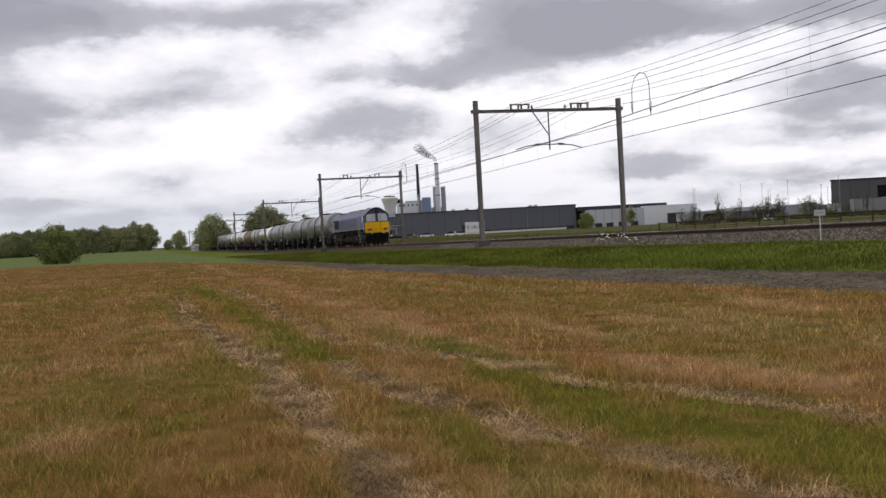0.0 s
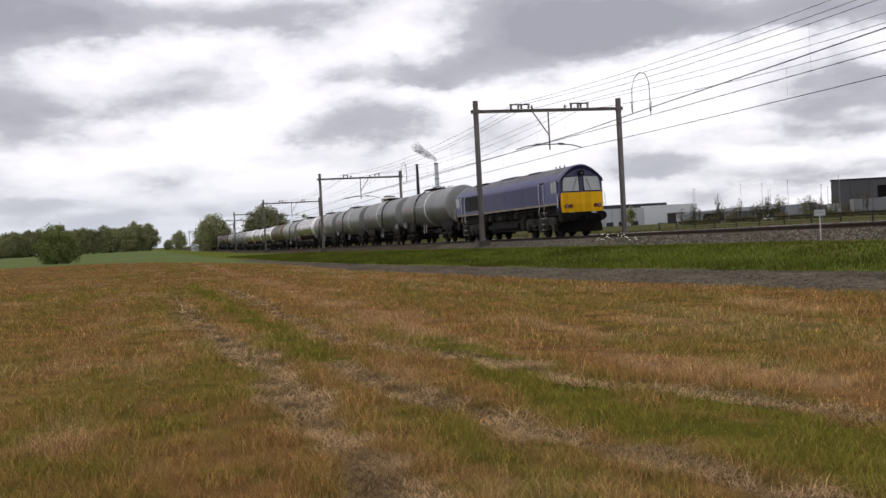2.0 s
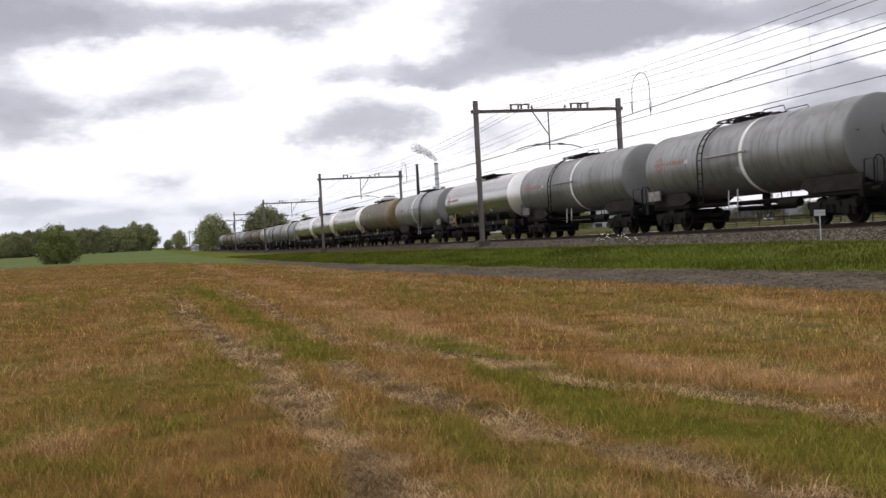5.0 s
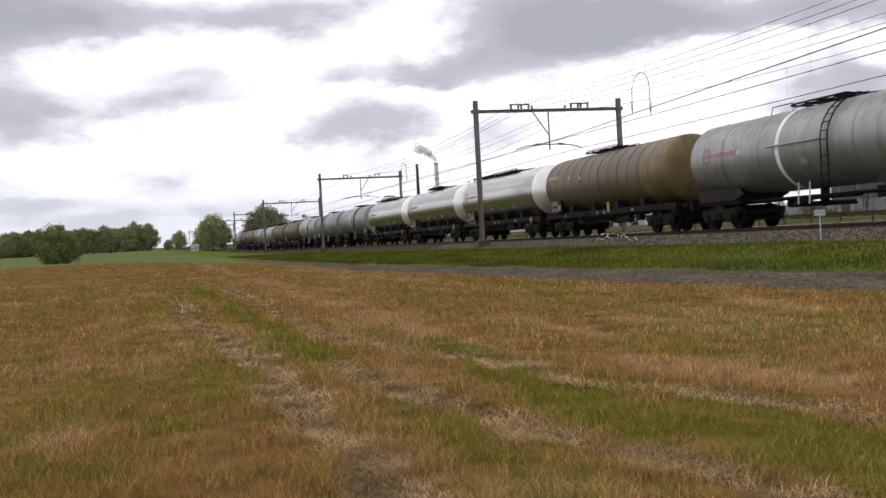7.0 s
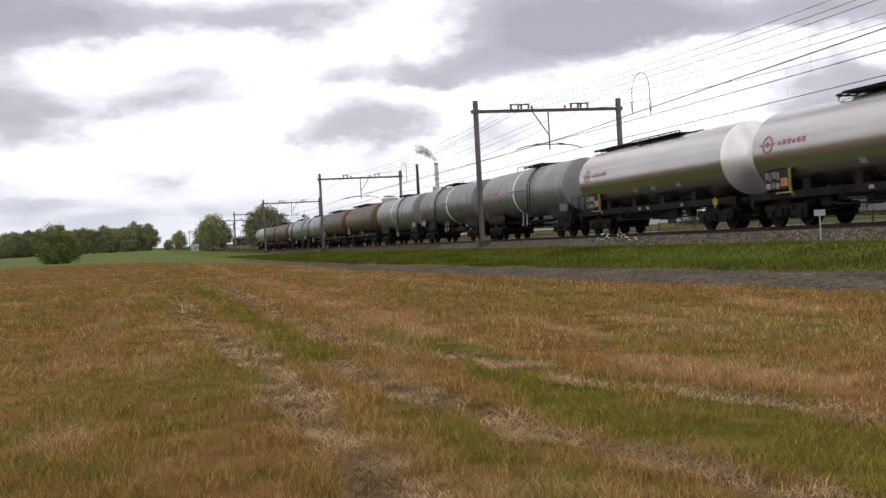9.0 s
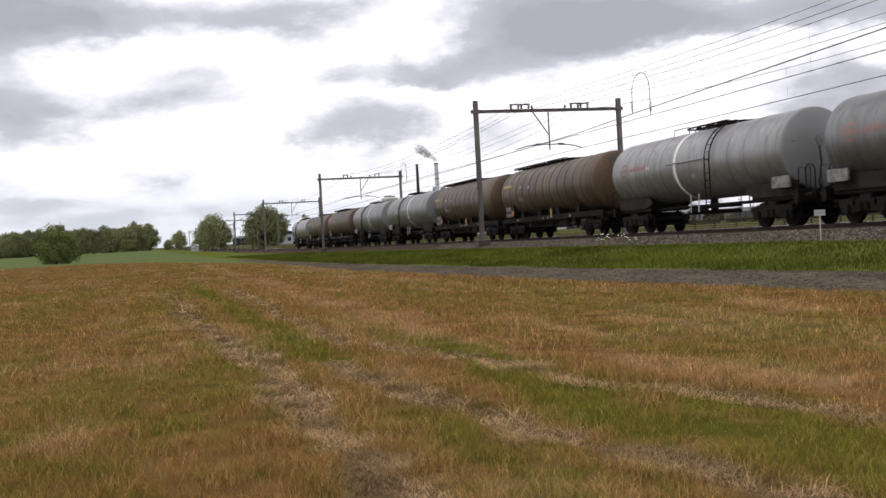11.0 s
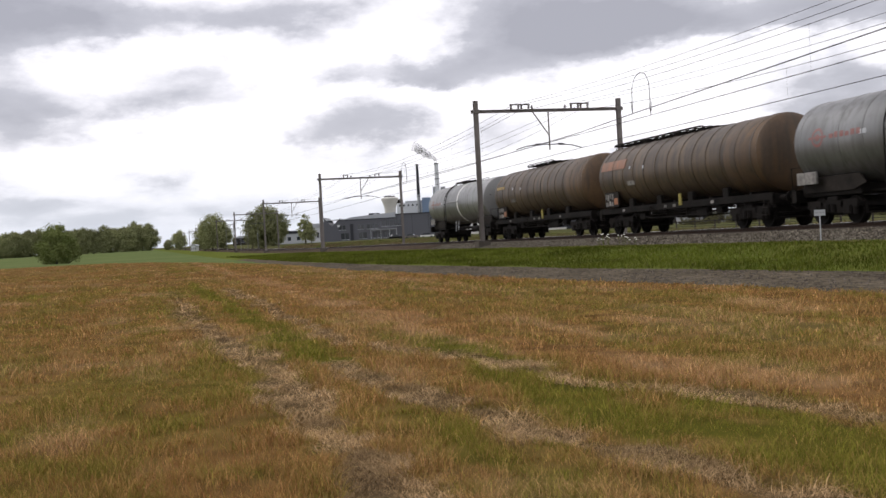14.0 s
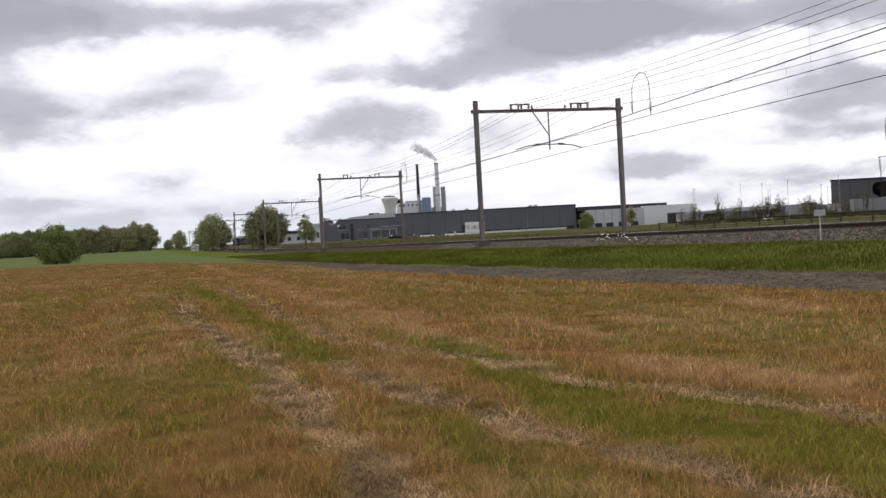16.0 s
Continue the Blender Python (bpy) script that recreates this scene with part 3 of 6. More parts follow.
def crop_floor():
    """The trodden layer of the crop, coloured dark for shade under the blades: a sheet with low humps and bare wheel
    rows.
    """
    xs = [60.0, 52, 45, 38, 32, 27, 23, 19, 16, 13, 10.5, 8, 6, 4, 2.0]
    while xs[-1] > -156:
        xs.append(xs[-1] - max(0.10, 0.010 * abs(xs[-1])))
    ys = [15.6]
    while ys[-1] > -60:
        ys.append(ys[-1] - max(0.11, 0.02 * abs(ys[-1] - 3)))
    gx, gy = np.meshgrid(np.array(xs), np.array(ys), indexing="ij")
    x, y = gx.ravel(), gy.ravel()
    bare = crop_rows(x, y)
    z = 0.012 + 0.035 * field_noise(x, y, 0.5, 81) * (1 - bare) + 0.02 * field_noise(x, y, 0.17, 82)
    # 0.35 puts the shade between the blades into the floor's colour
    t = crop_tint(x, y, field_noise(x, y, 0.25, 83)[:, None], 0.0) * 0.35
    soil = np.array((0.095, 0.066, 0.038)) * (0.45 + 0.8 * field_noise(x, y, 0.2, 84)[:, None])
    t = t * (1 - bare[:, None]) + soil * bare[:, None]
    nx, ny = len(xs), len(ys)
    i, j = np.meshgrid(np.arange(nx - 1), np.arange(ny - 1), indexing="ij")
    i, j = i.ravel(), j.ravel()
    a = i * ny + j
    f = np.stack([a, a + 1, a + ny + 1, a + ny], -1)
    mx, my = gx[i, j], gy[i, j]
    lim = np.interp(mx, EDGE_X, EDGE_NEAR) + (field_noise(mx, my, 1.5, 33) - 0.5) * 0.6
    f = f[(my < lim) & (mx > crop_limit(my) + 4 * field_noise(mx, my, 5, 34))]
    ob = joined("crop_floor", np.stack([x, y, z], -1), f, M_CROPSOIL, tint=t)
    tagged(ob, "trodden tan and green crop stubble, darkened for shade between blades, with bare wheel rows", "field", kind="structure")


crop_floor()


def dry_crop():
    X, Y, H, W, T, LEAN = [], [], [], [], [], []
    ax, ay = -0.9633, 0.2684
    for d0, d1, dens, w, hs in ((5.0, 9, 4200, 0.0036, 0.9), (9, 14, 1900, 0.0055, 0.9), (14, 24, 650, 0.0095, 0.9), (24, 45, 170, 0.018, 0.85), (45, 85, 44, 0.034, 0.75), (85, 150, 9, 0.07, 0.7)):
        n = int(dens * 0.60 * (d1 * d1 - d0 * d0))
        d = np.sqrt(d0 * d0 + (d1 * d1 - d0 * d0) * rng.random(n))
        t = (rng.random(n) - 0.5) * 1.2
        x = d * (ax * np.cos(t) + ay * np.sin(t))
        y = d * (ay * np.cos(t) - ax * np.sin(t))
        bare = crop_rows(x, y)
        tuft = np.clip(-0.15 + 1.5 * field_noise(x, y, 0.20 + 0.004 * d1, 31), 0.05, 1)
        lim = np.interp(x, EDGE_X, EDGE_NEAR) + (field_noise(x, y, 1.5, 33) - 0.5) * 0.7
        keep = (rng.random(n) < np.where(bare > 0.3, 0.95, tuft)) & (y < lim) & (x > crop_limit(y) + 4 * field_noise(x, y, 5, 34))
        x, y, bare = x[keep], y[keep], bare[keep]
        n = len(x)
        k = rng.random((n, 1))
        tint = crop_tint(x, y, k, 0.36) * np.where(rng.random((n, 1)) < 0.13, 1.4, 0.90)
        straw = np.array((0.50, 0.34, 0.18)) * (0.35 + 0.65 * k) * (0.68 + 0.85 * np.clip(field_noise(x * 0.7, y, 0.32, 52)[:, None] * 1.8 - 0.4, 0, 1))
        T.append(np.where((bare > 0.35)[:, None], straw, tint))
        lip = np.clip(crop_rows(x, y - 0.30) - bare, 0, 1) + 0.6 * np.clip(crop_rows(x, y + 0.30) - bare, 0, 1)
        h = (0.05 + 0.095 * rng.random(n)) * (1 + 0.5 * lip) * (0.55 + 0.8 * field_noise(x, y, 0.8, 51)) * (1 - 0.68 * bare) * hs
        X.append(x), Y.append(y), H.append(h), W.append(w * (0.7 + 0.6 * rng.random(n)))
        LEAN.append((0.3 + 0.8 * rng.random(n)) * (1 + 4.5 * bare))
    x, y, h, w, t = (np.concatenate(q) for q in (X, Y, H, W, T))
    blades("dry_crop", x, y, np.full(len(x), 0.02), h, w, t, np.concatenate(LEAN), M_BLADE, "sprayed-off grass crop, tan with green patches, in the field", "crop")


dry_crop()


def bank_grass():
    n = 190000
    x = 8 - 140 * rng.random(n) ** 1.25
    u = rng.random(n)
    f = np.interp(x, EDGE_X, EDGE_FAR) + (field_noise(x, 0 * x, 1.2, 61) - 0.5) * 0.5
    y = f + (19.65 - f) * u
    vf = np.interp(x, [-3000, -150, -60, -20, 400], [0.0, 0.02, 0.10, 0.22, 0.25])
    tz = np.array([track_z(v) for v in x]) - 0.45
    fr = np.interp((y - f) / (19.9 - f), [0, 0.35, 0.75, 1], [0, 0.30, 0.86, 1])
    z = vf + (tz - vf) * fr
    d = np.hypot(x, y)
    k = rng.random((n, 1))
    p = field_noise(x * 0.4, y, 1.3, 62)[:, None]
    t = (np.array((0.132, 0.150, 0.022)) * (1 - k) + np.array((0.066, 0.088, 0.013)) * k) * (0.6 + 0.6 * p)
    t = np.where(rng.random((n, 1)) < 0.05 + 0.25 * (u[:, None] > 0.88), np.array((0.20, 0.175, 0.07)), t)
    tall = (0.45 + 0.9 * field_noise(x, y, 1.6, 63)) * np.interp(u, [0, 0.6, 1], [1, 0.9, 0.5])
    blades("bank_grass", x, y, z, (0.05 + 0.09 * rng.random(n)) * tall, 0.00045 * d, t, 0.4 + 0.7 * rng.random(n), M_BLADE, "lush green grass on the slope of the railway bank", "grass")
    n = 52000
    x = -8 - 250 * rng.random(n) ** 1.2
    y = 31.0 + 34 * rng.random(n) ** 1.3
    z = np.array([np.interp(b, [30.6, 33.0, 48, 90], [track_z(a) - 0.45, max(0.3, track_z(a) - 0.95), max(0.3, 0.55 * track_z(a)), 0.45]) for a, b in zip(x, y)])
    k = rng.random((n, 1))
    dry = np.clip(field_noise(x * 0.3, y, 3.0, 72)[:, None] * 2.4 - 0.7, 0, 1)
    t = (np.array((0.15, 0.165, 0.05)) * (1 - k) + np.array((0.07, 0.085, 0.022)) * k) * (1 - dry) + np.array((0.20, 0.16, 0.085)) * (1 - 0.5 * k) * dry
    blades("trackside_grass", x, y, z, 0.12 + 0.42 * rng.random(n) * field_noise(x, y, 4, 71), 0.0008 * np.hypot(x, y), t, 0.3 + 0.5 * rng.random(n), M_BLADE, "unmown grass beyond the tracks", "grass")


bank_grass()


def path_stones():
    n = 9000
    x = -8 - 60 * rng.random(n) ** 1.3
    e0, e1 = np.interp(x, EDGE_X, EDGE_NEAR), np.interp(x, EDGE_X, EDGE_FAR)
    u = rng.random(n)
    y = e0 + (e1 - e0) * u
    vf = np.interp(x, [-3000, -150, -60, -20, 400], [0.0, 0.02, 0.10, 0.22, 0.25])
    z = vf * np.interp(u, [0, 0.45, 1], [0, 0.35, 1])
    r = 0.012 + 0.03 * rng.random(n) ** 2
    base = np.array([(1, 0, -.2), (-.5, .9, -.2), (-.5, -.8, -.2), (0, 0, .8)])
    v = base[None] * (0.6 + 0.8 * rng.random((n, 4, 1))) * r[:, None, None] + np.stack([x, y, z], -1)[:, None]
    f = np.array([(0, 1, 3), (1, 2, 3), (2, 0, 3)])[None] + 4 * np.arange(n)[:, None, None]
    tagged(joined("path_gravel", v.reshape(-1, 3), f.reshape(-1, 3), M_GRAVEL), "loose grey gravel on the farm path", "gravel", kind="stuff")


path_stones()


def flower_clump(x, y, z, n):
    plant = thing("cow_parsley", pose(x, y, z), "white flowering umbels on thin stems beside the ballast", "wildflower", "white wildflowers")
    for i in range(n):
        dx, dy, h = random.uniform(-.3, .3), random.uniform(-.2, .2), random.uniform(.25, .6)
        bm = bmesh.new()
        rod(bm, (dx * .6, dy * .6, -0.05), (dx, dy, h), 0.008, 5)
        part("stem", bm, M_VERGE, plant)
        bm = bmesh.new()
        bmesh.ops.create_icosphere(bm, subdivisions=2, radius=0.045, matrix=Matrix.Translation((dx, dy, h)))
        for v in bm.verts:
            v.co = Vector((dx, dy, h)) + (v.co - Vector((dx, dy, h))) * random.uniform(0.6, 1.2)
            v.co.z = h + (v.co.z - h) * 0.45
        part("flower_head", bm, M_PETAL, plant, "white flower head")


for fx, fy, n in ((-42.3, 19.75, 5), (-43.4, 19.55, 6), (-41.5, 19.8, 4), (-44.0, 19.6, 4)):
    flower_clump(fx, fy, track_z(fx) - 0.5, n)


def tree_parts(h, rx, rz, zc, seed, leaf, leaves, material, gap=0.5, lumps=34):
    """Meshes of one tree: a tapered trunk with limbs, and a crown of small leaf sprays in uneven lumps."""
    r = np.random.default_rng(seed)
    bm = bmesh.new()
    rod(bm, (0, 0, -0.2), (0.05 * rx, 0, zc * 0.55), 0.028 * h, 8, 0.019 * h)
    rod(bm, (0.05 * rx, 0, zc * 0.53), (-0.03 * rx, 0.04 * rx, zc + rz * 0.55), 0.019 * h, 7, 0.005 * h)
    cen = []
    while len(cen) < lumps:
        q = r.normal(size=3)
        q /= np.linalg.norm(q)
        q *= r.random() ** 0.38 * 0.84
        cen.append(np.array((q[0] * rx * (1 - 0.25 * max(q[2], 0)), q[1] * rx * (1 - 0.25 * max(q[2], 0)), zc + q[2] * rz)))
    for q in cen[:9]:
        rod(bm, (0, 0, max(zc - rz * 0.8, 0.25 * h) * (0.7 + 0.4 * r.random())), tuple(q), 0.010 * h, 5, 0.003 * h)
    trunk = bpy.data.meshes.new("trunk")
    bm.to_mesh(trunk)
    bm.free()
    trunk.materials.append(M_BARK)
    per = leaves // lumps
    P, S = [], []
    for q in cen:
        rad = (0.22 + 0.22 * r.random()) * min(rx, rz)
        v = r.normal(size=(per, 3))
        v /= np.linalg.norm(v, axis=1)[:, None]
        P.append(q + v * (rad * r.random((per, 1)) ** gap) * (1, 1, 0.8))
        S.append(leaf * (0.6 + 0.8 * r.random(per)))
    P, S = np.concatenate(P), np.concatenate(S)
    n = len(P)
    a, b = r.normal(size=(n, 3)), r.normal(size=(n, 3))
    a /= np.linalg.norm(a, axis=1)[:, None]
    b -= a * np.sum(a * b, 1)[:, None]
    b /= np.linalg.norm(b, axis=1)[:, None]
    a, b = a * S[:, None], b * S[:, None] * 0.55
    v = np.stack([P - a, P + b * 0.9, P + a, P - b], 1)
    crown = joined("crown", v.reshape(-1, 3), np.arange(4 * n).reshape(-1, 4), material)
    me = crown.data
    bpy.data.objects.remove(crown)
    return trunk, me


AX, AY = -0.96331, 0.26839      # the direction in which the yard lies
TURN = math.degrees(math.atan2(AY, AX)) - 90


def site(u, w, z=0.0, turn=0.0):
    """A pose on the yard's own grid: u metres across, w metres away, facing back to the field."""
    return pose(AX * w + AY * u, AY * w - AX * u, z, 0, 0, TURN + turn)


def plant(meshes, m, scale, label, category="tree", group="", name="tree"):
    t = thing(name, m, label, category, group)
    t.scale = (scale, scale, scale * random.uniform(0.93, 1.07))
    place("trunk", meshes[0], t)
    place("crown", meshes[1], t)
    return t


T_ROUND = tree_parts(10, 5.0, 5.6, 5.4, 1, 0.19, 17000, M_LEAF, 0.45, 130)
T_WIDE = tree_parts(10, 5.6, 5.4, 5.2, 2, 0.19, 17000, M_LEAF, 0.45, 130)
T_SLIM = tree_parts(9, 2.2, 4.4, 4.9, 3, 0.16, 6000, M_LEAF, 0.7, 60)
T_BUSH = tree_parts(5, 2.5, 3.2, 2.6, 4, 0.11, 11000, M_LEAFLIGHT, 0.6, 90)
T_YOUNG = tree_parts(6, 1.7, 2.7, 2.9, 5, 0.06, 2400, M_SCRUB, 1.3, 60)
T_THIN = tree_parts(6, 1.0, 2.9, 3.0, 15, 0.055, 1100, M_SCRUB, 1.4, 44)
T_SHRUB = tree_parts(2.4, 1.9, 1.2, 1.0, 16, 0.075, 2600, M_SCRUB, 0.9, 46)
T_FAR = tree_parts(14, 6.6, 8.2, 7.6, 6, 0.30, 15000, M_LEAF, 0.45, 100)
T_FAR2 = tree_parts(14, 6.0, 8.6, 7.4, 8, 0.32, 12000, M_LEAF, 0.55, 100)

GREEN = "dense dark green broadleaf tree beside the railway"
plant(T_WIDE, site(-70.5, 330, 0.2, 20), 1.02, GREEN)
plant(T_ROUND, site(-74.0, 336, 0.2, 150), 0.72, GREEN)
plant(T_ROUND, site(-68.8, 338, 0.2, 70), 0.76, GREEN)
plant(T_ROUND, site(-49.6, 300, 0.1, 40), 1.10, "tall dark green broadleaf tree beside the railway")
plant(T_WIDE, site(-51.8, 303, 0.1, 120), 0.80, GREEN)
plant(T_ROUND, site(-48.6, 310, 0.1, 200), 1.02, GREEN)
plant(T_SLIM, site(-35.6, 280, 0.1, 0), 0.95, "slim dark green tree in front of the warehouse")
plant(T_SLIM, site(-34.4, 283, 0.1, 80), 0.72, "slim dark green tree in front of the warehouse")
plant(T_BUSH, site(-57.4, 160, -0.1, 0), 1.22, "lone rounded willow bush at the edge of the field", "bush", name="bush")
plant(T_BUSH, site(-56.0, 161, -0.1, 130), 0.86, "lone rounded willow bush at the edge of the field", "bush", name="bush")
plant(T_BUSH, site(-59.0, 162, -0.1, 210), 0.80, "lone rounded willow bush at the edge of the field", "bush", name="bush")
plant(T_BUSH, site(38.2, 285, 0.2, 30), 0.92, "bright green young tree before the warehouse wall", name="tree")
plant(T_SLIM, site(51.0, 290, 0.2, 30), 0.68, "small dark slim tree before the pale warehouse")
plant(T_ROUND, site(-136.5, 560, 0.0, 10), 0.92, "bare-topped tree standing alone in the distance")
plant(T_WIDE, site(-145, 570, 0.0, 10), 0.55, "low tree in the distance")
plant(T_WIDE, site(-131, 575, 0.0, 60), 0.56, "low tree in the distance")
random.seed(3)
for i in range(42):
    u = -312 + i * 2.85 + random.uniform(-1.6, 1.6)
    s = np.interp(u, [-312, -285, -262, -225, -212, -200, -188], [0.95, 1.02, 1.15, 1.05, 1.18, 1.25, 1.05]) + random.uniform(-0.13, 0.10)
    if -297 < u < -292:
        s *= 0.6
    plant((T_FAR, T_FAR2)[i % 2], site(u, 690 + random.uniform(-25, 30), -0.5, random.uniform(0, 360)), float(s), "dark green tree in a distant wood edge", group="distant tree row")
for i in range(36):
    u, w = 55 + i * 1.13 + random.uniform(-1.5, 1.5), random.uniform(205, 265)
    plant((T_YOUNG, T_THIN)[i % 2], site(u * w / 240, w, 0.3, random.uniform(0, 360)), random.uniform(0.6, 1.12), "thin young tree in early leaf at the yard", group="young trees at the yard")
for i in range(46):
    w = random.uniform(196, 232)
    u = (0.222 + 0.205 * i / 45 + random.uniform(-0.006, 0.006)) * w
    plant(T_SHRUB, site(u, w, 0.3, random.uniform(0, 360)), random.uniform(0.45, 0.95), "low brown-green shrub in early leaf at the yard", "shrub", "shrubs at the yard", name="shrub")


# ---- overhead line ----
PORTAL_X = [-63.95 - 61.25 * k for k in range(-2, 9)]
YN, YF = 20.40, 30.06


def overhead_portal(hats, lean):
    """hats: where the insulator frames stand; lean: the side on which the brace meets the beam."""
    p = thing("overhead_line_portal", pose(PORTAL_X[2], 0, track_z(PORTAL_X[2])), "grey steel portal carrying the wires over two tracks", "catenary portal", "overhead line portals")
    for y in (YN, YF):
        bm = bmesh.new()
        for dx in (-0.12, 0.12):
            box(bm, dx - 0.012, dx + 0.012, y - 0.13, y + 0.13, -0.45, 8.70)
        box(bm, -0.12, 0.12, y - 0.01, y + 0.01, -0.45, 8.70)
        part("post", bm, M_STEEL, p)
        bm = bmesh.new()
        box(bm, -0.45, 0.45, y - 0.4, y + 0.4, -0.95, -0.02 if y < 25 else -0.35, 0.03)
        part("footing", bm, M_FOOT, p, "concrete footing block")
    bm = bmesh.new()
    box(bm, -0.09, 0.09, YN - 0.32, YF + 0.32, 8.10, 8.125)
    box(bm, -0.09, 0.09, YN - 0.32, YF + 0.32, 7.93, 7.955)
    box(bm, -0.01, 0.01, YN - 0.32, YF + 0.32, 7.95, 8.105)
    part("crossbeam", bm, M_STEEL, p)
    for y in (YN, YF):
        bm = bmesh.new()
        box(bm, -0.17, 0.17, y - 0.2, y + 0.2, 7.9, 8.15, 0.02)
        part("bracket", bm, M_STEEL, p)
    for y in hats:
        bm = bmesh.new()
        for dy in (-0.24, 0.24):
            rod(bm, (0, y + dy, 8.12), (0, y + dy, 8.40), 0.05, 8)
            for k in range(3):
                rod(bm, (0, y + dy, 8.18 + k * 0.07), (0, y + dy, 8.21 + k * 0.07), 0.085, 10)
        box(bm, -0.05, 0.05, y - 0.32, y + 0.32, 8.38, 8.46)
        part("insulator_frame", bm, M_INSUL, p)
    for y in (24.12, 26.36):
        bm = bmesh.new()
        rod(bm, (0, y, 8.12), (0, y, 8.36), 0.05, 8)
        rod(bm, (0, y, 8.22), (0, y, 8.26), 0.09, 10)
        part("pin_insulator", bm, M_INSUL, p)
    bm = bmesh.new()
    rod(bm, (0, 25.2, 7.95), (0, 25.2, 5.52), 0.05, 8)
    part("drop_post", bm, M_STEEL, p)
    bm = bmesh.new()
    rod(bm, (0, 25.2 - lean, 7.95), (0, 25.2, 6.45), 0.04, 8)
    part("brace", bm, M_STEEL, p)
    for y1, y2 in ((25.15, 22.95), (25.25, 27.40)):
        bm = bmesh.new()
        tube(bm, [(0, y1, 5.86), (0, y1 + (y2 - y1) * 0.3, 5.88), (0, y1 + (y2 - y1) * 0.7, 5.78), (0, y2, 5.60)], 0.035, 6)
        rod(bm, (0, y1 + (y2 - y1) * 0.25, 5.88), (0, y1 + (y2 - y1) * 0.42, 5.86), 0.07, 8)
        part("registration_arm", bm, M_WIRE, p)
    return p


first_portal = overhead_portal((22.98, 23.66, 27.02, 27.68), 1.05)
plain_portal = overhead_portal((23.45, 27.25), -1.0)
plain_portal.matrix_basis = pose(PORTAL_X[3], 0, track_z(PORTAL_X[3]))
for X in PORTAL_X[:2] + PORTAL_X[4:]:
    copy_thing(plain_portal, pose(X, 0, track_z(X)))


def wire(name, y, top, sag, label, r=0.014, zig=0.0, lo=0, hi=10):
    """A wire hung from portal to portal, sagging between them."""
    bm = bmesh.new()
    pts = []
    for i in range(lo, hi):
        x0, x1 = PORTAL_X[i], PORTAL_X[i + 1]
        y0, y1 = y + zig * (-1) ** i, y - zig * (-1) ** i
        for k in range(12 + (i == hi - 1)):
            u = k / 12
            x = x0 + (x1 - x0) * u
            pts.append((x, y0 + (y1 - y0) * u, track_z(x) + top - 4 * sag * u * (1 - u)))
    tube(bm, pts, r, 5)
    return one(name, bm, M_WIRE, label, "overhead wire", "overhead wires")


for yc in (D, D2):
    for dy in (-0.05, 0.05):
        wire("contact_wire", yc + dy, 5.60, 0.13, "dark copper contact wire over the track", 0.009, 0.15)
wire("messenger_wire", D, 7.97, 0.85, "dark messenger wire over the nearer track", 0.012)
wire("messenger_wire", D2, 7.97, 1.25, "dark messenger wire over the farther track", 0.012)
for y, sag in ((22.98, 0.85), (23.66, 0.95), (27.02, 0.75), (27.68, 0.95)):
    wire("feeder_wire", y, 8.46, sag, "thin feeder wire on the portal insulators", 0.011)


def rising_wire():
    bm = bmesh.new()
    for dy in (-0.04, 0.04):
        pts = []
        for x, z in ((-125, 5.62), (-90, 5.66), (-64, 5.60), (-55, 5.66), (-47.7, 5.86), (-35.6, 6.10), (-29.3, 6.24), (-2.7, 6.9)):
            pts.append((x, D + dy + 0.25, track_z(x) + z))
        tube(bm, pts, 0.012, 5)
    one("rising_contact_wire", bm, M_WIRE, "contact wire pair rising towards its anchor", "overhead wire", "overhead wires")


rising_wire()


def droppers(y, top, sag, zc):
    for i in (1, 2):
        x0, x1 = PORTAL_X[i], PORTAL_X[i + 1]
        for k in range(1, 8):
            u = k / 8
            x = x0 + (x1 - x0) * u
            bm = bmesh.new()
            rod(bm, (x, y, track_z(x) + zc - 0.5 * u * (1 - u)), (x, y, track_z(x) + top - 4 * sag * u * (1 - u)), 0.0035, 4)
            for z in (zc - 0.5 * u * (1 - u), top - 4 * sag * u * (1 - u)):
                rod(bm, (x - 0.05, y, track_z(x) + z), (x + 0.05, y, track_z(x) + z), 0.02, 5)
            one("dropper", bm, M_WIRE, "thin dropper between messenger and contact wire", "dropper", "droppers")


droppers(D, 7.97, 0.85, 5.60)
droppers(D2, 7.97, 1.25, 5.60)


def jumper(x, y, w, lo1, lo2, top):
    bm = bmesh.new()
    pts = [(x - w, y, lo1), (x - w * 1.02, y, lo1 + 0.25), (x - w * 0.95, y, top - 0.6), (x - w * 0.6, y, top - 0.15), (x, y, top), (x + w * 0.6, y, top - 0.15), (x + w * 0.95, y, top - 0.6), (x + w * 1.02, y, lo2 + 0.25), (x + w, y, lo2)]
    tube(bm, [(a, b, track_z(a) + c) for a, b, c in pts], 0.02, 6)
    for sx, lo in ((-w, lo1), (w, lo2)):
        tube(bm, [(x + sx - 0.12, y, track_z(x) + lo + 0.55), (x + sx - 0.05, y, track_z(x) + lo + 0.18), (x + sx + 0.08, y, track_z(x) + lo + 0.2), (x + sx + 0.14, y, track_z(x) + lo + 0.6)], 0.014, 5)
    one("jumper_loop", bm, M_WIRE, "arched jumper cable linking the overhead wires", "cable", "jumper loops")


jumper(-46.8, D, 0.95, 5.75, 5.50, 7.62)
jumper(-64.0 - 31, D, 0.95, 5.75, 5.50, 7.4)


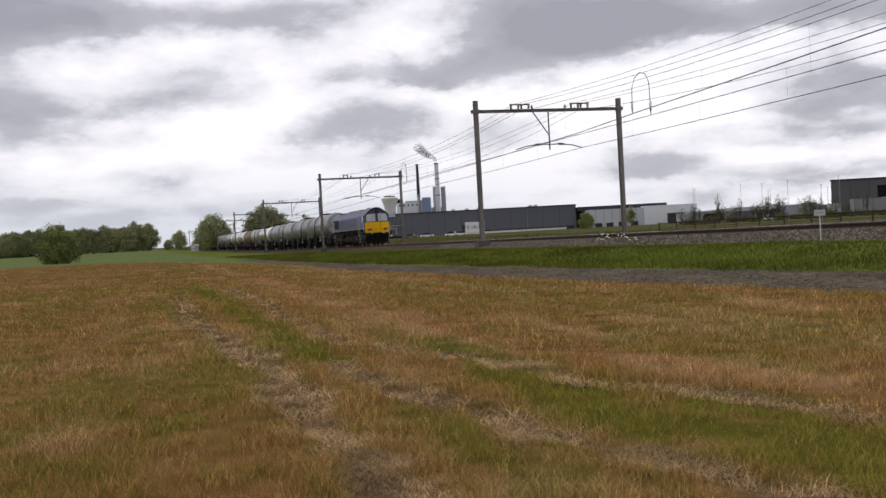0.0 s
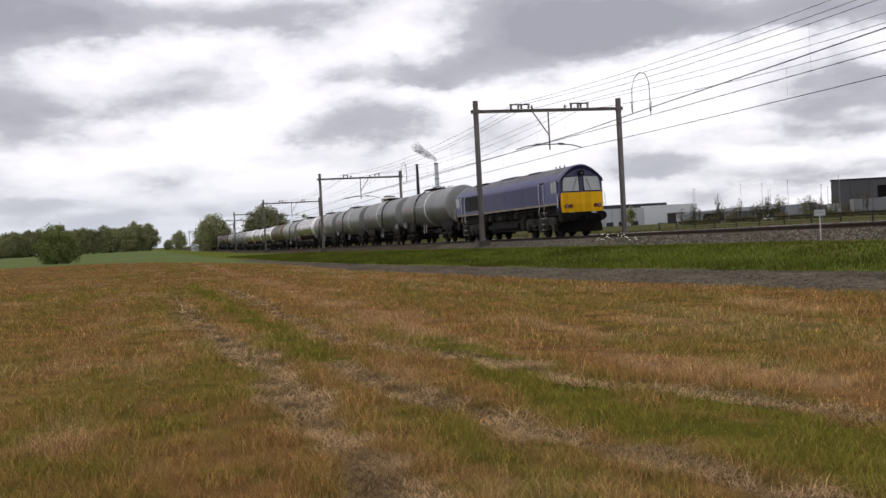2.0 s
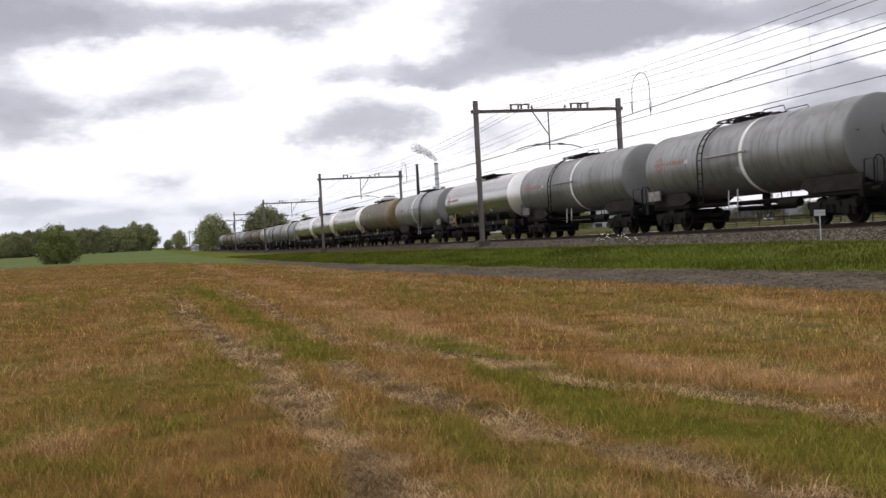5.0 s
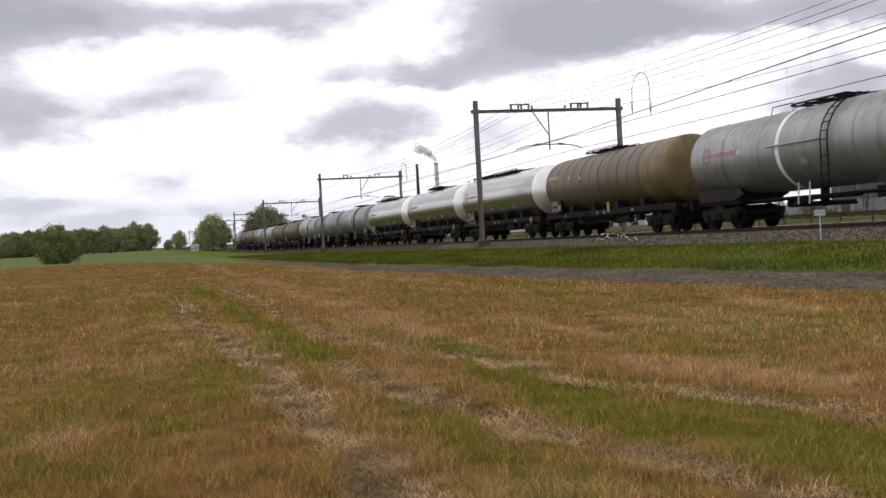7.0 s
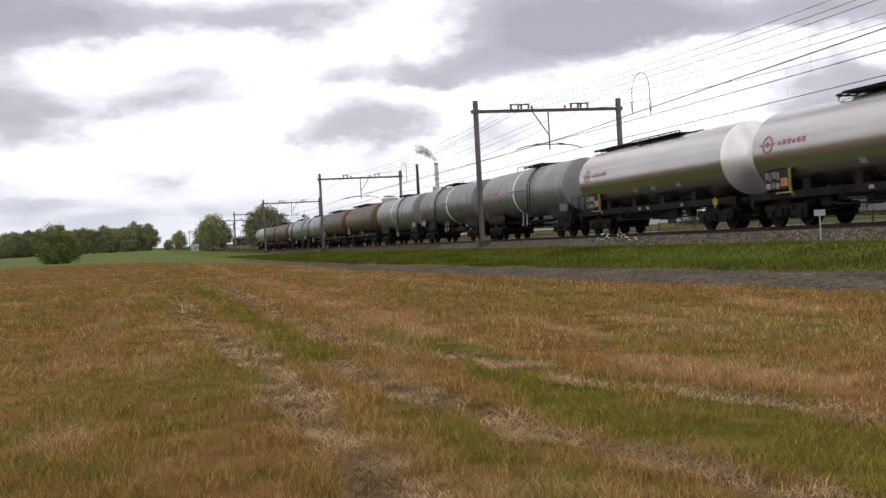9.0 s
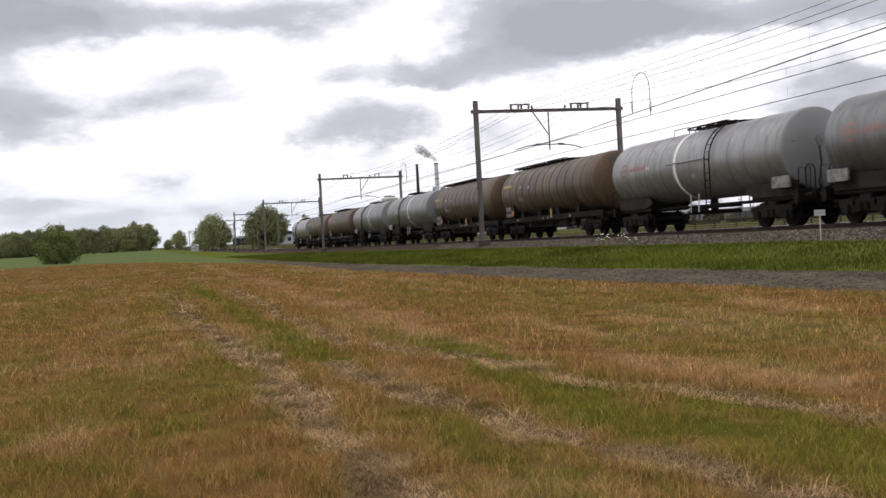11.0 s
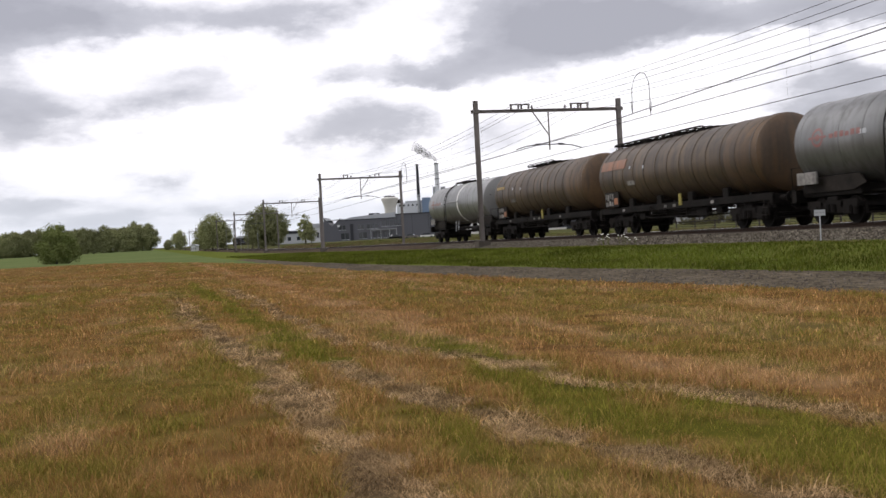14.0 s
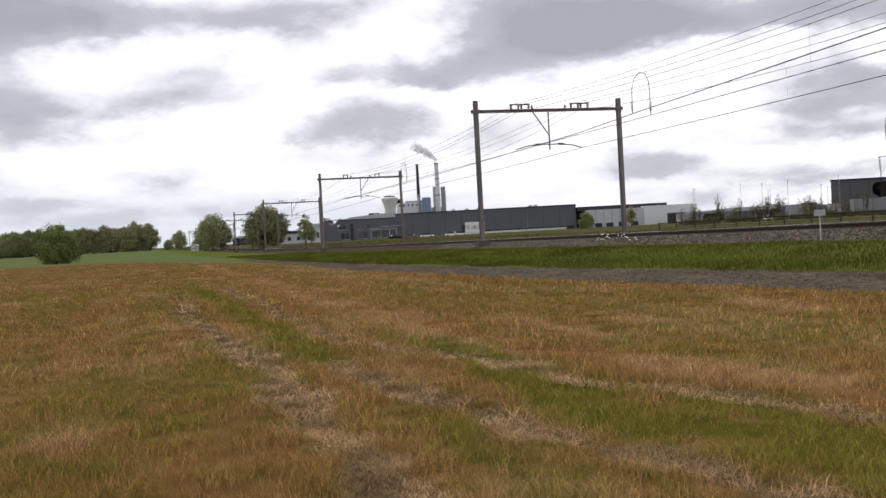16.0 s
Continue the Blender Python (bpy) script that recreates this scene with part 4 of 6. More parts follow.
def marker_sign():
    x, y = -28.3, 19.75
    z = track_z(x) - 0.52
    s = thing("marker_sign", pose(x, y, z, 0, 0, -35), "small white trackside sign on a thin white post", "sign")
    bm = bmesh.new()
    rod(bm, (0, 0, -0.2), (-0.0, 0, 0.98), 0.018, 8)
    part("post", bm, M_PALE, s)
    bm = bmesh.new()
    box(bm, 0.022, 0.03, -0.16, 0.16, 0.82, 1.00, 0.003)
    part("plate", bm, M_PALE, s)
    for a, b in ((-0.13, -0.03), (-0.01, 0.06), (0.075, 0.135)):
        bm = bmesh.new()
        box(bm, 0.03, 0.033, a, b, 0.89, 0.93)
        part("lettering_bar", bm, M_MID, s, "unreadable grey lettering")


marker_sign()


# ---- the train ----
def wheelset_mesh(r):
    """Two flanged wheels on an axle, turned about the crosswise axis."""
    bm = bmesh.new()
    prof = [(-1.02, 0.09), (-1.0, 0.09), (-0.82, 0.09), (-0.82, r * 0.45), (-0.80, r * 0.8), (-0.82, r), (-0.70, r * 1.005), (-0.685, r + 0.028), (-0.665, r + 0.028), (-0.66, r * 0.82), (-0.72, r * 0.75), (-0.70, r * 0.3), (-0.62, 0.085), (0.62, 0.085), (0.70, r * 0.3), (0.72, r * 0.75), (0.66, r * 0.82), (0.665, r + 0.028), (0.685, r + 0.028), (0.70, r * 1.005), (0.82, r), (0.80, r * 0.8), (0.82, r * 0.45), (0.82, 0.09), (1.0, 0.09), (1.02, 0.09)]
    lathe_x(bm, prof, 28)
    bmesh.ops.rotate(bm, verts=bm.verts[:], matrix=Matrix.Rotation(math.pi / 2, 3, "Z"))
    bmesh.ops.recalc_face_normals(bm, faces=bm.faces[:])
    me = bpy.data.meshes.new("wheelset")
    bm.to_mesh(me)
    bm.free()
    me.materials.append(M_BLACK)
    return me


WHEEL_SMALL, WHEEL_BIG = wheelset_mesh(0.46), wheelset_mesh(0.53)


def wagon_bogie_mesh():
    """A two-axle frame: side frames dropped in the middle, bolster, springs and axle boxes."""
    bm = bmesh.new()
    for y in (-1.0, 1.0):
        for x0, x1, z0, z1 in ((-1.35, -0.45, 0.52, 0.80), (0.45, 1.35, 0.52, 0.80), (-0.62, 0.62, 0.34, 0.78)):
            box(bm, x0, x1, y - 0.07, y + 0.07, z0, z1, 0.03)
        for x in (-0.9, 0.9):
            box(bm, x - 0.16, x + 0.16, y - 0.14, y + 0.14, 0.30, 0.62, 0.04)
            for dx in (-0.26, 0.26):
                rod(bm, (x + dx, y, 0.30), (x + dx, y, 0.56), 0.085, 10)
    box(bm, -0.28, 0.28, -1.05, 1.05, 0.62, 0.92, 0.03)
    for x in (-1.3, 1.3):
        box(bm, x - 0.06, x + 0.06, -1.0, 1.0, 0.55, 0.70)
    for x in (-1.42, -0.38, 0.38, 1.42):
        for y in (-0.76, 0.76):
            box(bm, x - 0.05, x + 0.05, y - 0.05, y + 0.05, 0.30, 0.64, 0.02)
        rod(bm, (x, -0.8, 0.34), (x, 0.8, 0.34), 0.035, 6)
    for y in (-1.1, 1.1):
        for x in (-0.14, 0.14):
            rod(bm, (x, y, 0.40), (x, y, 0.66), 0.10, 10)
    bmesh.ops.recalc_face_normals(bm, faces=bm.faces[:])
    me = bpy.data.meshes.new("bogie")
    bm.to_mesh(me)
    bm.free()
    me.materials.append(M_BLACK)
    return me


BOGIE = wagon_bogie_mesh()


def buffer_mesh():
    bm = bmesh.new()
    rod(bm, (0, 0, 0), (0.36, 0, 0), 0.10, 12)
    rod(bm, (0.30, 0, 0), (0.58, 0, 0), 0.075, 12)
    rod(bm, (0.58, 0, 0), (0.62, 0, 0), 0.22, 16)
    bmesh.ops.recalc_face_normals(bm, faces=bm.faces[:])
    me = bpy.data.meshes.new("buffer")
    bm.to_mesh(me)
    bm.free()
    me.materials.append(M_BLACK)
    return me


BUFFER = buffer_mesh()
R_TANK, Z_TANK, HALF = 1.46, 2.74, 7.0


def on_tank(bm, x0, x1, a0, a1, side, lift=0.006, r=R_TANK, n=8):
    """A thin sheet that hugs the tank between two angles above (+) or below (-) its middle height, in degrees."""
    rows = []
    for k in range(n + 1):
        a = radians(a0 + (a1 - a0) * k / n)
        y, z = side * math.cos(a), math.sin(a)
        rows.append([bm.verts.new((x, y * (r + e), Z_TANK + z * (r + e))) for x, e in ((x0, 0.001), (x0, lift), (x1, lift), (x1, 0.001))])
    for p, q in zip(rows, rows[1:]):
        for j in range(3):
            bm.faces.new((p[j], q[j], q[j + 1], p[j + 1]))


def ring_on_tank(bm, xc, ac, r0, r1, side, lift=0.008):
    rows = []
    for k in range(25):
        t = math.tau * k / 24
        row = []
        for rr in (r0, r1):
            a = radians(ac) + rr * math.sin(t) / R_TANK
            row.append(bm.verts.new((xc + rr * math.cos(t), side * math.cos(a) * (R_TANK + lift), Z_TANK + math.sin(a) * (R_TANK + lift))))
        rows.append(row)
    for p, q in zip(rows, rows[1:]):
        bm.faces.new((p[0], p[1], q[1], q[0]))


def wagon_base(label, group):
    w = thing("tank_wagon", Matrix(), label, "tank wagon", group)
    for x in (-5.65, 5.65):
        b = place("bogie", BOGIE, w, at=pose(x, 0, 0))
        for dx in (-0.9, 0.9):
            place("wheelset", WHEEL_SMALL, b, at=pose(dx, 0, 0.46))
    for sx in (-1, 1):
        for y in (-0.875, 0.875):
            place("buffer", BUFFER, w, at=pose(sx * 7.60, y, 1.05, 0, 0, 0 if sx > 0 else 180))
        bm = bmesh.new()
        box(bm, sx * 7.38, sx * 7.60, -1.25, 1.25, 0.82, 1.22, 0.02)
        part("headstock", bm, M_BLACK, w)
        bm = bmesh.new()
        box(bm, sx * 7.60, sx * 8.05, -0.06, 0.06, 0.9, 1.08, 0.02)
        tube(bm, [(sx * 7.95, 0, 1.0), (sx * 8.07, 0, 0.8), (sx * 8.0, 0, 0.55), (sx * 7.85, 0, 0.62)], 0.035, 6)
        part("coupling", bm, M_BLACK, w)
    return w


def tank_shell(w, material, end_mat, ends):
    """The barrel, and an end on either side: rings of (how far out, share of the radius)."""
    bm = bmesh.new()
    prof = [(x, R_TANK) for x in (-HALF, -4, -1, 2, 5, HALF)]
    lathe_x(bm, prof, 56, 0, Z_TANK)
    part("tank", bm, material, w, smooth=True)
    for sx in (-1, 1):
        bm = bmesh.new()
        lathe_x(bm, [(sx * (HALF + d), max(R_TANK * k, 0.002)) for d, k in ends], 48, 0, Z_TANK)
        part("tank_end", bm, end_mat, w, smooth=True)


DISHED = [(0.0, 1.0), (0.035, 0.985), (0.06, 0.95), (0.12, 0.80), (0.17, 0.60), (0.21, 0.35), (0.225, 0.0)]
CONED = [(0.0, 1.0), (0.03, 0.985), (0.20, 0.80), (0.40, 0.56), (0.47, 0.46), (0.51, 0.34), (0.53, 0.0)]
DOMED = [(0.0, 1.0), (0.05, 0.97), (0.11, 0.90), (0.18, 0.77), (0.24, 0.58), (0.28, 0.32), (0.29, 0.0)]


def walkway(w, x0, x1, raised):
    """A grating walkway with hoops over the manholes on the tank's crown."""
    bm = bmesh.new()
    top = Z_TANK + R_TANK
    n = max(2, int((x1 - x0) / 0.7))
    for y in (-0.55, -0.18, 0.18, 0.55):
        box(bm, x0, x1, y - 0.02, y + 0.02, top + 0.10, top + 0.14)
    for i in range(n + 1):
        x = x0 + (x1 - x0) * i / n
        box(bm, x - 0.02, x + 0.02, -0.6, 0.6, top + 0.05, top + 0.11)
        for y in (-0.5, 0.5):
            rod(bm, (x, y, top - 0.12), (x, y, top + 0.1), 0.018, 5)
    part("walkway", bm, M_BLACK, w)
    for y in (-0.58, 0.58):
        bm = bmesh.new()
        tube(bm, [(x0, y, top + 0.1), (x0 + 0.15, y, top + raised), (x1 - 0.3, y, top + raised), (x1, y, top + 0.12)], 0.022, 6)
        part("handrail", bm, M_BLACK, w)
    for x in (x0 + 0.30 * (x1 - x0), x0 + 0.65 * (x1 - x0)):
        bm = bmesh.new()
        rod(bm, (x, 0, top - 0.05), (x, 0, top + 0.12), 0.28, 16)
        rod(bm, (x, 0, top + 0.12), (x, 0, top + 0.17), 0.31, 16)
        part("manhole_cover", bm, M_BROWNGREY, w)


def side_ladder(w, x, side, reach=200):
    """A ladder curved round the tank."""
    bm = bmesh.new()
    for dx in (-0.19, 0.19):
        pts = [(x + dx, side * (R_TANK + 0.10), 1.0), (x + dx, side * (R_TANK + 0.10), Z_TANK - 0.3)]
        for a in range(0, 80, 10):
            pts.append((x + dx, side * math.cos(radians(a)) * (R_TANK + 0.10), Z_TANK + math.sin(radians(a)) * (R_TANK + 0.10)))
        tube(bm, pts, 0.028, 5)
    for k in range(5):
        z = 1.1 + k * 0.29
        rod(bm, (x - 0.19, side * (R_TANK + 0.10), z), (x + 0.19, side * (R_TANK + 0.10), z), 0.018, 5)
    for a in range(2, 75, 11):
        y, z = side * math.cos(radians(a)) * (R_TANK + 0.1), Z_TANK + math.sin(radians(a)) * (R_TANK + 0.1)
        rod(bm, (x - 0.19, y, z), (x + 0.19, y, z), 0.018, 5)
    part("ladder", bm, M_BLACK, w, "dark steel ladder")


def logo(w, xc, ac, side, s=1.0):
    bm = bmesh.new()
    ring_on_tank(bm, xc, ac, 0.20 * s, 0.28 * s, side)
    ring_on_tank(bm, xc, ac, 0.02 * s, 0.10 * s, side)
    part("round_emblem", bm, M_LOGO, w, "faded red round emblem")
    bm = bmesh.new()
    on_tank(bm, xc - 0.42 * s, xc + 0.42 * s, ac - 1.4, ac + 1.4, side, 0.010)
    part("emblem_bar", bm, M_LOGO, w)
    for k in range(6):
        bm = bmesh.new()
        x = xc + side * -1 * (0.55 + k * 0.24) * s
        hi = 6 if k % 3 else 4.2
        on_tank(bm, min(x, x + 0.17 * s * -side), max(x, x + 0.17 * s * -side), ac - 3.5, ac + hi - 2, side, 0.007)
        part("lettering_bar", bm, M_LOGO, w)


def data_panel(w, x, side, plate):
    """A framed board with small unreadable notices, beside the tank's foot."""
    y = side * 1.36
    bm = bmesh.new()
    box(bm, x - 0.75, x + 0.75, min(y, y - side * 0.05), max(y, y - side * 0.05), 1.30, 2.02, 0.01)
    part("notice_board", bm, M_BROWNGREY, w)
    cells = [(-0.68, -0.50, 1.70, 1.95), (-0.45, -0.30, 1.62, 1.92), (-0.25, -0.02, 1.72, 1.96), (0.04, 0.2, 1.66, 1.94), (-0.66, -0.35, 1.36, 1.55), (-0.28, -0.10, 1.38, 1.60), (-0.04, 0.18, 1.36, 1.56)]
    for a, b, z0, z1 in cells:
        bm = bmesh.new()
        a, b = (a, b) if side < 0 else (-b, -a)
        box(bm, x + a, x + b, min(y, y + side * 0.006), max(y, y + side * 0.006), z0, z1)
        part("notice", bm, M_NOTICE, w)
    bm = bmesh.new()
    a, b = (0.28, 0.70) if side < 0 else (-0.70, -0.28)
    box(bm, x + a, x + b, min(y, y + side * 0.008), max(y, y + side * 0.008), 1.42, 1.72)
    part("hazard_plate", bm, plate, w, "orange hazard plate")


def grey_wagon():
    """A frameless grey tank with a white hoop, a curved ladder and a short walkway."""
    w = wagon_base("grey painted tank wagon with a white hoop and dark ladder", "tank wagons of the train")
    tank_shell(w, M_GREY, M_GREYEND, DISHED)
    for x in (-6.7, -4.6, -3.4, 2.1, 3.3, 4.6, 6.0):
        bm = bmesh.new()
        lathe_x(bm, [(x - 0.03, R_TANK), (x - 0.02, R_TANK + 0.012), (x + 0.02, R_TANK + 0.012), (x + 0.03, R_TANK)], 48, 0, Z_TANK)
        part("weld_seam", bm, M_GREY, w, smooth=True)
    bm = bmesh.new()
    lathe_x(bm, [(0.72, R_TANK), (0.73, R_TANK + 0.012), (0.93, R_TANK + 0.012), (0.94, R_TANK)], 56, 0, Z_TANK)
    part("hoop", bm, M_WHITE, w, "white painted hoop", smooth=True)
    for side in (-1, 1):
        side_ladder(w, -2.05, side)
        bm = bmesh.new()
        rod(bm, (-1.7, side * (R_TANK + 0.10), Z_TANK + 0.12), (1.35, side * (R_TANK + 0.10), Z_TANK + 0.12), 0.035, 6)
        for x in (-1.6, 0.6):
            rod(bm, (x, side * (R_TANK - 0.02), Z_TANK + 0.12), (x, side * (R_TANK + 0.10), Z_TANK + 0.12), 0.02, 5)
        part("grab_rail", bm, M_GREYEND, w)
        logo(w, side * 5.7, 6, side, 1.15)
        bm = bmesh.new()
        on_tank(bm, side * -0.6 - 0.18, side * -0.6 + 0.18, -26, -16, side)
        part("notice_patch", bm, M_MID, w)
        bm = bmesh.new()
        on_tank(bm, side * 3.4 - 0.2, side * 3.4 + 0.2, 2, 8, side)
        part("notice_patch", bm, M_PALE, w)
        bm = bmesh.new()
        box(bm, -7.2, -6.1, min(side * 1.3, side * 1.22), max(side * 1.3, side * 1.22), 1.38, 1.80, 0.01)
        part("notice_board", bm, M_NOTICE, w, "faded grey notice board")
        for x in (-0.6, 0.05):
            bm = bmesh.new()
            rod(bm, (x, side * 1.2, 0.75), (x, side * 1.15, 1.5), 0.03, 6)
            part("valve_lever", bm, M_PALE, w, "pale valve lever")
    walkway(w, -2.2, 1.1, 0.14)
    bm = bmesh.new()
    for y in (-0.5, 0.5):
        tube(bm, [(1.0, y, 4.22), (1.1, y, 4.40), (2.4, y, 4.40), (2.5, y, 4.12)], 0.02, 5)
    part("hoop_rail", bm, M_BLACK, w)
    for sx in (-1, 1):
        bm = bmesh.new()
        box(bm, min(sx * 4.2, sx * 7.6), max(sx * 4.2, sx * 7.6), -0.95, 0.95, 0.95, 1.28, 0.03)
        part("end_frame", bm, M_BLACK, w)
        bm = bmesh.new()
        for y in (-1, 1):
            pts = [(sx * 3.9, 1.30), (sx * 4.5, 1.10), (sx * 7.2, 1.10), (sx * 7.3, 1.62), (sx * 4.2, 1.62)]
            p0 = [bm.verts.new((x, y * 1.02, z)) for x, z in pts]
            p1 = [bm.verts.new((x, y * 0.96, z)) for x, z in pts]
            bm.faces.new(p0)
            bm.faces.new(p1)
            for k in range(5):
                bm.faces.new((p0[k], p1[k], p1[(k + 1) % 5], p0[(k + 1) % 5]))
        for x in (4.6, 5.7, 6.8):
            box(bm, sx * x - 0.03, sx * x + 0.03, -0.97, 0.97, 1.12, 1.60)
        part("saddle", bm, M_BROWNGREY, w)
        bm = bmesh.new()
        x0 = sx * (HALF + 0.18)
        rod(bm, (x0, 0.1 * sx, Z_TANK + 0.28), (x0 + sx * 0.08, 0.1 * sx, Z_TANK + 0.28), 0.24, 20)
        rod(bm, (x0, 0.1 * sx, Z_TANK + 0.28), (x0 + sx * 0.13, 0.1 * sx, Z_TANK + 0.28), 0.10, 14)
        part("inspection_cover", bm, M_GREYEND, w)
        bm = bmesh.new()
        for y in (-0.62, 0.34):
            tube(bm, [(sx * 7.35, y, 1.25), (sx * 7.36, y, 2.0), (sx * 7.36, y + 0.10, 2.14), (sx * 7.36, y + 0.28, 2.14), (sx * 7.36, y + 0.38, 2.0), (sx * 7.35, y + 0.38, 1.25)], 0.025, 6)
        tube(bm, [(sx * 7.34, 0.1, Z_TANK + 0.05), (sx * 7.36, 0.05, 2.2), (sx * 7.36, 0.2, 1.5), (sx * 7.35, 0.1, 1.25)], 0.03, 6)
        part("end_pipework", bm, M_BROWNGREY, w)
        bm = bmesh.new()
        rod(bm, (sx * (HALF + 0.14), -1.05, Z_TANK + 0.24), (sx * (HALF + 0.14), 1.05, Z_TANK + 0.24), 0.018, 5)
        part("end_stay", bm, M_BROWNGREY, w)
        for y in (-1.2, 1.2):
            bm = bmesh.new()
            tube(bm, [(sx * 7.6, y, 1.0), (sx * 7.65, y, 2.0), (sx * 7.65, y * 0.6, 2.05), (sx * 7.6, y * 0.6, 1.1)], 0.02, 5)
            part("end_handrail", bm, M_BLACK, w)
    bm = bmesh.new()
    rod(bm, (0.2, 0, 1.35), (0.2, 0, 0.65), 0.16, 12)
    rod(bm, (0.2, -1.25, 0.75), (0.2, 1.25, 0.75), 0.09, 10)
    box(bm, -1.6, 1.8, -0.2, 0.2, 0.9, 1.0)
    part("outlet_valve", bm, M_BLACK, w)
    bm = bmesh.new()
    rod(bm, (2.2, -0.7, 0.85), (3.4, -0.7, 0.85), 0.16, 12)
    part("brake_cylinder", bm, M_BLACK, w)
    for y in (-0.55, 0.55):
        bm = bmesh.new()
        rod(bm, (-4.3, y, 1.02), (4.3, y, 1.02), 0.045, 6)
        part("brake_pipe", bm, M_BLACK, w)
    return w


def underframe(w):
    for y in (-1.18, 1.18):
        bm = bmesh.new()
        box(bm, -7.6, 7.6, y - 0.05, y + 0.05, 0.98, 1.26, 0.015)
        part("sole_bar", bm, M_BLACK, w)
        for x in (-4.9, -0.7, 0.1, 3.3):
            bm = bmesh.new()
            s = 1 if y > 0 else -1
            box(bm, x - 0.12, x + 0.12, min(y + s * 0.05, y + s * 0.056), max(y + s * 0.05, y + s * 0.056), 1.06, 1.18)
            part("stencil_mark", bm, M_NOTICE, w)
    for x in (-6, -3, 0, 3, 6):
        bm = bmesh.new()
        box(bm, x - 0.06, x + 0.06, -1.15, 1.15, 1.0, 1.35)
        part("cross_member", bm, M_BLACK, w)
    bm = bmesh.new()
    box(bm, -7.5, 7.5, -0.2, 0.2, 0.95, 1.22)
    part("centre_sill", bm, M_BLACK, w)
    for x in (-4.2, -1.4, 1.4, 4.2):
        bm = bmesh.new()
        for s in (-1, 1):
            box(bm, x - 0.22, x + 0.22, s * 1.08 - 0.08, s * 1.08 + 0.08, 1.2, 1.62, 0.02)
        box(bm, x - 0.2, x + 0.2, -1.08, 1.08, 1.2, 1.4)
        part("saddle", bm, M_BLACK, w)
    bm = bmesh.new()
    rod(bm, (-1.4, -0.7, 0.8), (-0.2, -0.7, 0.8), 0.17, 12)
    part("air_reservoir", bm, M_BLACK, w)
    bm = bmesh.new()
    box(bm, 0.6, 1.5, -0.95, -0.45, 0.55, 0.95, 0.03)
    part("brake_box", bm, M_BLACK, w)
    bm = bmesh.new()
    rod(bm, (-2.5, -1.0, 0.9), (2.6, -1.0, 0.85), 0.03, 6)
    part("brake_rod", bm, M_BLACK, w)
    for s in (-1, 1):
        bm = bmesh.new()
        for x0, x1, z in ((-4.3, 4.3, 0.93), (-3.6, 3.9, 0.80)):
            rod(bm, (x0, s * 0.86, z), (x1, s * 0.86, z), 0.028, 6)
        part("brake_pipe", bm, M_BROWNGREY, w)
        bm = bmesh.new()
        tube(bm, [(-4.2, s * 1.02, 0.98), (-2.6, s * 1.02, 0.66), (2.6, s * 1.02, 0.66), (4.2, s * 1.02, 0.98)], 0.035, 6)
        for x in (-2.6, -0.9, 0.9, 2.6):
            rod(bm, (x, s * 1.02, 0.66), (x, s * 1.02, 1.0), 0.025, 6)
        part("truss_rod", bm, M_BLACK, w)
        for x, wide, low in ((-3.3, 0.32, 0.62), (2.1, 0.45, 0.58), (3.5, 0.26, 0.66)):
            bm = bmesh.new()
            box(bm, x - wide, x + wide, s * 0.92 - 0.14, s * 0.92 + 0.14, low, 1.0, 0.04)
            part("equipment_box", bm, M_BLACK, w)
        bm = bmesh.new()
        for k in range(12):
            a, c = math.tau * k / 12, math.tau * (k + 1) / 12
            rod(bm, (-2.0 + 0.2 * math.cos(a), s * 1.26, 1.02 + 0.2 * math.sin(a)), (-2.0 + 0.2 * math.cos(c), s * 1.26, 1.02 + 0.2 * math.sin(c)), 0.016, 5)
        for a in (0.0, 2.1, 4.2):
            rod(bm, (-2.0, s * 1.26, 1.02), (-2.0 + 0.2 * math.cos(a), s * 1.26, 1.02 + 0.2 * math.sin(a)), 0.011, 5)
        rod(bm, (-2.0, s * 1.2, 1.02), (-2.0, s * 1.28, 1.02), 0.03, 8)
        part("brake_wheel", bm, M_BROWNGREY, w)
        for x in (-7.2, 7.2):
            bm = bmesh.new()
            for dx in (-0.16, 0.16):
                rod(bm, (x + dx, s * 1.28, 0.42), (x + dx, s * 1.28, 1.0), 0.016, 5)
            for z in (0.45, 0.72):
                box(bm, x - 0.18, x + 0.18, s * 1.28 - 0.09, s * 1.28 + 0.09, z, z + 0.03)
            part("footstep", bm, M_BROWNGREY, w)
            bm = bmesh.new()
            tube(bm, [(x, s * 0.45, 0.95), (x * 1.06, s * 0.47, 0.72), (x * 1.09, s * 0.42, 0.60), (x * 1.10, s * 0.36, 0.78)], 0.028, 6)
            part("air_hose", bm, M_BLACK, w)


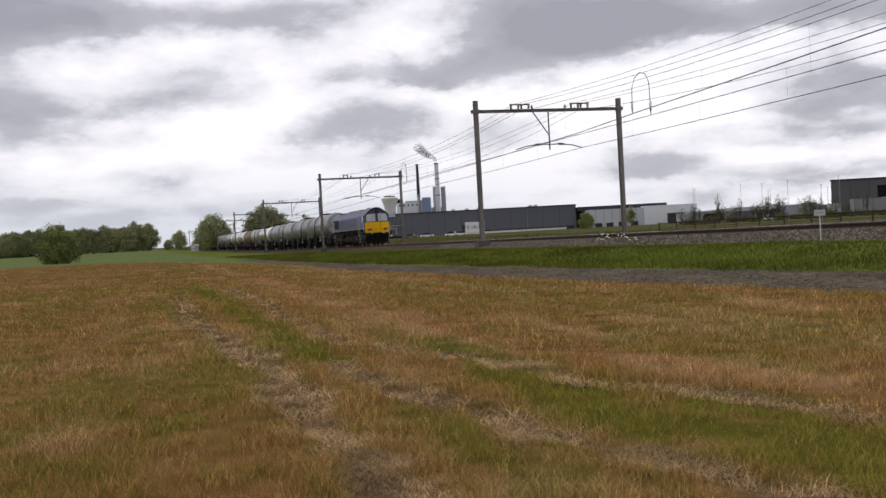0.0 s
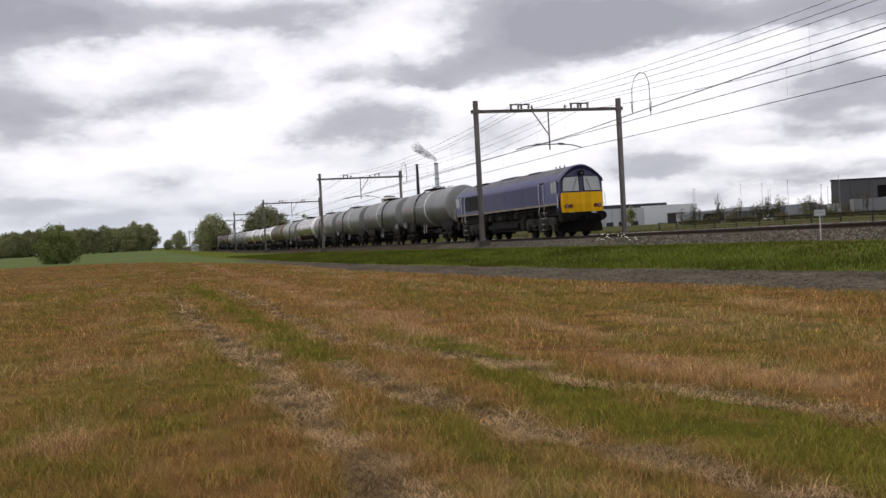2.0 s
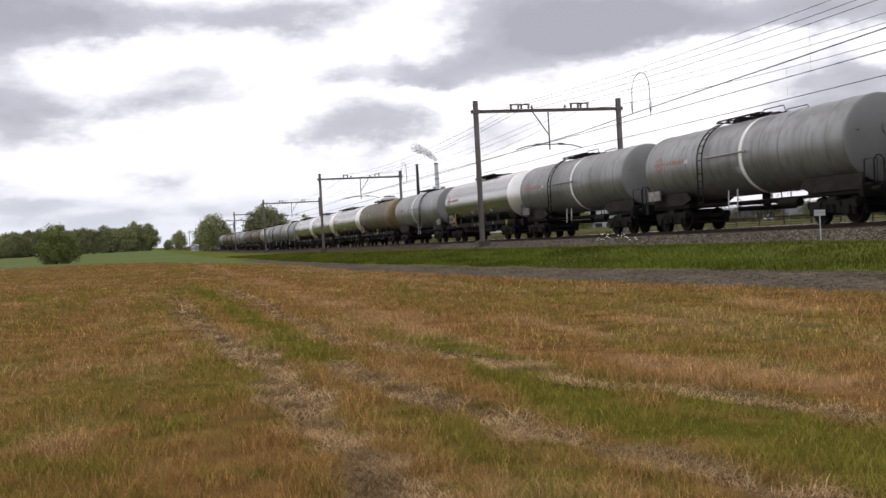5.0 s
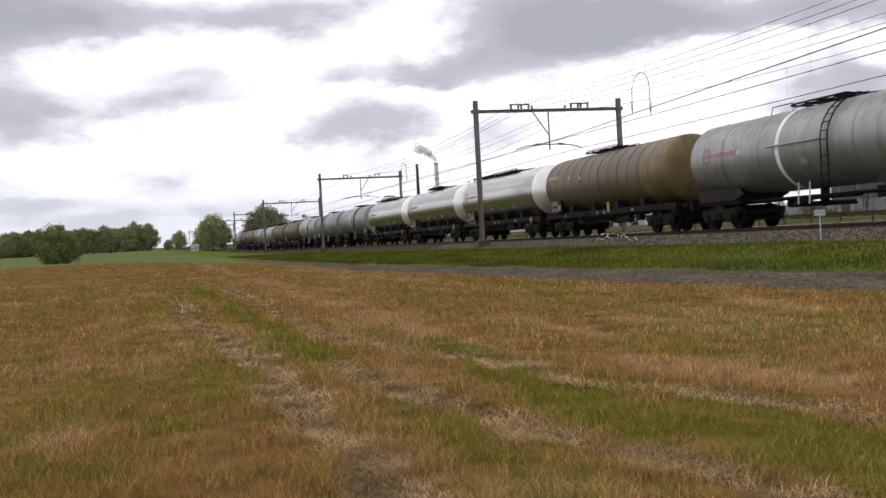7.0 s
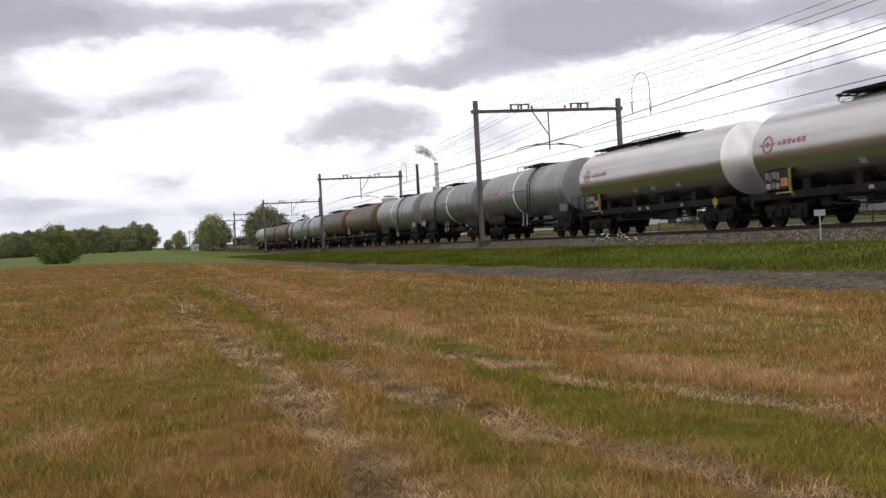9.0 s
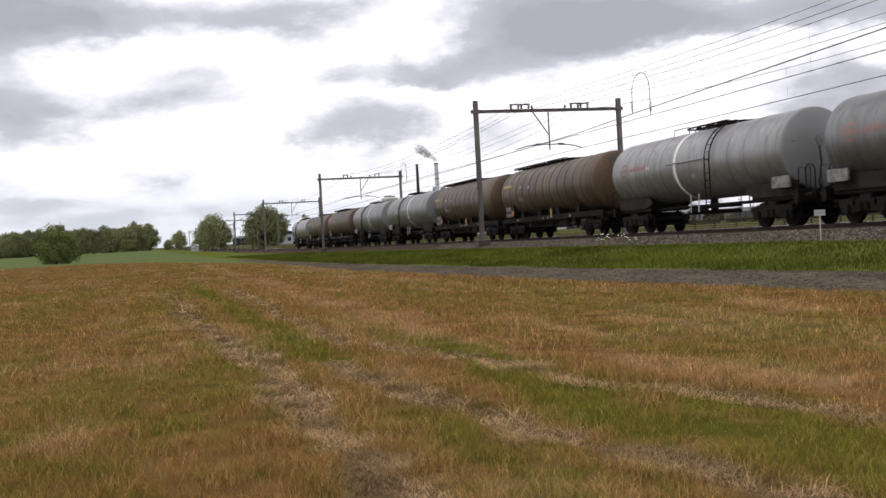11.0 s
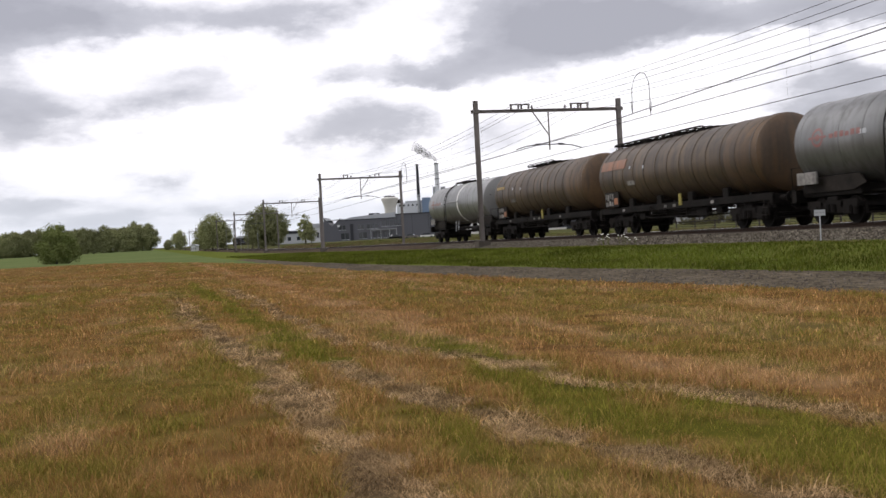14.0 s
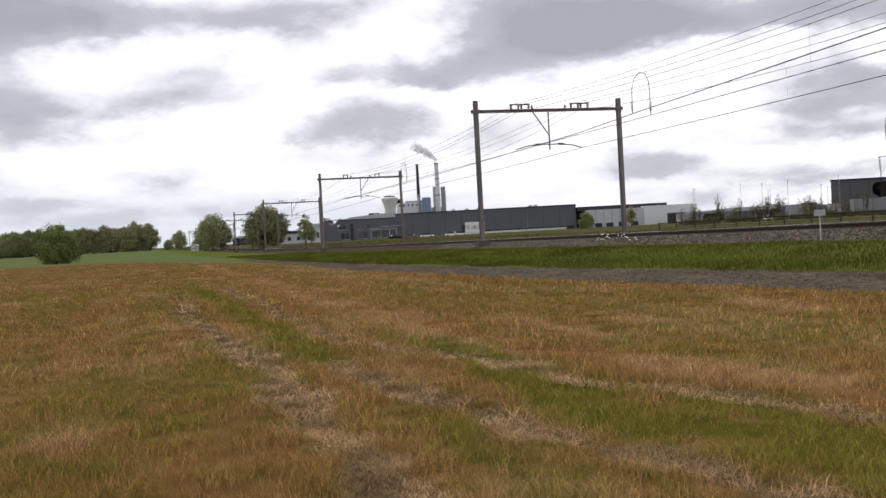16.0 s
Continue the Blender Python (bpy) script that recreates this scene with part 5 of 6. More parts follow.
def silver_wagon(deck, crate, ladder=False):
    """A clad tank, polished, with white ends and a long walkway."""
    w = wagon_base("polished cream-silver clad tank wagon with " + ("ladder on its white end" if ladder else "white ends and roof walkway"), "tank wagons of the train")
    tank_shell(w, M_SILVER, M_WHITECAP, CONED)
    underframe(w)
    for x in (-6.8, -3.5, 0.0, 3.5, 6.8):
        bm = bmesh.new()
        lathe_x(bm, [(x - 0.02, R_TANK), (x - 0.015, R_TANK + 0.006), (x + 0.015, R_TANK + 0.006), (x + 0.02, R_TANK)], 48, 0, Z_TANK)
        part("cladding_joint", bm, M_SILVER, w, smooth=True)
    for side in (-1, 1):
        logo(w, side * 6.0, 8, side, 1.2)
        data_panel(w, side * 5.7, side, M_ORANGE)
        for x in (-1.2, 0.6, 2.9):
            bm = bmesh.new()
            on_tank(bm, x, x + 0.36, -36, -28, side)
            part("notice_patch", bm, M_MID, w)
        bm = bmesh.new()
        box(bm, 5.95, 6.30, min(side * 1.24, side * 1.30), max(side * 1.24, side * 1.30), 0.98, 1.22, 0.01)
        rod(bm, (6.1, side * 1.28, 0.85), (6.1, side * 1.28, 1.30), 0.03, 6)
        part("yellow_brake_plate", bm, M_LIME, w, "grimy yellow brake handle plate")
        x = side * 5.7 - side * 0.82
        bm = bmesh.new()
        box(bm, x - 0.05, x + 0.05, min(side * 1.30, side * 1.37), max(side * 1.30, side * 1.37), 1.22, 2.05, 0.01)
        box(bm, x - 0.9, x + 0.1, min(side * 1.30, side * 1.36), max(side * 1.30, side * 1.36), 1.17, 1.23, 0.01)
        part("yellow_step_edge", bm, M_LIME, w, "grimy yellow step edging")
    walkway(w, *deck, 0.10)
    x0, x1 = crate
    bm = bmesh.new()
    for y in (-0.58, 0.58):
        tube(bm, [(x0, y, 4.18), (x0 + 0.25, y, 4.36), (x1 - 0.2, y, 4.36), (x1, y, 4.15)], 0.03, 5)
        for k in range(1, 5):
            x = x0 + (x1 - x0) * k / 5
            rod(bm, (x, y, 4.05), (x, y, 4.36), 0.02, 5)
    box(bm, x0 + 0.4, x1 - 0.5, -0.5, 0.5, 4.27, 4.32)
    part("raised_platform", bm, M_BLACK, w)
    bm = bmesh.new()
    for y in (-0.25, 0.25):
        tube(bm, [(7.62, y, 1.1), (7.62, y, 4.05), (7.3, y, 4.33), (6.5, y, 4.26)], 0.025, 6)
    for k in range(9):
        rod(bm, (7.62, -0.25, 1.35 + k * 0.32), (7.62, 0.25, 1.35 + k * 0.32), 0.016, 5)
    if ladder:
        part("end_ladder", bm, M_BROWNGREY, w)
    else:
        bm.free()
    return w


def brown_wagon(deck, mustard=False, panel=False, short=False):
    """A ribbed clad tank gone brown with weather."""
    text = ("weathered olive-brown ribbed tank wagon" if mustard else "weathered brown ribbed tank wagon") + (" with a mustard-stained front end" if mustard else " with orange panel and yellow markings" if panel else " with short roof platform" if short else " with yellow markings")
    w = wagon_base(text, "tank wagons of the train")
    paint = M_OLIVE if mustard else M_BROWN
    tank_shell(w, paint, M_MUSTARD if mustard else M_RUST, DOMED)
    underframe(w)
    for k in range(13):
        x = -6.6 + k * 1.1
        bm = bmesh.new()
        lathe_x(bm, [(x - 0.05, R_TANK), (x - 0.035, R_TANK + 0.025), (x + 0.035, R_TANK + 0.025), (x + 0.05, R_TANK)], 48, 0, Z_TANK)
        part("rib", bm, paint, w, smooth=True)
    bm = bmesh.new()
    lathe_x(bm, [(4.7, R_TANK + 0.002), (4.72, R_TANK + 0.012), (6.94, R_TANK + 0.012), (6.97, R_TANK + 0.001)], 48, 0, Z_TANK)
    part("front_sheet", bm, M_MUSTARD if mustard else M_RUST, w, "mustard-yellow stained sheet" if mustard else "rust-stained front sheet", smooth=True)
    for side in (-1, 1):
        data_panel(w, side * 5.9, side, M_ORANGE)
        if panel:
            for x, paint in ((-6.1, M_FADED), (-4.78, M_FADED)):
                bm = bmesh.new()
                x = x if side < 0 else -x
                on_tank(bm, x - 0.64, x + 0.64, 12, 30, side, 0.03)
                part("orange_board", bm, paint, w, "faded orange board")
        else:
            for k in range(5):
                bm = bmesh.new()
                x = side * 5.9 + (k - 2) * 0.28
                on_tank(bm, x - 0.12, x + 0.12, 14, 21, side, 0.032)
                part("lettering_bar", bm, M_MARK, w, "faded yellow lettering")
        for x, a in ((-2.2, 6), (-3.6, 9)):
            bm = bmesh.new()
            on_tank(bm, -side * x - 0.055, -side * x + 0.055, a, a + 5.5, side, 0.03)
            part("notice_patch", bm, M_PALE, w)
        bm = bmesh.new()
        on_tank(bm, side * 3.6 - 0.35, side * 3.6 + 0.35, -20, -12, side, 0.03)
        part("pale_scrape", bm, M_NOTICE, w)
        bm = bmesh.new()
        box(bm, 0.6, 0.85, min(side * 1.24, side * 1.28), max(side * 1.24, side * 1.28), 1.1, 1.6)
        part("yellow_plate", bm, M_LIME, w, "grimy yellow plate")
    walkway(w, *deck, 0.19 if short or mustard else 0.15)
    return w


def locomotive():
    """A full-width diesel locomotive: blue hood, a cab with yellow nose at either end, two three-axle bogies."""
    L = thing("diesel_locomotive", Matrix(), "blue freight diesel locomotive with yellow nose panels", "locomotive")
    half = [(1.32, 1.80), (1.32, 2.95), (1.25, 3.15), (0.98, 3.43), (0.62, 3.71), (0.30, 3.86), (0.0, 3.90)]
    ring = [(-y, z) for y, z in half] + [(y, z) for y, z in half[-2::-1]]

    def loft(xs, pts, name, material, label="", close=True, smooth=True):
        bm = bmesh.new()
        rows = [[bm.verts.new((x, y, z)) for y, z in pts] for x in xs]
        for p, q in zip(rows, rows[1:]):
            for k in range(len(pts) - 1):
                bm.faces.new((p[k], q[k], q[k + 1], p[k + 1]))
        if close:
            bm.faces.new(rows[0])
            bm.faces.new(rows[-1])
        return part(name, bm, material, L, label, smooth)

    loft([-0.55, -5, -10, -15, -19.75], ring[:4] + ring[-4:], "hood", M_BLUE, close=True)
    loft([-0.40, -5, -10, -15, -19.9], [(y, z + 0.002) for y, z in ring[3:-3]], "roof", M_ROOF, "dusty grey roof")
    for s in (-1, 1):
        for k in range(12):
            bm = bmesh.new()
            z = 1.93 + k * 0.088
            y = s * 1.32
            box(bm, -14.5, -3.4, min(y, y + s * 0.035), max(y, y + s * 0.035), z, z + 0.040)
            part("side_rib", bm, M_BLUE, L)
        bm = bmesh.new()
        y = s * 1.33
        box(bm, -19.9, -0.30, min(y, y - s * 0.06), max(y, y - s * 0.06), 1.74, 1.86, 0.01)
        part("sole_stripe", bm, M_STRIPE, L, "pale sole bar stripe")
        for x in (-6.0, -9.2, -13.0):
            bm = bmesh.new()
            box(bm, x - 0.012, x + 0.012, min(s * 1.32, s * 1.335), max(s * 1.32, s * 1.335), 1.9, 3.0)
            part("panel_seam", bm, M_DKBLUE, L)
        for x0, x1 in ((-17.65, -16.3), (-16.2, -14.8)):
            grille = bmesh.new()
            box(grille, x0, x1, min(s * 1.32, s * 1.337), max(s * 1.32, s * 1.337), 2.04, 3.05)
            gp = part("radiator_grille", grille, M_GRILLE, L, "black radiator grille")
            for k in range(12):
                bm = bmesh.new()
                z = 2.08 + k * 0.08
                box(bm, x0 + 0.03, x1 - 0.03, min(s * 1.337, s * 1.352), max(s * 1.337, s * 1.352), z, z + 0.03)
                part("slat", bm, M_BLACK, gp)
        for xd in (-2.65, -18.0):
            bm = bmesh.new()
            box(bm, xd - 0.33, xd + 0.33, min(s * 1.32, s * 1.332), max(s * 1.32, s * 1.332), 1.88, 3.02, 0.004)
            part("cab_door", bm, M_BLUE, L)
            bm = bmesh.new()
            box(bm, xd - 0.33, xd - 0.24, min(s * 1.325, s * 1.340), max(s * 1.325, s * 1.340), 1.88, 3.06)
            box(bm, xd - 0.33, xd + 0.34, min(s * 1.325, s * 1.340), max(s * 1.325, s * 1.340), 2.98, 3.06)
            part("door_recess", bm, M_BLACK, L, "dark door recess")
            for dx in (-0.38, 0.38):
                bm = bmesh.new()
                tube(bm, [(xd + dx, s * 1.32, 3.02), (xd + dx, s * 1.41, 2.95), (xd + dx, s * 1.41, 2.0), (xd + dx + 0.05, s * 1.36, 1.85)], 0.015, 6)
                part("handrail", bm, M_CHROME, L, "bare metal handrail")
                bm = bmesh.new()
                tube(bm, [(xd + dx, s * 1.36, 1.72), (xd + dx, s * 1.42, 1.6), (xd + dx, s * 1.42, 1.25), (xd + dx, s * 1.3, 1.1)], 0.013, 6)
                part("step_rail", bm, M_CHROME, L)
            for k in range(4):
                bm = bmesh.new()
                z = 0.42 + k * 0.32
                box(bm, xd - 0.17, xd + 0.17, min(s * 1.15, s * 1.36), max(s * 1.15, s * 1.38), z, z + 0.03)
                part("step", bm, M_PALE, L)
    box_items = [(-7.0, -13.2, 0.46, 1.16, M_BLACK, "fuel_tank"), (-6.2, -6.9, 0.45, 1.2, M_BROWNGREY, "equipment_box"), (-13.6, -14.6, 0.5, 1.4, M_BLACK, "equipment_box")]
    for x0, x1, z0, z1, m, n in box_items:
        bm = bmesh.new()
        box(bm, x1, x0, -1.22, 1.22, z0, z1, 0.22 if n == "fuel_tank" else 0.08)
        part(n, bm, m, L)
    bm = bmesh.new()
    box(bm, -19.9, -0.4, -1.02, 1.02, 1.2, 1.79)
    part("main_frame", bm, M_BLACK, L)
    for s in (-1, 1):
        for z, r, x0, x1 in ((1.58, 0.05, -14.2, -3.6), (1.42, 0.035, -15.0, -4.6), (1.28, 0.03, -13.4, -6.0)):
            bm = bmesh.new()
            rod(bm, (x0, s * 1.12, z), (x1, s * 1.12, z), r, 8)
            part("frame_pipe", bm, M_BROWNGREY, L)
        for k in range(9):
            x = -4.6 - k * 1.25
            bm = bmesh.new()
            box(bm, x - 0.05, x + 0.05, min(s * 1.0, s * 1.2), max(s * 1.0, s * 1.2), 1.15, 1.76)
            part("outrigger", bm, M_BLACK, L)
        for x in (-7.6, -10.4, -12.6):
            bm = bmesh.new()
            box(bm, x - 0.3, x + 0.3, min(s * 1.05, s * 1.25), max(s * 1.05, s * 1.25), 1.2, 1.5, 0.03)
            part("valve_box", bm, M_BROWNGREY, L)
        for xc in (-3.55, -16.75):
            for dx in (-1.02, 1.02):
                bm = bmesh.new()
                rod(bm, (xc + dx - 0.45, s * 1.2, 0.95), (xc + dx + 0.45, s * 1.2, 0.62), 0.09, 10)
                part("damper", bm, M_BROWNGREY, L, "dusty damper")
    # cabs
    for end in (1, -1):
        def X(d):
            return -d if end > 0 else -20.3 + d
        # side cheeks and dark brow
        bm = bmesh.new()
        prof = [(y * 0.985, z) for y, z in ring]
        arch = [(y, z) for y, z in prof if z > 2.9]
        rows = [[bm.verts.new((X(d), y * k, 3.0 + (z - 3.0) * k2)) for y, z in arch] for d, k, k2 in ((0.75, 1.012, 1.012), (0.12, 1.01, 1.01), (0.05, 0.985, 0.95), (0.16, 0.90, 0.74))]
        for p, q in zip(rows, rows[1:]):
            for k in range(len(arch) - 1):
                bm.faces.new((p[k], q[k], q[k + 1], p[k + 1]))
        part("cab_brow", bm, M_DKBLUE, L, "dark blue domed brow", smooth=True)
        bm = bmesh.new()
        face = [(-1.22, 2.36), (-1.22, 3.0), (-1.05, 3.32), (-0.66, 3.58), (0.0, 3.74), (0.66, 3.58), (1.05, 3.32), (1.22, 3.0), (1.22, 2.36)]
        f0 = [bm.verts.new((X(0.08 + (z - 2.36) * 0.10), y, z)) for y, z in face]
        f1 = [bm.verts.new((X(0.6), y, z)) for y, z in face]
        bm.faces.new(f0)
        for k in range(len(face)):
            bm.faces.new((f0[k], f1[k], f1[(k + 1) % len(face)], f0[(k + 1) % len(face)]))
        part("cab_face", bm, M_DKBLUE, L)
        bm = bmesh.new()
        outline = [(-1.25, 0.12), (-1.18, 0.03), (-0.6, -0.04), (0.6, -0.04), (1.18, 0.03), (1.25, 0.12)]
        lo = [bm.verts.new((X(d), y * 0.97, 1.31)) for y, d in outline]
        mi = [bm.verts.new((X(d - 0.015), y, 1.75)) for y, d in outline]
        hi = [bm.verts.new((X(d + 0.03), y * 0.985, 2.38)) for y, d in outline]
        for p, q in ((lo, mi), (mi, hi)):
            for k in range(5):
                bm.faces.new((p[k], q[k], q[k + 1], p[k + 1]))
        back_lo, back_hi = bm.verts.new((X(0.35), -1.2, 2.38)), bm.verts.new((X(0.35), 1.2, 2.38))
        bm.faces.new(hi + [back_hi, back_lo])
        bm.faces.new(lo)
        part("nose_panel", bm, M_YELLOW, L, "yellow warning nose panel")
        for s in (-1, 1):
            bm = bmesh.new()
            q = [bm.verts.new((X(d), s * y, z)) for d, y, z in ((0.10, 1.245, 1.36), (0.60, 1.318, 1.36), (0.60, 1.318, 3.02), (0.20, 1.225, 3.02), (0.12, 1.235, 2.38))]
            bm.faces.new(q)
            bmesh.ops.solidify(bm, geom=bm.faces[:], thickness=0.02)
            part("cab_cheek", bm, M_BLUE, L)
        for s in (-1, 1):
            bm = bmesh.new()
            pts = [(s * 0.13, 2.44), (s * 1.12, 2.44), (s * 1.08, 3.05), (s * 0.96, 3.24), (s * 0.13, 3.27)]
            vs = [bm.verts.new((X(0.065 + (z - 2.36) * 0.10), y, z)) for y, z in pts]
            v2 = [bm.verts.new((X(0.10 + (z - 2.36) * 0.10), y, z)) for y, z in pts]
            bm.faces.new(vs)
            for k in range(5):
                bm.faces.new((vs[k], v2[k], v2[(k + 1) % 5], vs[(k + 1) % 5]))
            ws = part("windscreen", bm, M_GLASS, L, "pale reflecting windscreen")
            bm = bmesh.new()
            tube(bm, [(X(0.05 + (z - 2.36) * 0.10), y, z) for y, z in pts + pts[:1]], 0.02, 5)
            part("rubber_seal", bm, M_BLACK, ws)
            bm = bmesh.new()
            rod(bm, (X(0.04), s * 0.55, 2.42), (X(0.10), s * 0.30, 3.1), 0.012, 5)
            part("wiper", bm, M_BLACK, ws)
            for yy, m, n in ((0.72, M_RED, "tail_lamp"), (0.95, M_HEAD, "headlight")):
                bm = bmesh.new()
                rod(bm, (X(0.06), s * yy, 1.64), (X(-0.065), s * yy, 1.64), 0.085, 14)
                lamp = part(n, bm, m, L)
                bm = bmesh.new()
                rod(bm, (X(0.06), s * yy, 1.64), (X(-0.05), s * yy, 1.64), 0.115, 14)
                part("lamp_rim", bm, M_BLACK, lamp)
            bm = bmesh.new()
            tube(bm, [(X(0.28), s * 1.30, 1.55), (X(0.2), s * 1.40, 1.6), (X(0.2), s * 1.40, 2.3), (X(0.28), s * 1.31, 2.36)], 0.02, 6)
            part("nose_handrail", bm, M_CHROME, L)
            for x0, x1 in ((0.45, 0.85), (0.90, 1.28)):
                bm = bmesh.new()
                box(bm, min(X(x0), X(x1)), max(X(x0), X(x1)), min(s * 1.315, s * 1.334), max(s * 1.315, s * 1.334), 2.42, 3.02, 0.004)
                part("side_window", bm, M_SIDEGLASS, L, "grey cab side window")
            bm = bmesh.new()
            box(bm, min(X(0.40), X(1.75)), max(X(0.40), X(1.75)), min(s * 1.31, s * 1.328), max(s * 1.31, s * 1.328), 2.36, 3.08, 0.003)
            part("window_surround", bm, M_DKBLUE, L)
            place("buffer", BUFFER, L, at=pose(X(0.0), s * 0.875, 1.06, 0, 0, 0 if end > 0 else 180))
            bm = bmesh.new()
            box(bm, min(X(-0.05), X(0.02)), max(X(-0.05), X(0.02)), s * 0.62 - 0.13, s * 0.62 + 0.13, 1.22, 1.30)
            part("jumper_socket", bm, M_PALE, L)
        bm = bmesh.new()
        rod(bm, (X(0.10), 0, 3.42), (X(-0.03), 0, 3.42), 0.16, 16)
        top = part("marker_lamp_housing", bm, M_BLACK, L)
        bm = bmesh.new()
        rod(bm, (X(0.0), 0, 3.42), (X(-0.045), 0, 3.42), 0.05, 12)
        part("lens", bm, M_HEAD, top)
        bm = bmesh.new()
        box(bm, min(X(0.0), X(0.7)), max(X(0.0), X(0.7)), -1.22, 1.22, 0.80, 1.31, 0.05)
        part("buffer_beam", bm, M_BLACK, L)
        bm = bmesh.new()
        pts = [(-1.15, 0.15), (-0.6, -0.12), (0.6, -0.12), (1.15, 0.15)]
        a = [bm.verts.new((X(d), y, 0.22)) for y, d in pts]
        b = [bm.verts.new((X(d + 0.15), y, 0.85)) for y, d in pts]
        for k in range(3):
            bm.faces.new((a[k], b[k], b[k + 1], a[k + 1]))
        bmesh.ops.solidify(bm, geom=bm.faces[:], thickness=0.03)
        part("snow_plough", bm, M_BLACK, L)
        bm = bmesh.new()
        box(bm, min(X(-0.45), X(0.0)), max(X(-0.45), X(0.0)), -0.06, 0.06, 0.95, 1.12, 0.02)
        part("coupling", bm, M_BLACK, L)
    # bogies
    for xc in (-3.55, -16.75):
        bm = bmesh.new()
        for y in (-1.05, 1.05):
            box(bm, xc - 2.55, xc + 2.55, y - 0.08, y + 0.08, 0.62, 0.98, 0.04)
            for dx in (-2.05, 0, 2.05):
                box(bm, xc + dx - 0.22, xc + dx + 0.22, y - 0.16, y + 0.16, 0.32, 0.80, 0.05)
            for dx in (-1.05, 1.05):
                rod(bm, (xc + dx, y * 1.08, 0.55), (xc + dx, y * 1.08, 1.05), 0.14, 12)
                box(bm, xc + dx - 0.4, xc + dx + 0.4, y - 0.1, y + 0.1, 0.42, 0.62, 0.04)
        box(bm, xc - 0.6, xc + 0.6, -1.0, 1.0, 0.7, 1.1)
        for y in (-1.12, 1.12):
            pts = [(-2.5, 0.98), (-2.3, 0.55), (-1.7, 0.50), (-1.45, 0.86), (-0.62, 0.86), (-0.45, 0.48), (0.45, 0.48), (0.62, 0.86), (1.45, 0.86), (1.7, 0.50), (2.3, 0.55), (2.5, 0.98), (2.1, 1.12), (-2.1, 1.12)]
            p0 = [bm.verts.new((xc + x, y - 0.03, z)) for x, z in pts]
            p1 = [bm.verts.new((xc + x, y + 0.03, z)) for x, z in pts]
            bm.faces.new(p0)
            bm.faces.new(p1)
            for k in range(len(pts)):
                bm.faces.new((p0[k], p1[k], p1[(k + 1) % len(pts)], p0[(k + 1) % len(pts)]))
        bogie = part("bogie", bm, M_DUSTY, L, "dusty grey-black bogie frame")
        for dx in (-2.05, 0, 2.05):
            place("wheelset", WHEEL_BIG, bogie, at=pose(xc + dx, 0, 0.53))
    # roof gear
    for x0, x1, y, z in ((-7.0, -4.9, 0.5, 3.82), (-12.6, -9.2, 0.42, 3.85), (-17.4, -14.6, 0.62, 3.80)):
        bm = bmesh.new()
        box(bm, x0, x1, -y, y, z - 0.1, z + 0.035, 0.03)
        for k in range(6):
            xx = x0 + (x1 - x0) * (k + 0.5) / 6
            box(bm, xx - 0.03, xx + 0.03, -y, y, z + 0.03, z + 0.055)
        part("roof_vent", bm, M_BROWNGREY, L)
    for x in (-1.6, -2.3, -2.9):
        bm = bmesh.new()
        rod(bm, (x, -0.3, 3.8), (x, -0.3, 3.97), 0.035, 6)
        part("roof_horn", bm, M_BLACK, L)
    return L


engine = locomotive()
GREY = grey_wagon()
SILVER = silver_wagon((-6.9, -2.5), (-2.7, 2.4))
SILVERT = silver_wagon((-2.0, 2.4), (-2.0, 2.4))
SILVERL = silver_wagon((-3.1, 1.4), (-3.0, 1.4), ladder=True)
BROWN = brown_wagon((-6.9, 1.7))
BROWNM = brown_wagon((-3.2, 0.9), mustard=True)
BROWNP = brown_wagon((-6.9, 1.7), panel=True)
BROWNS = brown_wagon((-3.1, 1.3), short=True)
# g grey, r grey turned round, s silver, t silver with a short platform, l silver with an end ladder, b brown, m mustard-fronted, p orange board, k short platform
ORDER = "grggtrmslsrgrbbggpkg"
first = {"g": GREY, "r": GREY, "s": SILVER, "t": SILVERT, "l": SILVERL, "b": BROWN, "m": BROWNM, "p": BROWNP, "k": BROWNS}
used = set()
consist = [(engine, 0.0, 0)]
behind, last = 29.28 - 16.57 / 2, 0.0
for c in ORDER:
    long = 16.57 if c in "gr" else 16.26
    behind += last / 2 + long / 2
    last = long
    ob = first[c]
    if ob.name in used:
        ob = copy_thing(ob, Matrix())
    else:
        used.add(ob.name)
    consist.append((ob, behind, 180 if c == "r" else 0))


# ---- beyond the tracks: warehouses, works, yard ----
def panel_lines(bm, x0, x1, z0, z1, step, y=-0.03):
    n = int((x1 - x0) / step)
    for k in range(1, n):
        x = x0 + (x1 - x0) * k / n
        box(bm, x - 0.05, x + 0.05, y, 0.02, z0, z1)


def window_on(parent, x, z, w, h, y=0.0, name="window"):
    bm = bmesh.new()
    box(bm, x - w / 2, x + w / 2, y - 0.05, y + 0.05, z, z + h)
    win = part(name, bm, M_DKGLASS, parent)
    bm = bmesh.new()
    box(bm, x - w / 2 - 0.12, x + w / 2 + 0.12, y - 0.09, y + 0.02, z - 0.16, z)
    part("sill", bm, M_PALE, win)


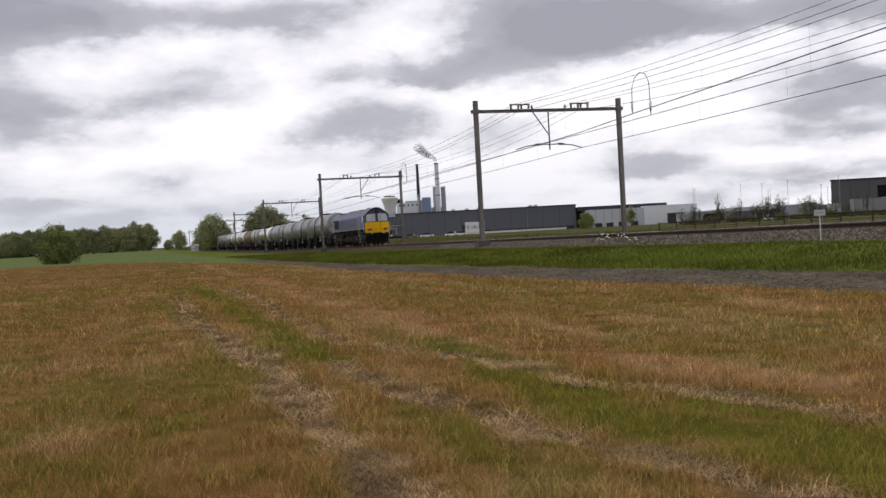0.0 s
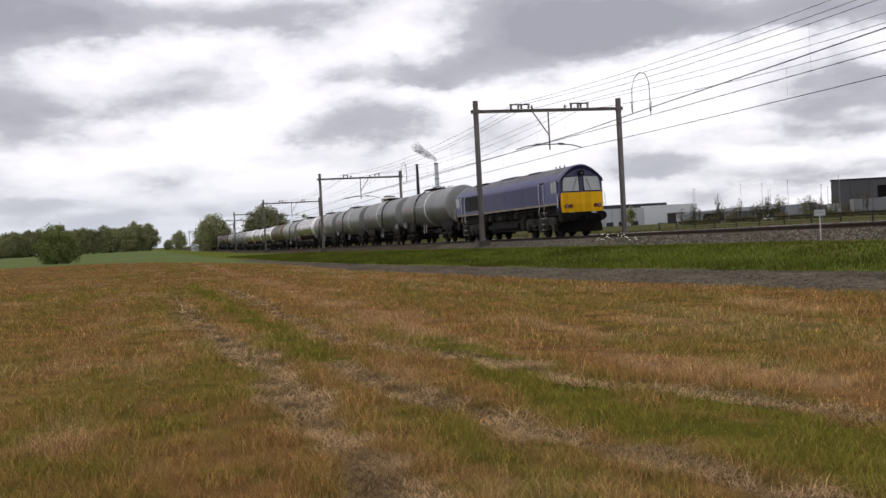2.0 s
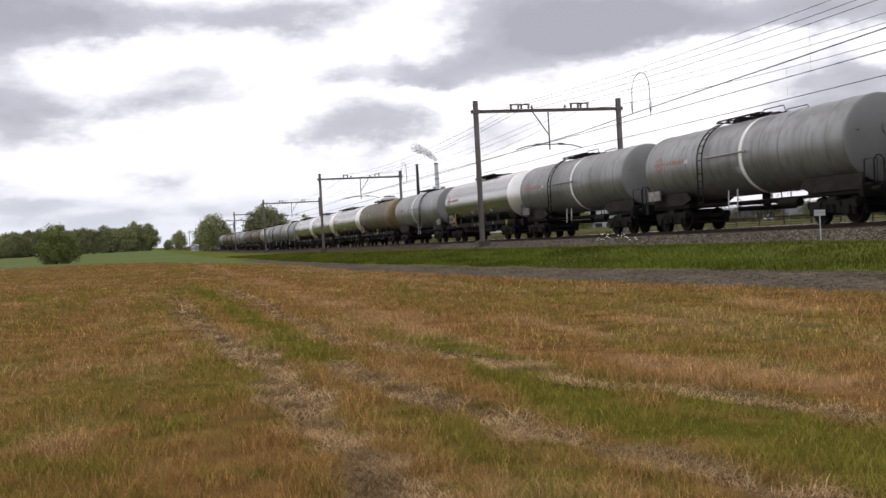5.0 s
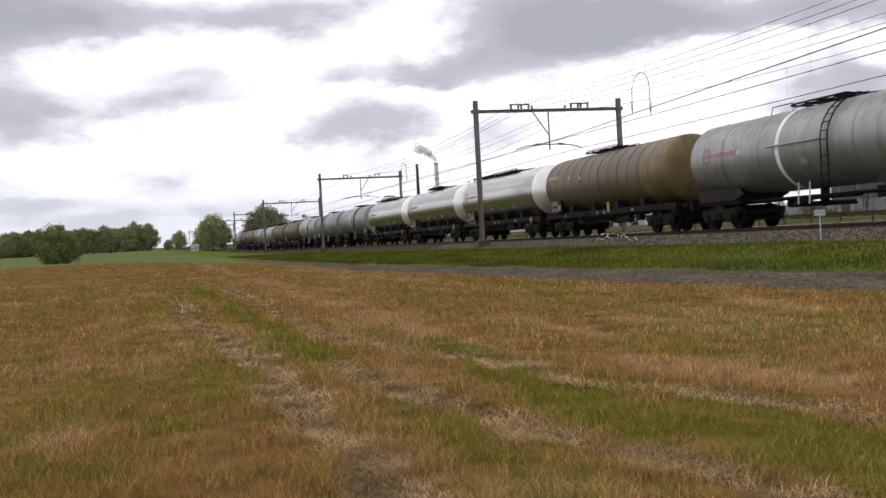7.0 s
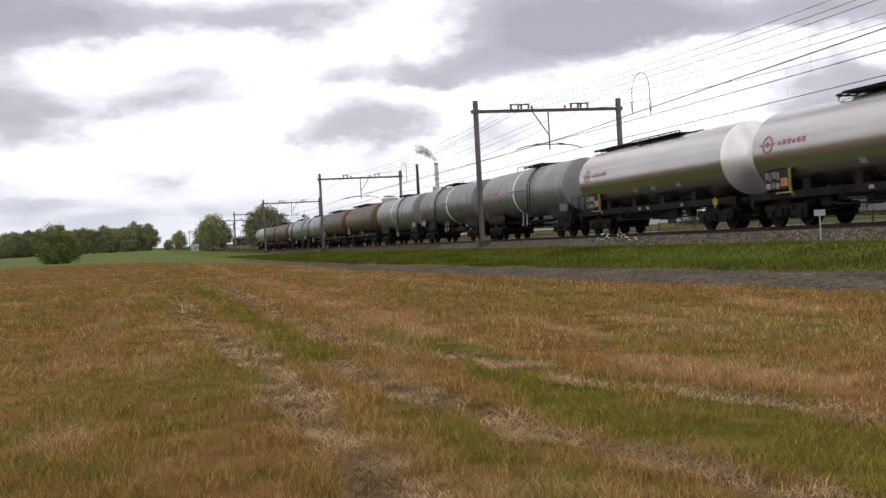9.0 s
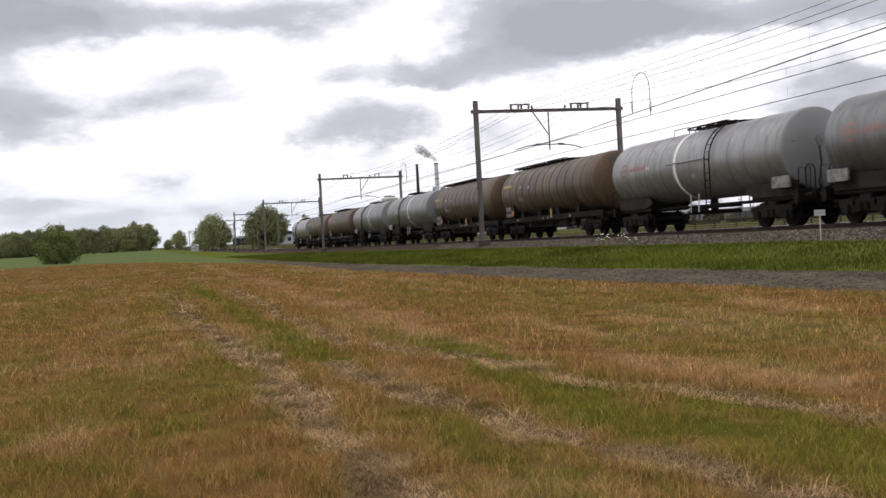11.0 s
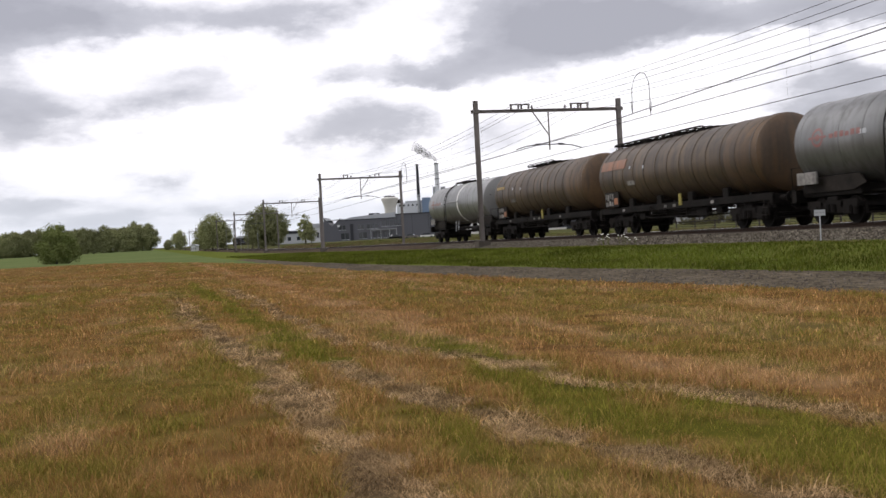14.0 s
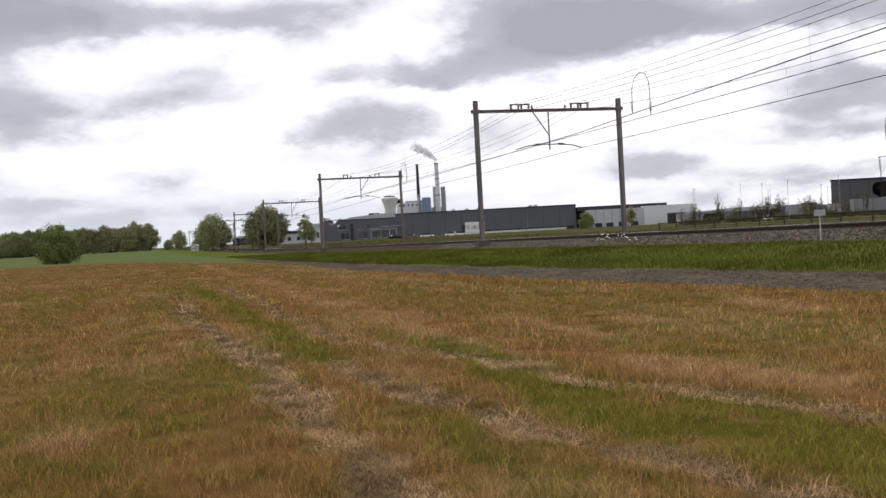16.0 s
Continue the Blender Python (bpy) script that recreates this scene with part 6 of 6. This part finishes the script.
def dark_warehouse():
    b = thing("warehouse", site(0, 400, 0.2), "long dark blue-grey clad warehouse with a flat roof", "warehouse")
    bm = bmesh.new()
    box(bm, -17, 50, 0, 60, 0, 9.0)
    part("main_hall", bm, M_SHED, b)
    bm = bmesh.new()
    panel_lines(bm, -17, 50, 0.2, 8.6, 5.6)
    part("cladding_joint", bm, M_SHEDTOP, b)
    bm = bmesh.new()
    box(bm, -17.2, 50.2, -0.2, 60.2, 8.85, 9.25)
    part("roof_edge", bm, M_SHEDTOP, b)
    bm = bmesh.new()
    box(bm, -38, -17, -0.6, 40, 0, 7.8)
    part("office_wing", bm, M_SHED, b)
    bm = bmesh.new()
    box(bm, -38.2, -16.9, -0.8, 40, 7.7, 8.0)
    part("roof_edge", bm, M_SHEDTOP, b)
    bm = bmesh.new()
    vs = [bm.verts.new(c) for c in ((-37, 3, 8.0), (-17.2, 3, 8.0), (-17.2, 3, 10.0), (-34, 3, 8.9), (-37, 30, 8.0), (-17.2, 30, 8.0), (-17.2, 30, 10.0), (-34, 30, 8.9))]
    for f in ((0, 1, 2, 3), (4, 5, 6, 7), (3, 2, 6, 7), (0, 3, 7, 4), (1, 2, 6, 5)):
        bm.faces.new([vs[k] for k in f])
    part("pale_roof_slope", bm, M_PALE, b, "pale sloping roof sheets")
    for x0, x1, top in ((-44.2, -41.0, 9.2), (-41.0, -37.6, 8.6)):
        bm = bmesh.new()
        fr = [(x0, 0), (x1, 0), (x1, top - 3.2), (x0 + 0.6, top)] if x0 < -42 else [(x0, 0), (x1, 0), (x1, top), (x0, top - 3.0)]
        a = [bm.verts.new((x, -0.4, z)) for x, z in fr]
        c = [bm.verts.new((x, 22, z)) for x, z in fr]
        bm.faces.new(a)
        bm.faces.new(c)
        for k in range(4):
            bm.faces.new((a[k], c[k], c[(k + 1) % 4], a[(k + 1) % 4]))
        part("gabled_bay", bm, M_SHED, b)
    for x in (-37.6, -36.2, -30.6, -29.4, -27.2, -25.7, -24.2):
        window_on(b, x, 4.3, 1.0, 1.6, -0.62)
    for k in range(5):
        window_on(b, -21.6 + k * 1.5, 4.9, 1.25, 2.1, -0.66)
    for x in (-36.8, -35.2, -30.2, -28.6, -24.9, -23.0, -21.1, -19.2):
        window_on(b, x, 0.7, 1.3, 2.3, -0.62)
    bm = bmesh.new()
    box(bm, -33.9, -32.8, -0.9, -0.5, 0.2, 6.4)
    part("entrance_recess", bm, M_SHEDTOP, b)
    bm = bmesh.new()
    box(bm, -26.4, -16.6, -1.6, -0.6, 3.55, 3.95)
    part("canopy", bm, M_MID, b)
    for x in (-26.3, -22.6, -19.4, -16.8):
        bm = bmesh.new()
        box(bm, x - 0.11, x + 0.11, -1.6, -1.4, -0.1, 3.6)
        part("canopy_column", bm, M_PALE, b)
    bm = bmesh.new()
    box(bm, -38.7, -37.7, -0.72, -0.6, 5.4, 6.2)
    part("wall_notice", bm, M_WHITEWALL, b)
    bm = bmesh.new()
    box(bm, -27.4, -23.4, 8, 11, 8.6, 10.1, 0.1)
    part("roof_plant", bm, M_SHEDTOP, b)
    for x0, x1 in ((-44.4, -41.2), (-40.8, -36.0)):
        bm = bmesh.new()
        box(bm, x0 + 0.8, x1 - 0.4, 1.0, 21, 8.0, 8.35)
        part("white_roof_sheet", bm, M_WHITEWALL, b, "white roof sheets behind the gables")
    for k in range(10):
        bm = bmesh.new()
        x = 12 + k * 3.8
        box(bm, x, x + 3.0, -0.08, 0.05, 0.1, 1.5)
        part("loading_door", bm, M_SHEDTOP, b)
    for x in (-25.5, 4, 9, 13.5, 33, 35):
        bm = bmesh.new()
        box(bm, x, x + 1.4, 6, 8, 9.0, 9.9)
        part("roof_unit", bm, M_PALE, b)
    bm = bmesh.new()
    box(bm, 2, 46, -1.5, -0.5, 0.0, 0.9)
    tagged(part("kerb_wall", bm, M_CONC, b), "low pale wall")


dark_warehouse()


def pale_warehouse():
    b = thing("warehouse", site(0, 390, 0.2), "pale grey and white clad warehouse with dark roof edge", "warehouse")
    bm = bmesh.new()
    box(bm, 53, 73.4, 0, 45, 0, 6.6)
    part("grey_hall", bm, M_PALE, b)
    bm = bmesh.new()
    box(bm, 73.4, 91, -0.5, 40, 0, 7.0)
    part("white_hall", bm, M_WHITEWALL, b, "white clad hall")
    bm = bmesh.new()
    box(bm, 50.5, 83, 6, 48, 6.5, 8.0)
    part("dark_attic", bm, M_SHEDTOP, b, "dark upper storey")
    bm = bmesh.new()
    panel_lines(bm, 53, 73.4, 0.2, 6.5, 2.9)
    part("cladding_joint", bm, M_BROWNGREY, b)
    for x in (55.5, 59.5, 64.0, 68.5):
        bm = bmesh.new()
        box(bm, x, x + 2.6, -0.1, 0.1, 0.1, 1.7)
        part("loading_door", bm, M_SHEDTOP, b)
    bm = bmesh.new()
    box(bm, 80.5, 91, -18, -6, 0, 3.6)
    part("low_annex", bm, M_BROWNGREY, b)
    bm = bmesh.new()
    box(bm, 80.3, 91.2, -18.2, -5.8, 3.6, 3.9)
    part("annex_roof", bm, M_SHEDTOP, b)
    for k in range(4):
        window_on(b, 82.2 + k * 2.3, 1.3, 1.4, 1.2, -18.02)


pale_warehouse()


def dark_building():
    b = thing("warehouse", site(0, 262, 0.2), "large charcoal clad building behind the yard", "warehouse")
    bm = bmesh.new()
    box(bm, 95.0, 160, 0, 40, 0, 8.85)
    for v in bm.verts:
        v.co.x += 0.40 * v.co.y
    part("hall", bm, M_CHARCOAL, b)
    bm = bmesh.new()
    box(bm, 94.8, 160.2, -0.2, 40.2, 8.75, 9.1)
    for v in bm.verts:
        v.co.x += 0.40 * v.co.y
    part("roof_edge", bm, M_SHEDTOP, b)
    bm = bmesh.new()
    panel_lines(bm, 95, 160, 0.2, 8.7, 4.5)
    part("cladding_joint", bm, M_SHEDTOP, b)
    bm = bmesh.new()
    box(bm, 106.3, 108.9, -0.1, 0.1, 4.3, 7.2)
    part("dark_opening", bm, M_BLACK, b)


dark_building()


def chimney(u, w, top, r0, r1, material, label, sooty=0.0):
    c = thing("chimney", site(u, w, 0.2), label, "chimney")
    bm = bmesh.new()
    rod(bm, (0, 0, 0), (0, 0, top), r0, 20, r1)
    part("shaft", bm, material, c, smooth=True)
    if sooty:
        bm = bmesh.new()
        rod(bm, (0, 0, top * (1 - sooty)), (0, 0, top + 0.1), r0 + (r1 - r0) * (1 - sooty) + 0.06, 20, r1 + 0.06)
        part("sooty_top", bm, M_SHEDTOP, c, "soot-black upper shaft", smooth=True)
    bm = bmesh.new()
    rod(bm, (0, 0, top - 0.3), (0, 0, top + 0.3), r1 + 0.25, 20)
    for z in (0.55, 0.78):
        rod(bm, (0, 0, top * z), (0, 0, top * z + 0.5), r0 + (r1 - r0) * z + 0.3, 20)
    part("band", bm, M_STACK, c)


chimney(-14.0, 700, 46.2, 1.3, 0.75, M_MID, "tall thin grey factory chimney with soot-black top", 0.42)
chimney(-1.5, 700, 46.2, 1.9, 1.25, M_WHITEWALL, "tall pale concrete factory chimney giving off steam")


def works():
    b = thing("factory", site(0, 700, 0.2), "pale factory buildings with silos beside the chimneys", "factory")
    for x0, x1, y0, z1, m, n in ((-28.5, -12.2, 0, 21.8, M_WHITEWALL, "white_hall"), (-11.6, -6.2, -20, 24.0, M_BLUEGREY, "blue_tower"), (-4.6, -2.4, 2, 31.5, M_PALE, "silo_block"), (0.6, 3.6, 2, 31.2, M_MID, "silo_block"), (-6.2, 3.6, 4, 18.0, M_PALE, "low_block"), (-28.5, -25.0, 4, 24.5, M_BROWNGREY, "lift_tower"), (-23, -12, 1, 23.0, M_PALE, "roof_block")):
        bm = bmesh.new()
        box(bm, x0, x1, y0, y0 + 18, 0, z1)
        part(n, bm, m, b)
    bm = bmesh.new()
    for k in range(5):
        box(bm, -27 + k * 2.8, -26 + k * 2.8, -0.1, 0.1, 19.6, 20.8)
    part("window_strip", bm, M_DKGLASS, b)
    for k in range(4):
        bm = bmesh.new()
        box(bm, -28.3, -25.2, 3.8, 3.95, 6 + k * 4.5, 7.5 + k * 4.5)
        part("louvre", bm, M_BLACK, b)
    t = thing("cooling_tower", site(-30.5, 650, 0.2), "pale flared concrete tower", "tower")
    bm = bmesh.new()
    lathe_x(bm, [(0, 3.3), (14, 3.3), (18, 3.5), (21, 4.4), (23.2, 5.2), (23.6, 5.2), (24.3, 3.6), (24.4, 0.01)], 28)
    bmesh.ops.rotate(bm, verts=bm.verts[:], matrix=Matrix.Rotation(-math.pi / 2, 3, "Y"))
    part("shell", bm, M_CONC, t, smooth=True)
    bm = bmesh.new()
    rod(bm, (0, 0, 24.2), (0, 0, 25.0), 3.2, 20)
    part("cap", bm, M_STACK, t)


works()


def smoke():
    m = bpy.data.materials.new("thin_steam")
    m.use_nodes = True
    nt = m.node_tree
    out = nt.nodes["Material Output"]
    pb = nt.nodes["Principled BSDF"]
    pb.inputs["Base Color"].default_value = (0.80, 0.80, 0.82, 1)
    pb.inputs["Roughness"].default_value = 1.0
    tr = nt.nodes.new("ShaderNodeBsdfTransparent")
    mix = nt.nodes.new("ShaderNodeMixShader")
    ns = nt.nodes.new("ShaderNodeTexNoise")
    ns.inputs["Scale"].default_value, ns.inputs["Detail"].default_value = 0.9, 5
    rg = nt.nodes.new("ShaderNodeMapRange")
    rg.inputs[1].default_value, rg.inputs[2].default_value, rg.inputs[4].default_value = 0.36, 0.72, 0.62
    co = nt.nodes.new("ShaderNodeTexCoord")
    nt.links.new(co.outputs["Object"], ns.inputs[0])
    nt.links.new(ns.outputs[0], rg.inputs[0])
    nt.links.new(rg.outputs[0], mix.inputs[0])
    nt.links.new(tr.outputs[0], mix.inputs[1])
    nt.links.new(pb.outputs[0], mix.inputs[2])
    nt.links.new(mix.outputs[0], out.inputs[0])
    s = thing("steam_plume", site(-1.5, 700, 46.6), "thin white steam drifting from the chimney top", "steam")
    r = np.random.default_rng(5)
    puffs = []
    for i in range(13):
        q = i / 12
        bm = bmesh.new()
        bmesh.ops.create_icosphere(bm, subdivisions=3, radius=0.9 + 2.0 * q)
        for v in bm.verts:
            v.co *= 1 + 0.5 * (noise.noise(v.co * 0.9 + Vector((i * 7, 0, 0))))
        at = Vector((-11.5 * q ** 1.4 + r.normal() * 0.35, r.normal() * 0.6, 10.5 * q ** 0.75 + r.normal() * 0.3))
        puffs.append((part("puff", bm, m, s, smooth=True, at=Matrix.Translation(at)), at, q))
    return puffs


puffs = smoke()


def to_let_sign():
    s = thing("letting_board", site(10.1, 330, 0.2), "large white letting board with grey capital letters", "sign")
    bm = bmesh.new()
    box(bm, -3.0, 3.0, -0.08, 0.08, 1.0, 4.1, 0.02)
    part("board", bm, M_WHITE, s)
    for x in (-2.6, 2.6):
        bm = bmesh.new()
        box(bm, x - 0.1, x + 0.1, 0.08, 0.2, 0, 4.0)
        part("post", bm, M_STEEL, s)
    cu = bpy.data.curves.new("lettering", "FONT")
    cu.body, cu.size, cu.align_x, cu.extrude = "TE HUUR", 1.62, "CENTER", 0.01
    cu.materials.append(M_SHEDTOP)
    t = new("lettering", cu)
    t.parent, t.matrix_basis = s, pose(0, -0.10, 2.0, 90, 0, 0)
    bm = bmesh.new()
    box(bm, -3.9, -3.0, 0.3, 0.6, 0, 3.3)
    part("dark_side_board", bm, M_SHEDTOP, s)


to_let_sign()


def lamp_mast(u, w, h, label="thin grey lamp mast in the yard"):
    s = thing("lamp_mast", site(u, w, 0.2), label, "lamp post", "lamp masts")
    bm = bmesh.new()
    rod(bm, (0, 0, -0.2), (0, 0, h), 0.05, 8, 0.03)
    part("pole", bm, M_MID, s)
    bm = bmesh.new()
    box(bm, -0.15, 0.15, -0.08, 0.08, h - 0.04, h + 0.06, 0.02)
    part("lamp_head", bm, M_PALE, s)


for u, w, h in ((64.5, 200, 7.6), (69.7, 250, 8.8), (61.2, 205, 7.4), (53.0, 150, 5.2), (56.3, 240, 8.0), (60.2, 255, 8.4), (92.5, 250, 9.6), (80.2, 262, 7.5), (71.5, 235, 6.6), (89, 240, 8.2), (108.0, 250, 10.2), (26.3, 330, 6.6), (84.8, 236, 7.0)):
    lamp_mast(u, w, h)
for u, w, h in ((-46.0, 255, 5.6), (-42.6, 250, 4.8), (-49.0, 262, 4.2), (-40.3, 245, 4.5), (-58.0, 290, 5.0), (-64.0, 320, 6.2), (-44.2, 258, 3.6)):
    lamp_mast(u, w, h, "thin grey lamp post beside the railway")


def trailer(u, w, L, h, m, turn=0.0, label="pale box trailer parked in the yard"):
    t = thing("parked_trailer", site(u, w, 0.25, turn), label, "trailer", "parked trailers")
    bm = bmesh.new()
    box(bm, -L / 2, L / 2, -1.25, 1.25, 1.0, h, 0.06)
    part("box_body", bm, m, t)
    bm = bmesh.new()
    box(bm, -L / 2 + 0.2, L / 2 - 0.2, -1.1, 1.1, 0.75, 1.0)
    part("chassis", bm, M_BLACK, t)
    for x in (-L / 2 + 1.5, -L / 2 + 2.8, L / 2 - 1.6):
        for y in (-1.05, 1.05):
            bm = bmesh.new()
            rod(bm, (x, y - 0.15, 0.5), (x, y + 0.15, 0.5), 0.5, 14)
            part("wheel", bm, M_TYRE, t)
    for k in range(1, int(L / 2.2)):
        bm = bmesh.new()
        x = -L / 2 + k * 2.2
        box(bm, x - 0.04, x + 0.04, -1.28, -1.25, 1.05, h - 0.05)
        part("side_post", bm, M_BROWNGREY, t)


random.seed(12)
for u, w, L, h, m, what in ((97.5, 246, 7.5, 3.7, M_MID, "grey"), (105.5, 247, 8, 3.8, M_PALE, "pale"), (114, 247, 8, 3.7, M_MID, "grey"), (92.0, 252, 2.6, 3.0, M_PALE, "pale"), (88.0, 258, 3.4, 3.6, M_MID, "grey"), (83.4, 252, 5, 2.9, M_MID, "grey"), (77.6, 255, 4.2, 2.5, M_BROWNGREY, "brown-grey"), (70.2, 250, 4.5, 2.4, M_SHED, "dark blue"), (80.0, 262, 2.8, 3.7, M_PALE, "pale"), (64.5, 255, 4, 2.2, M_BROWNGREY, "brown-grey"), (86.0, 266, 3.2, 3.2, M_BLUEGREY, "blue"), (74.0, 264, 3.2, 3.4, M_PALE, "pale"), (60.5, 262, 3.0, 2.6, M_MID, "grey")):
    trailer(u, w, L, h + 0.2, m, random.uniform(-6, 6), what + " box trailer parked in the yard")


def parked_car(u, w, m, turn, label):
    c = thing("parked_car", site(u, w, 0.25, turn), label, "car", "parked cars")
    bm = bmesh.new()
    box(bm, -2.1, 2.1, -0.85, 0.85, 0.3, 0.88, 0.12)
    part("body", bm, m, c)
    bm = bmesh.new()
    vs = [(-1.5, 0.86), (1.1, 0.86), (0.6, 1.42), (-1.1, 1.42)]
    a = [bm.verts.new((x, -0.75, z)) for x, z in vs]
    b = [bm.verts.new((x, 0.75, z)) for x, z in vs]
    bm.faces.new(a)
    bm.faces.new(b)
    for k in range(4):
        bm.faces.new((a[k], b[k], b[(k + 1) % 4], a[(k + 1) % 4]))
    part("cabin", bm, M_DKGLASS, c)
    for x in (-1.3, 1.3):
        for y in (-0.8, 0.8):
            bm = bmesh.new()
            rod(bm, (x, y - 0.1, 0.32), (x, y + 0.1, 0.32), 0.32, 14)
            part("wheel", bm, M_TYRE, c)


for u, w, m, l in ((-4.6, 330, M_WHITE, "white car parked before the warehouse"), (-9.5, 332, M_STEEL, "grey car parked before the warehouse"), (5.2, 318, M_WHITE, "white car parked before the warehouse"), (3.0, 316, M_WHITE, "white car parked before the warehouse"), (-14.5, 335, M_BLACK, "black car parked before the warehouse"), (66.5, 215, M_WHITE, "white car parked in the yard"), (80, 222, M_BLACK, "dark car parked in the yard")):
    parked_car(u, w, m, random.uniform(-15, 15), l)


def low_shed(u, w, x, y, h, m, roof, label):
    b = thing("shed", site(u, w, 0.1), label, "shed")
    bm = bmesh.new()
    box(bm, -x / 2, x / 2, 0, y, 0, h)
    part("wall", bm, m, b)
    bm = bmesh.new()
    vs = [(-x / 2 - 0.3, h), (x / 2 + 0.3, h), (0.2 * x, h * 1.28), (-0.2 * x, h * 1.28)]
    a = [bm.verts.new((p, -0.3, q)) for p, q in vs]
    c = [bm.verts.new((p, y + 0.3, q)) for p, q in vs]
    bm.faces.new(a)
    bm.faces.new(c)
    for k in range(4):
        bm.faces.new((a[k], c[k], c[(k + 1) % 4], a[(k + 1) % 4]))
    part("roof", bm, roof, b)
    for k in range(3):
        window_on(b, -x / 3 + k * x / 3, h * 0.35, x * 0.12, h * 0.35, -0.02)


low_shed(-61, 430, 11, 8, 4.2, M_PALE, M_SHEDTOP, "low pale shed beyond the railway")
low_shed(-49, 425, 9, 8, 6.0, M_WHITEWALL, M_PALE, "small white shed beyond the railway")
low_shed(-70.5, 305, 1.5, 3, 1.5, M_WHITEWALL, M_PALE, "small white trackside hut")
low_shed(92, 305, 46, 12, 3.2, M_MID, M_PALE, "long low grey shed behind the yard")
low_shed(-133, 720, 14, 9, 5.0, M_BROWNGREY, M_PALE, "distant farm building with a pale roof")
low_shed(-295, 660, 2.4, 5, 5.5, M_WHITEWALL, M_PALE, "small white building between the trees")


def trackside_fence():
    y = 50.0
    f = thing("fence", Matrix(), "dark low post-and-rail fence along the yard", "fence")
    xs = [-18 - 3.65 * k for k in range(23)]
    for x in xs:
        z = max(0.3, 0.55 * track_z(x)) - 0.05
        bm = bmesh.new()
        box(bm, x - 0.055, x + 0.055, y - 0.055, y + 0.055, z - 0.2, z + 1.10, 0.012)
        part("post", bm, M_BARK, f)
    for h in (1.0, 0.55):
        bm = bmesh.new()
        tube(bm, [(x, y - 0.1, max(0.3, 0.55 * track_z(x)) - 0.05 + h) for x in xs], 0.045 if h > 0.9 else 0.02, 6)
        part("rail", bm, M_BROWNGREY, f)


trackside_fence()


# ---- what moves ----
def front_x(t):
    """Where the locomotive's nose is: it rolls by at about 96 km/h."""
    return -38.368 + 26.664 * (t - 2.6) + 0.0082 * ((t - 1.5) ** 2 - 1.21)


def motions():
    for ob, s, turn in consist:
        rows = []
        for k in range(17):
            mid = front_x(k) - s - (10 if s == 0 else 0)
            x = front_x(k) - s
            tilt = track_tilt(mid)
            rows.append((k, pose(x, D, track_z(x), 0, -tilt if turn == 0 else tilt, turn)))
        walk(ob, rows)
    for ob, at, q in puffs:
        rows = []
        for k in range(0, 17, 2):
            sway = math.sin(k * 0.55 - q * 4.0)
            rows.append((k, pose(at.x + 1.1 * q * sway, at.y, at.z + 0.5 * q * math.cos(k * 0.5 + q * 5), 0, 14 * sway * q, 8 * k * q)))
        walk(ob, rows)


motions()
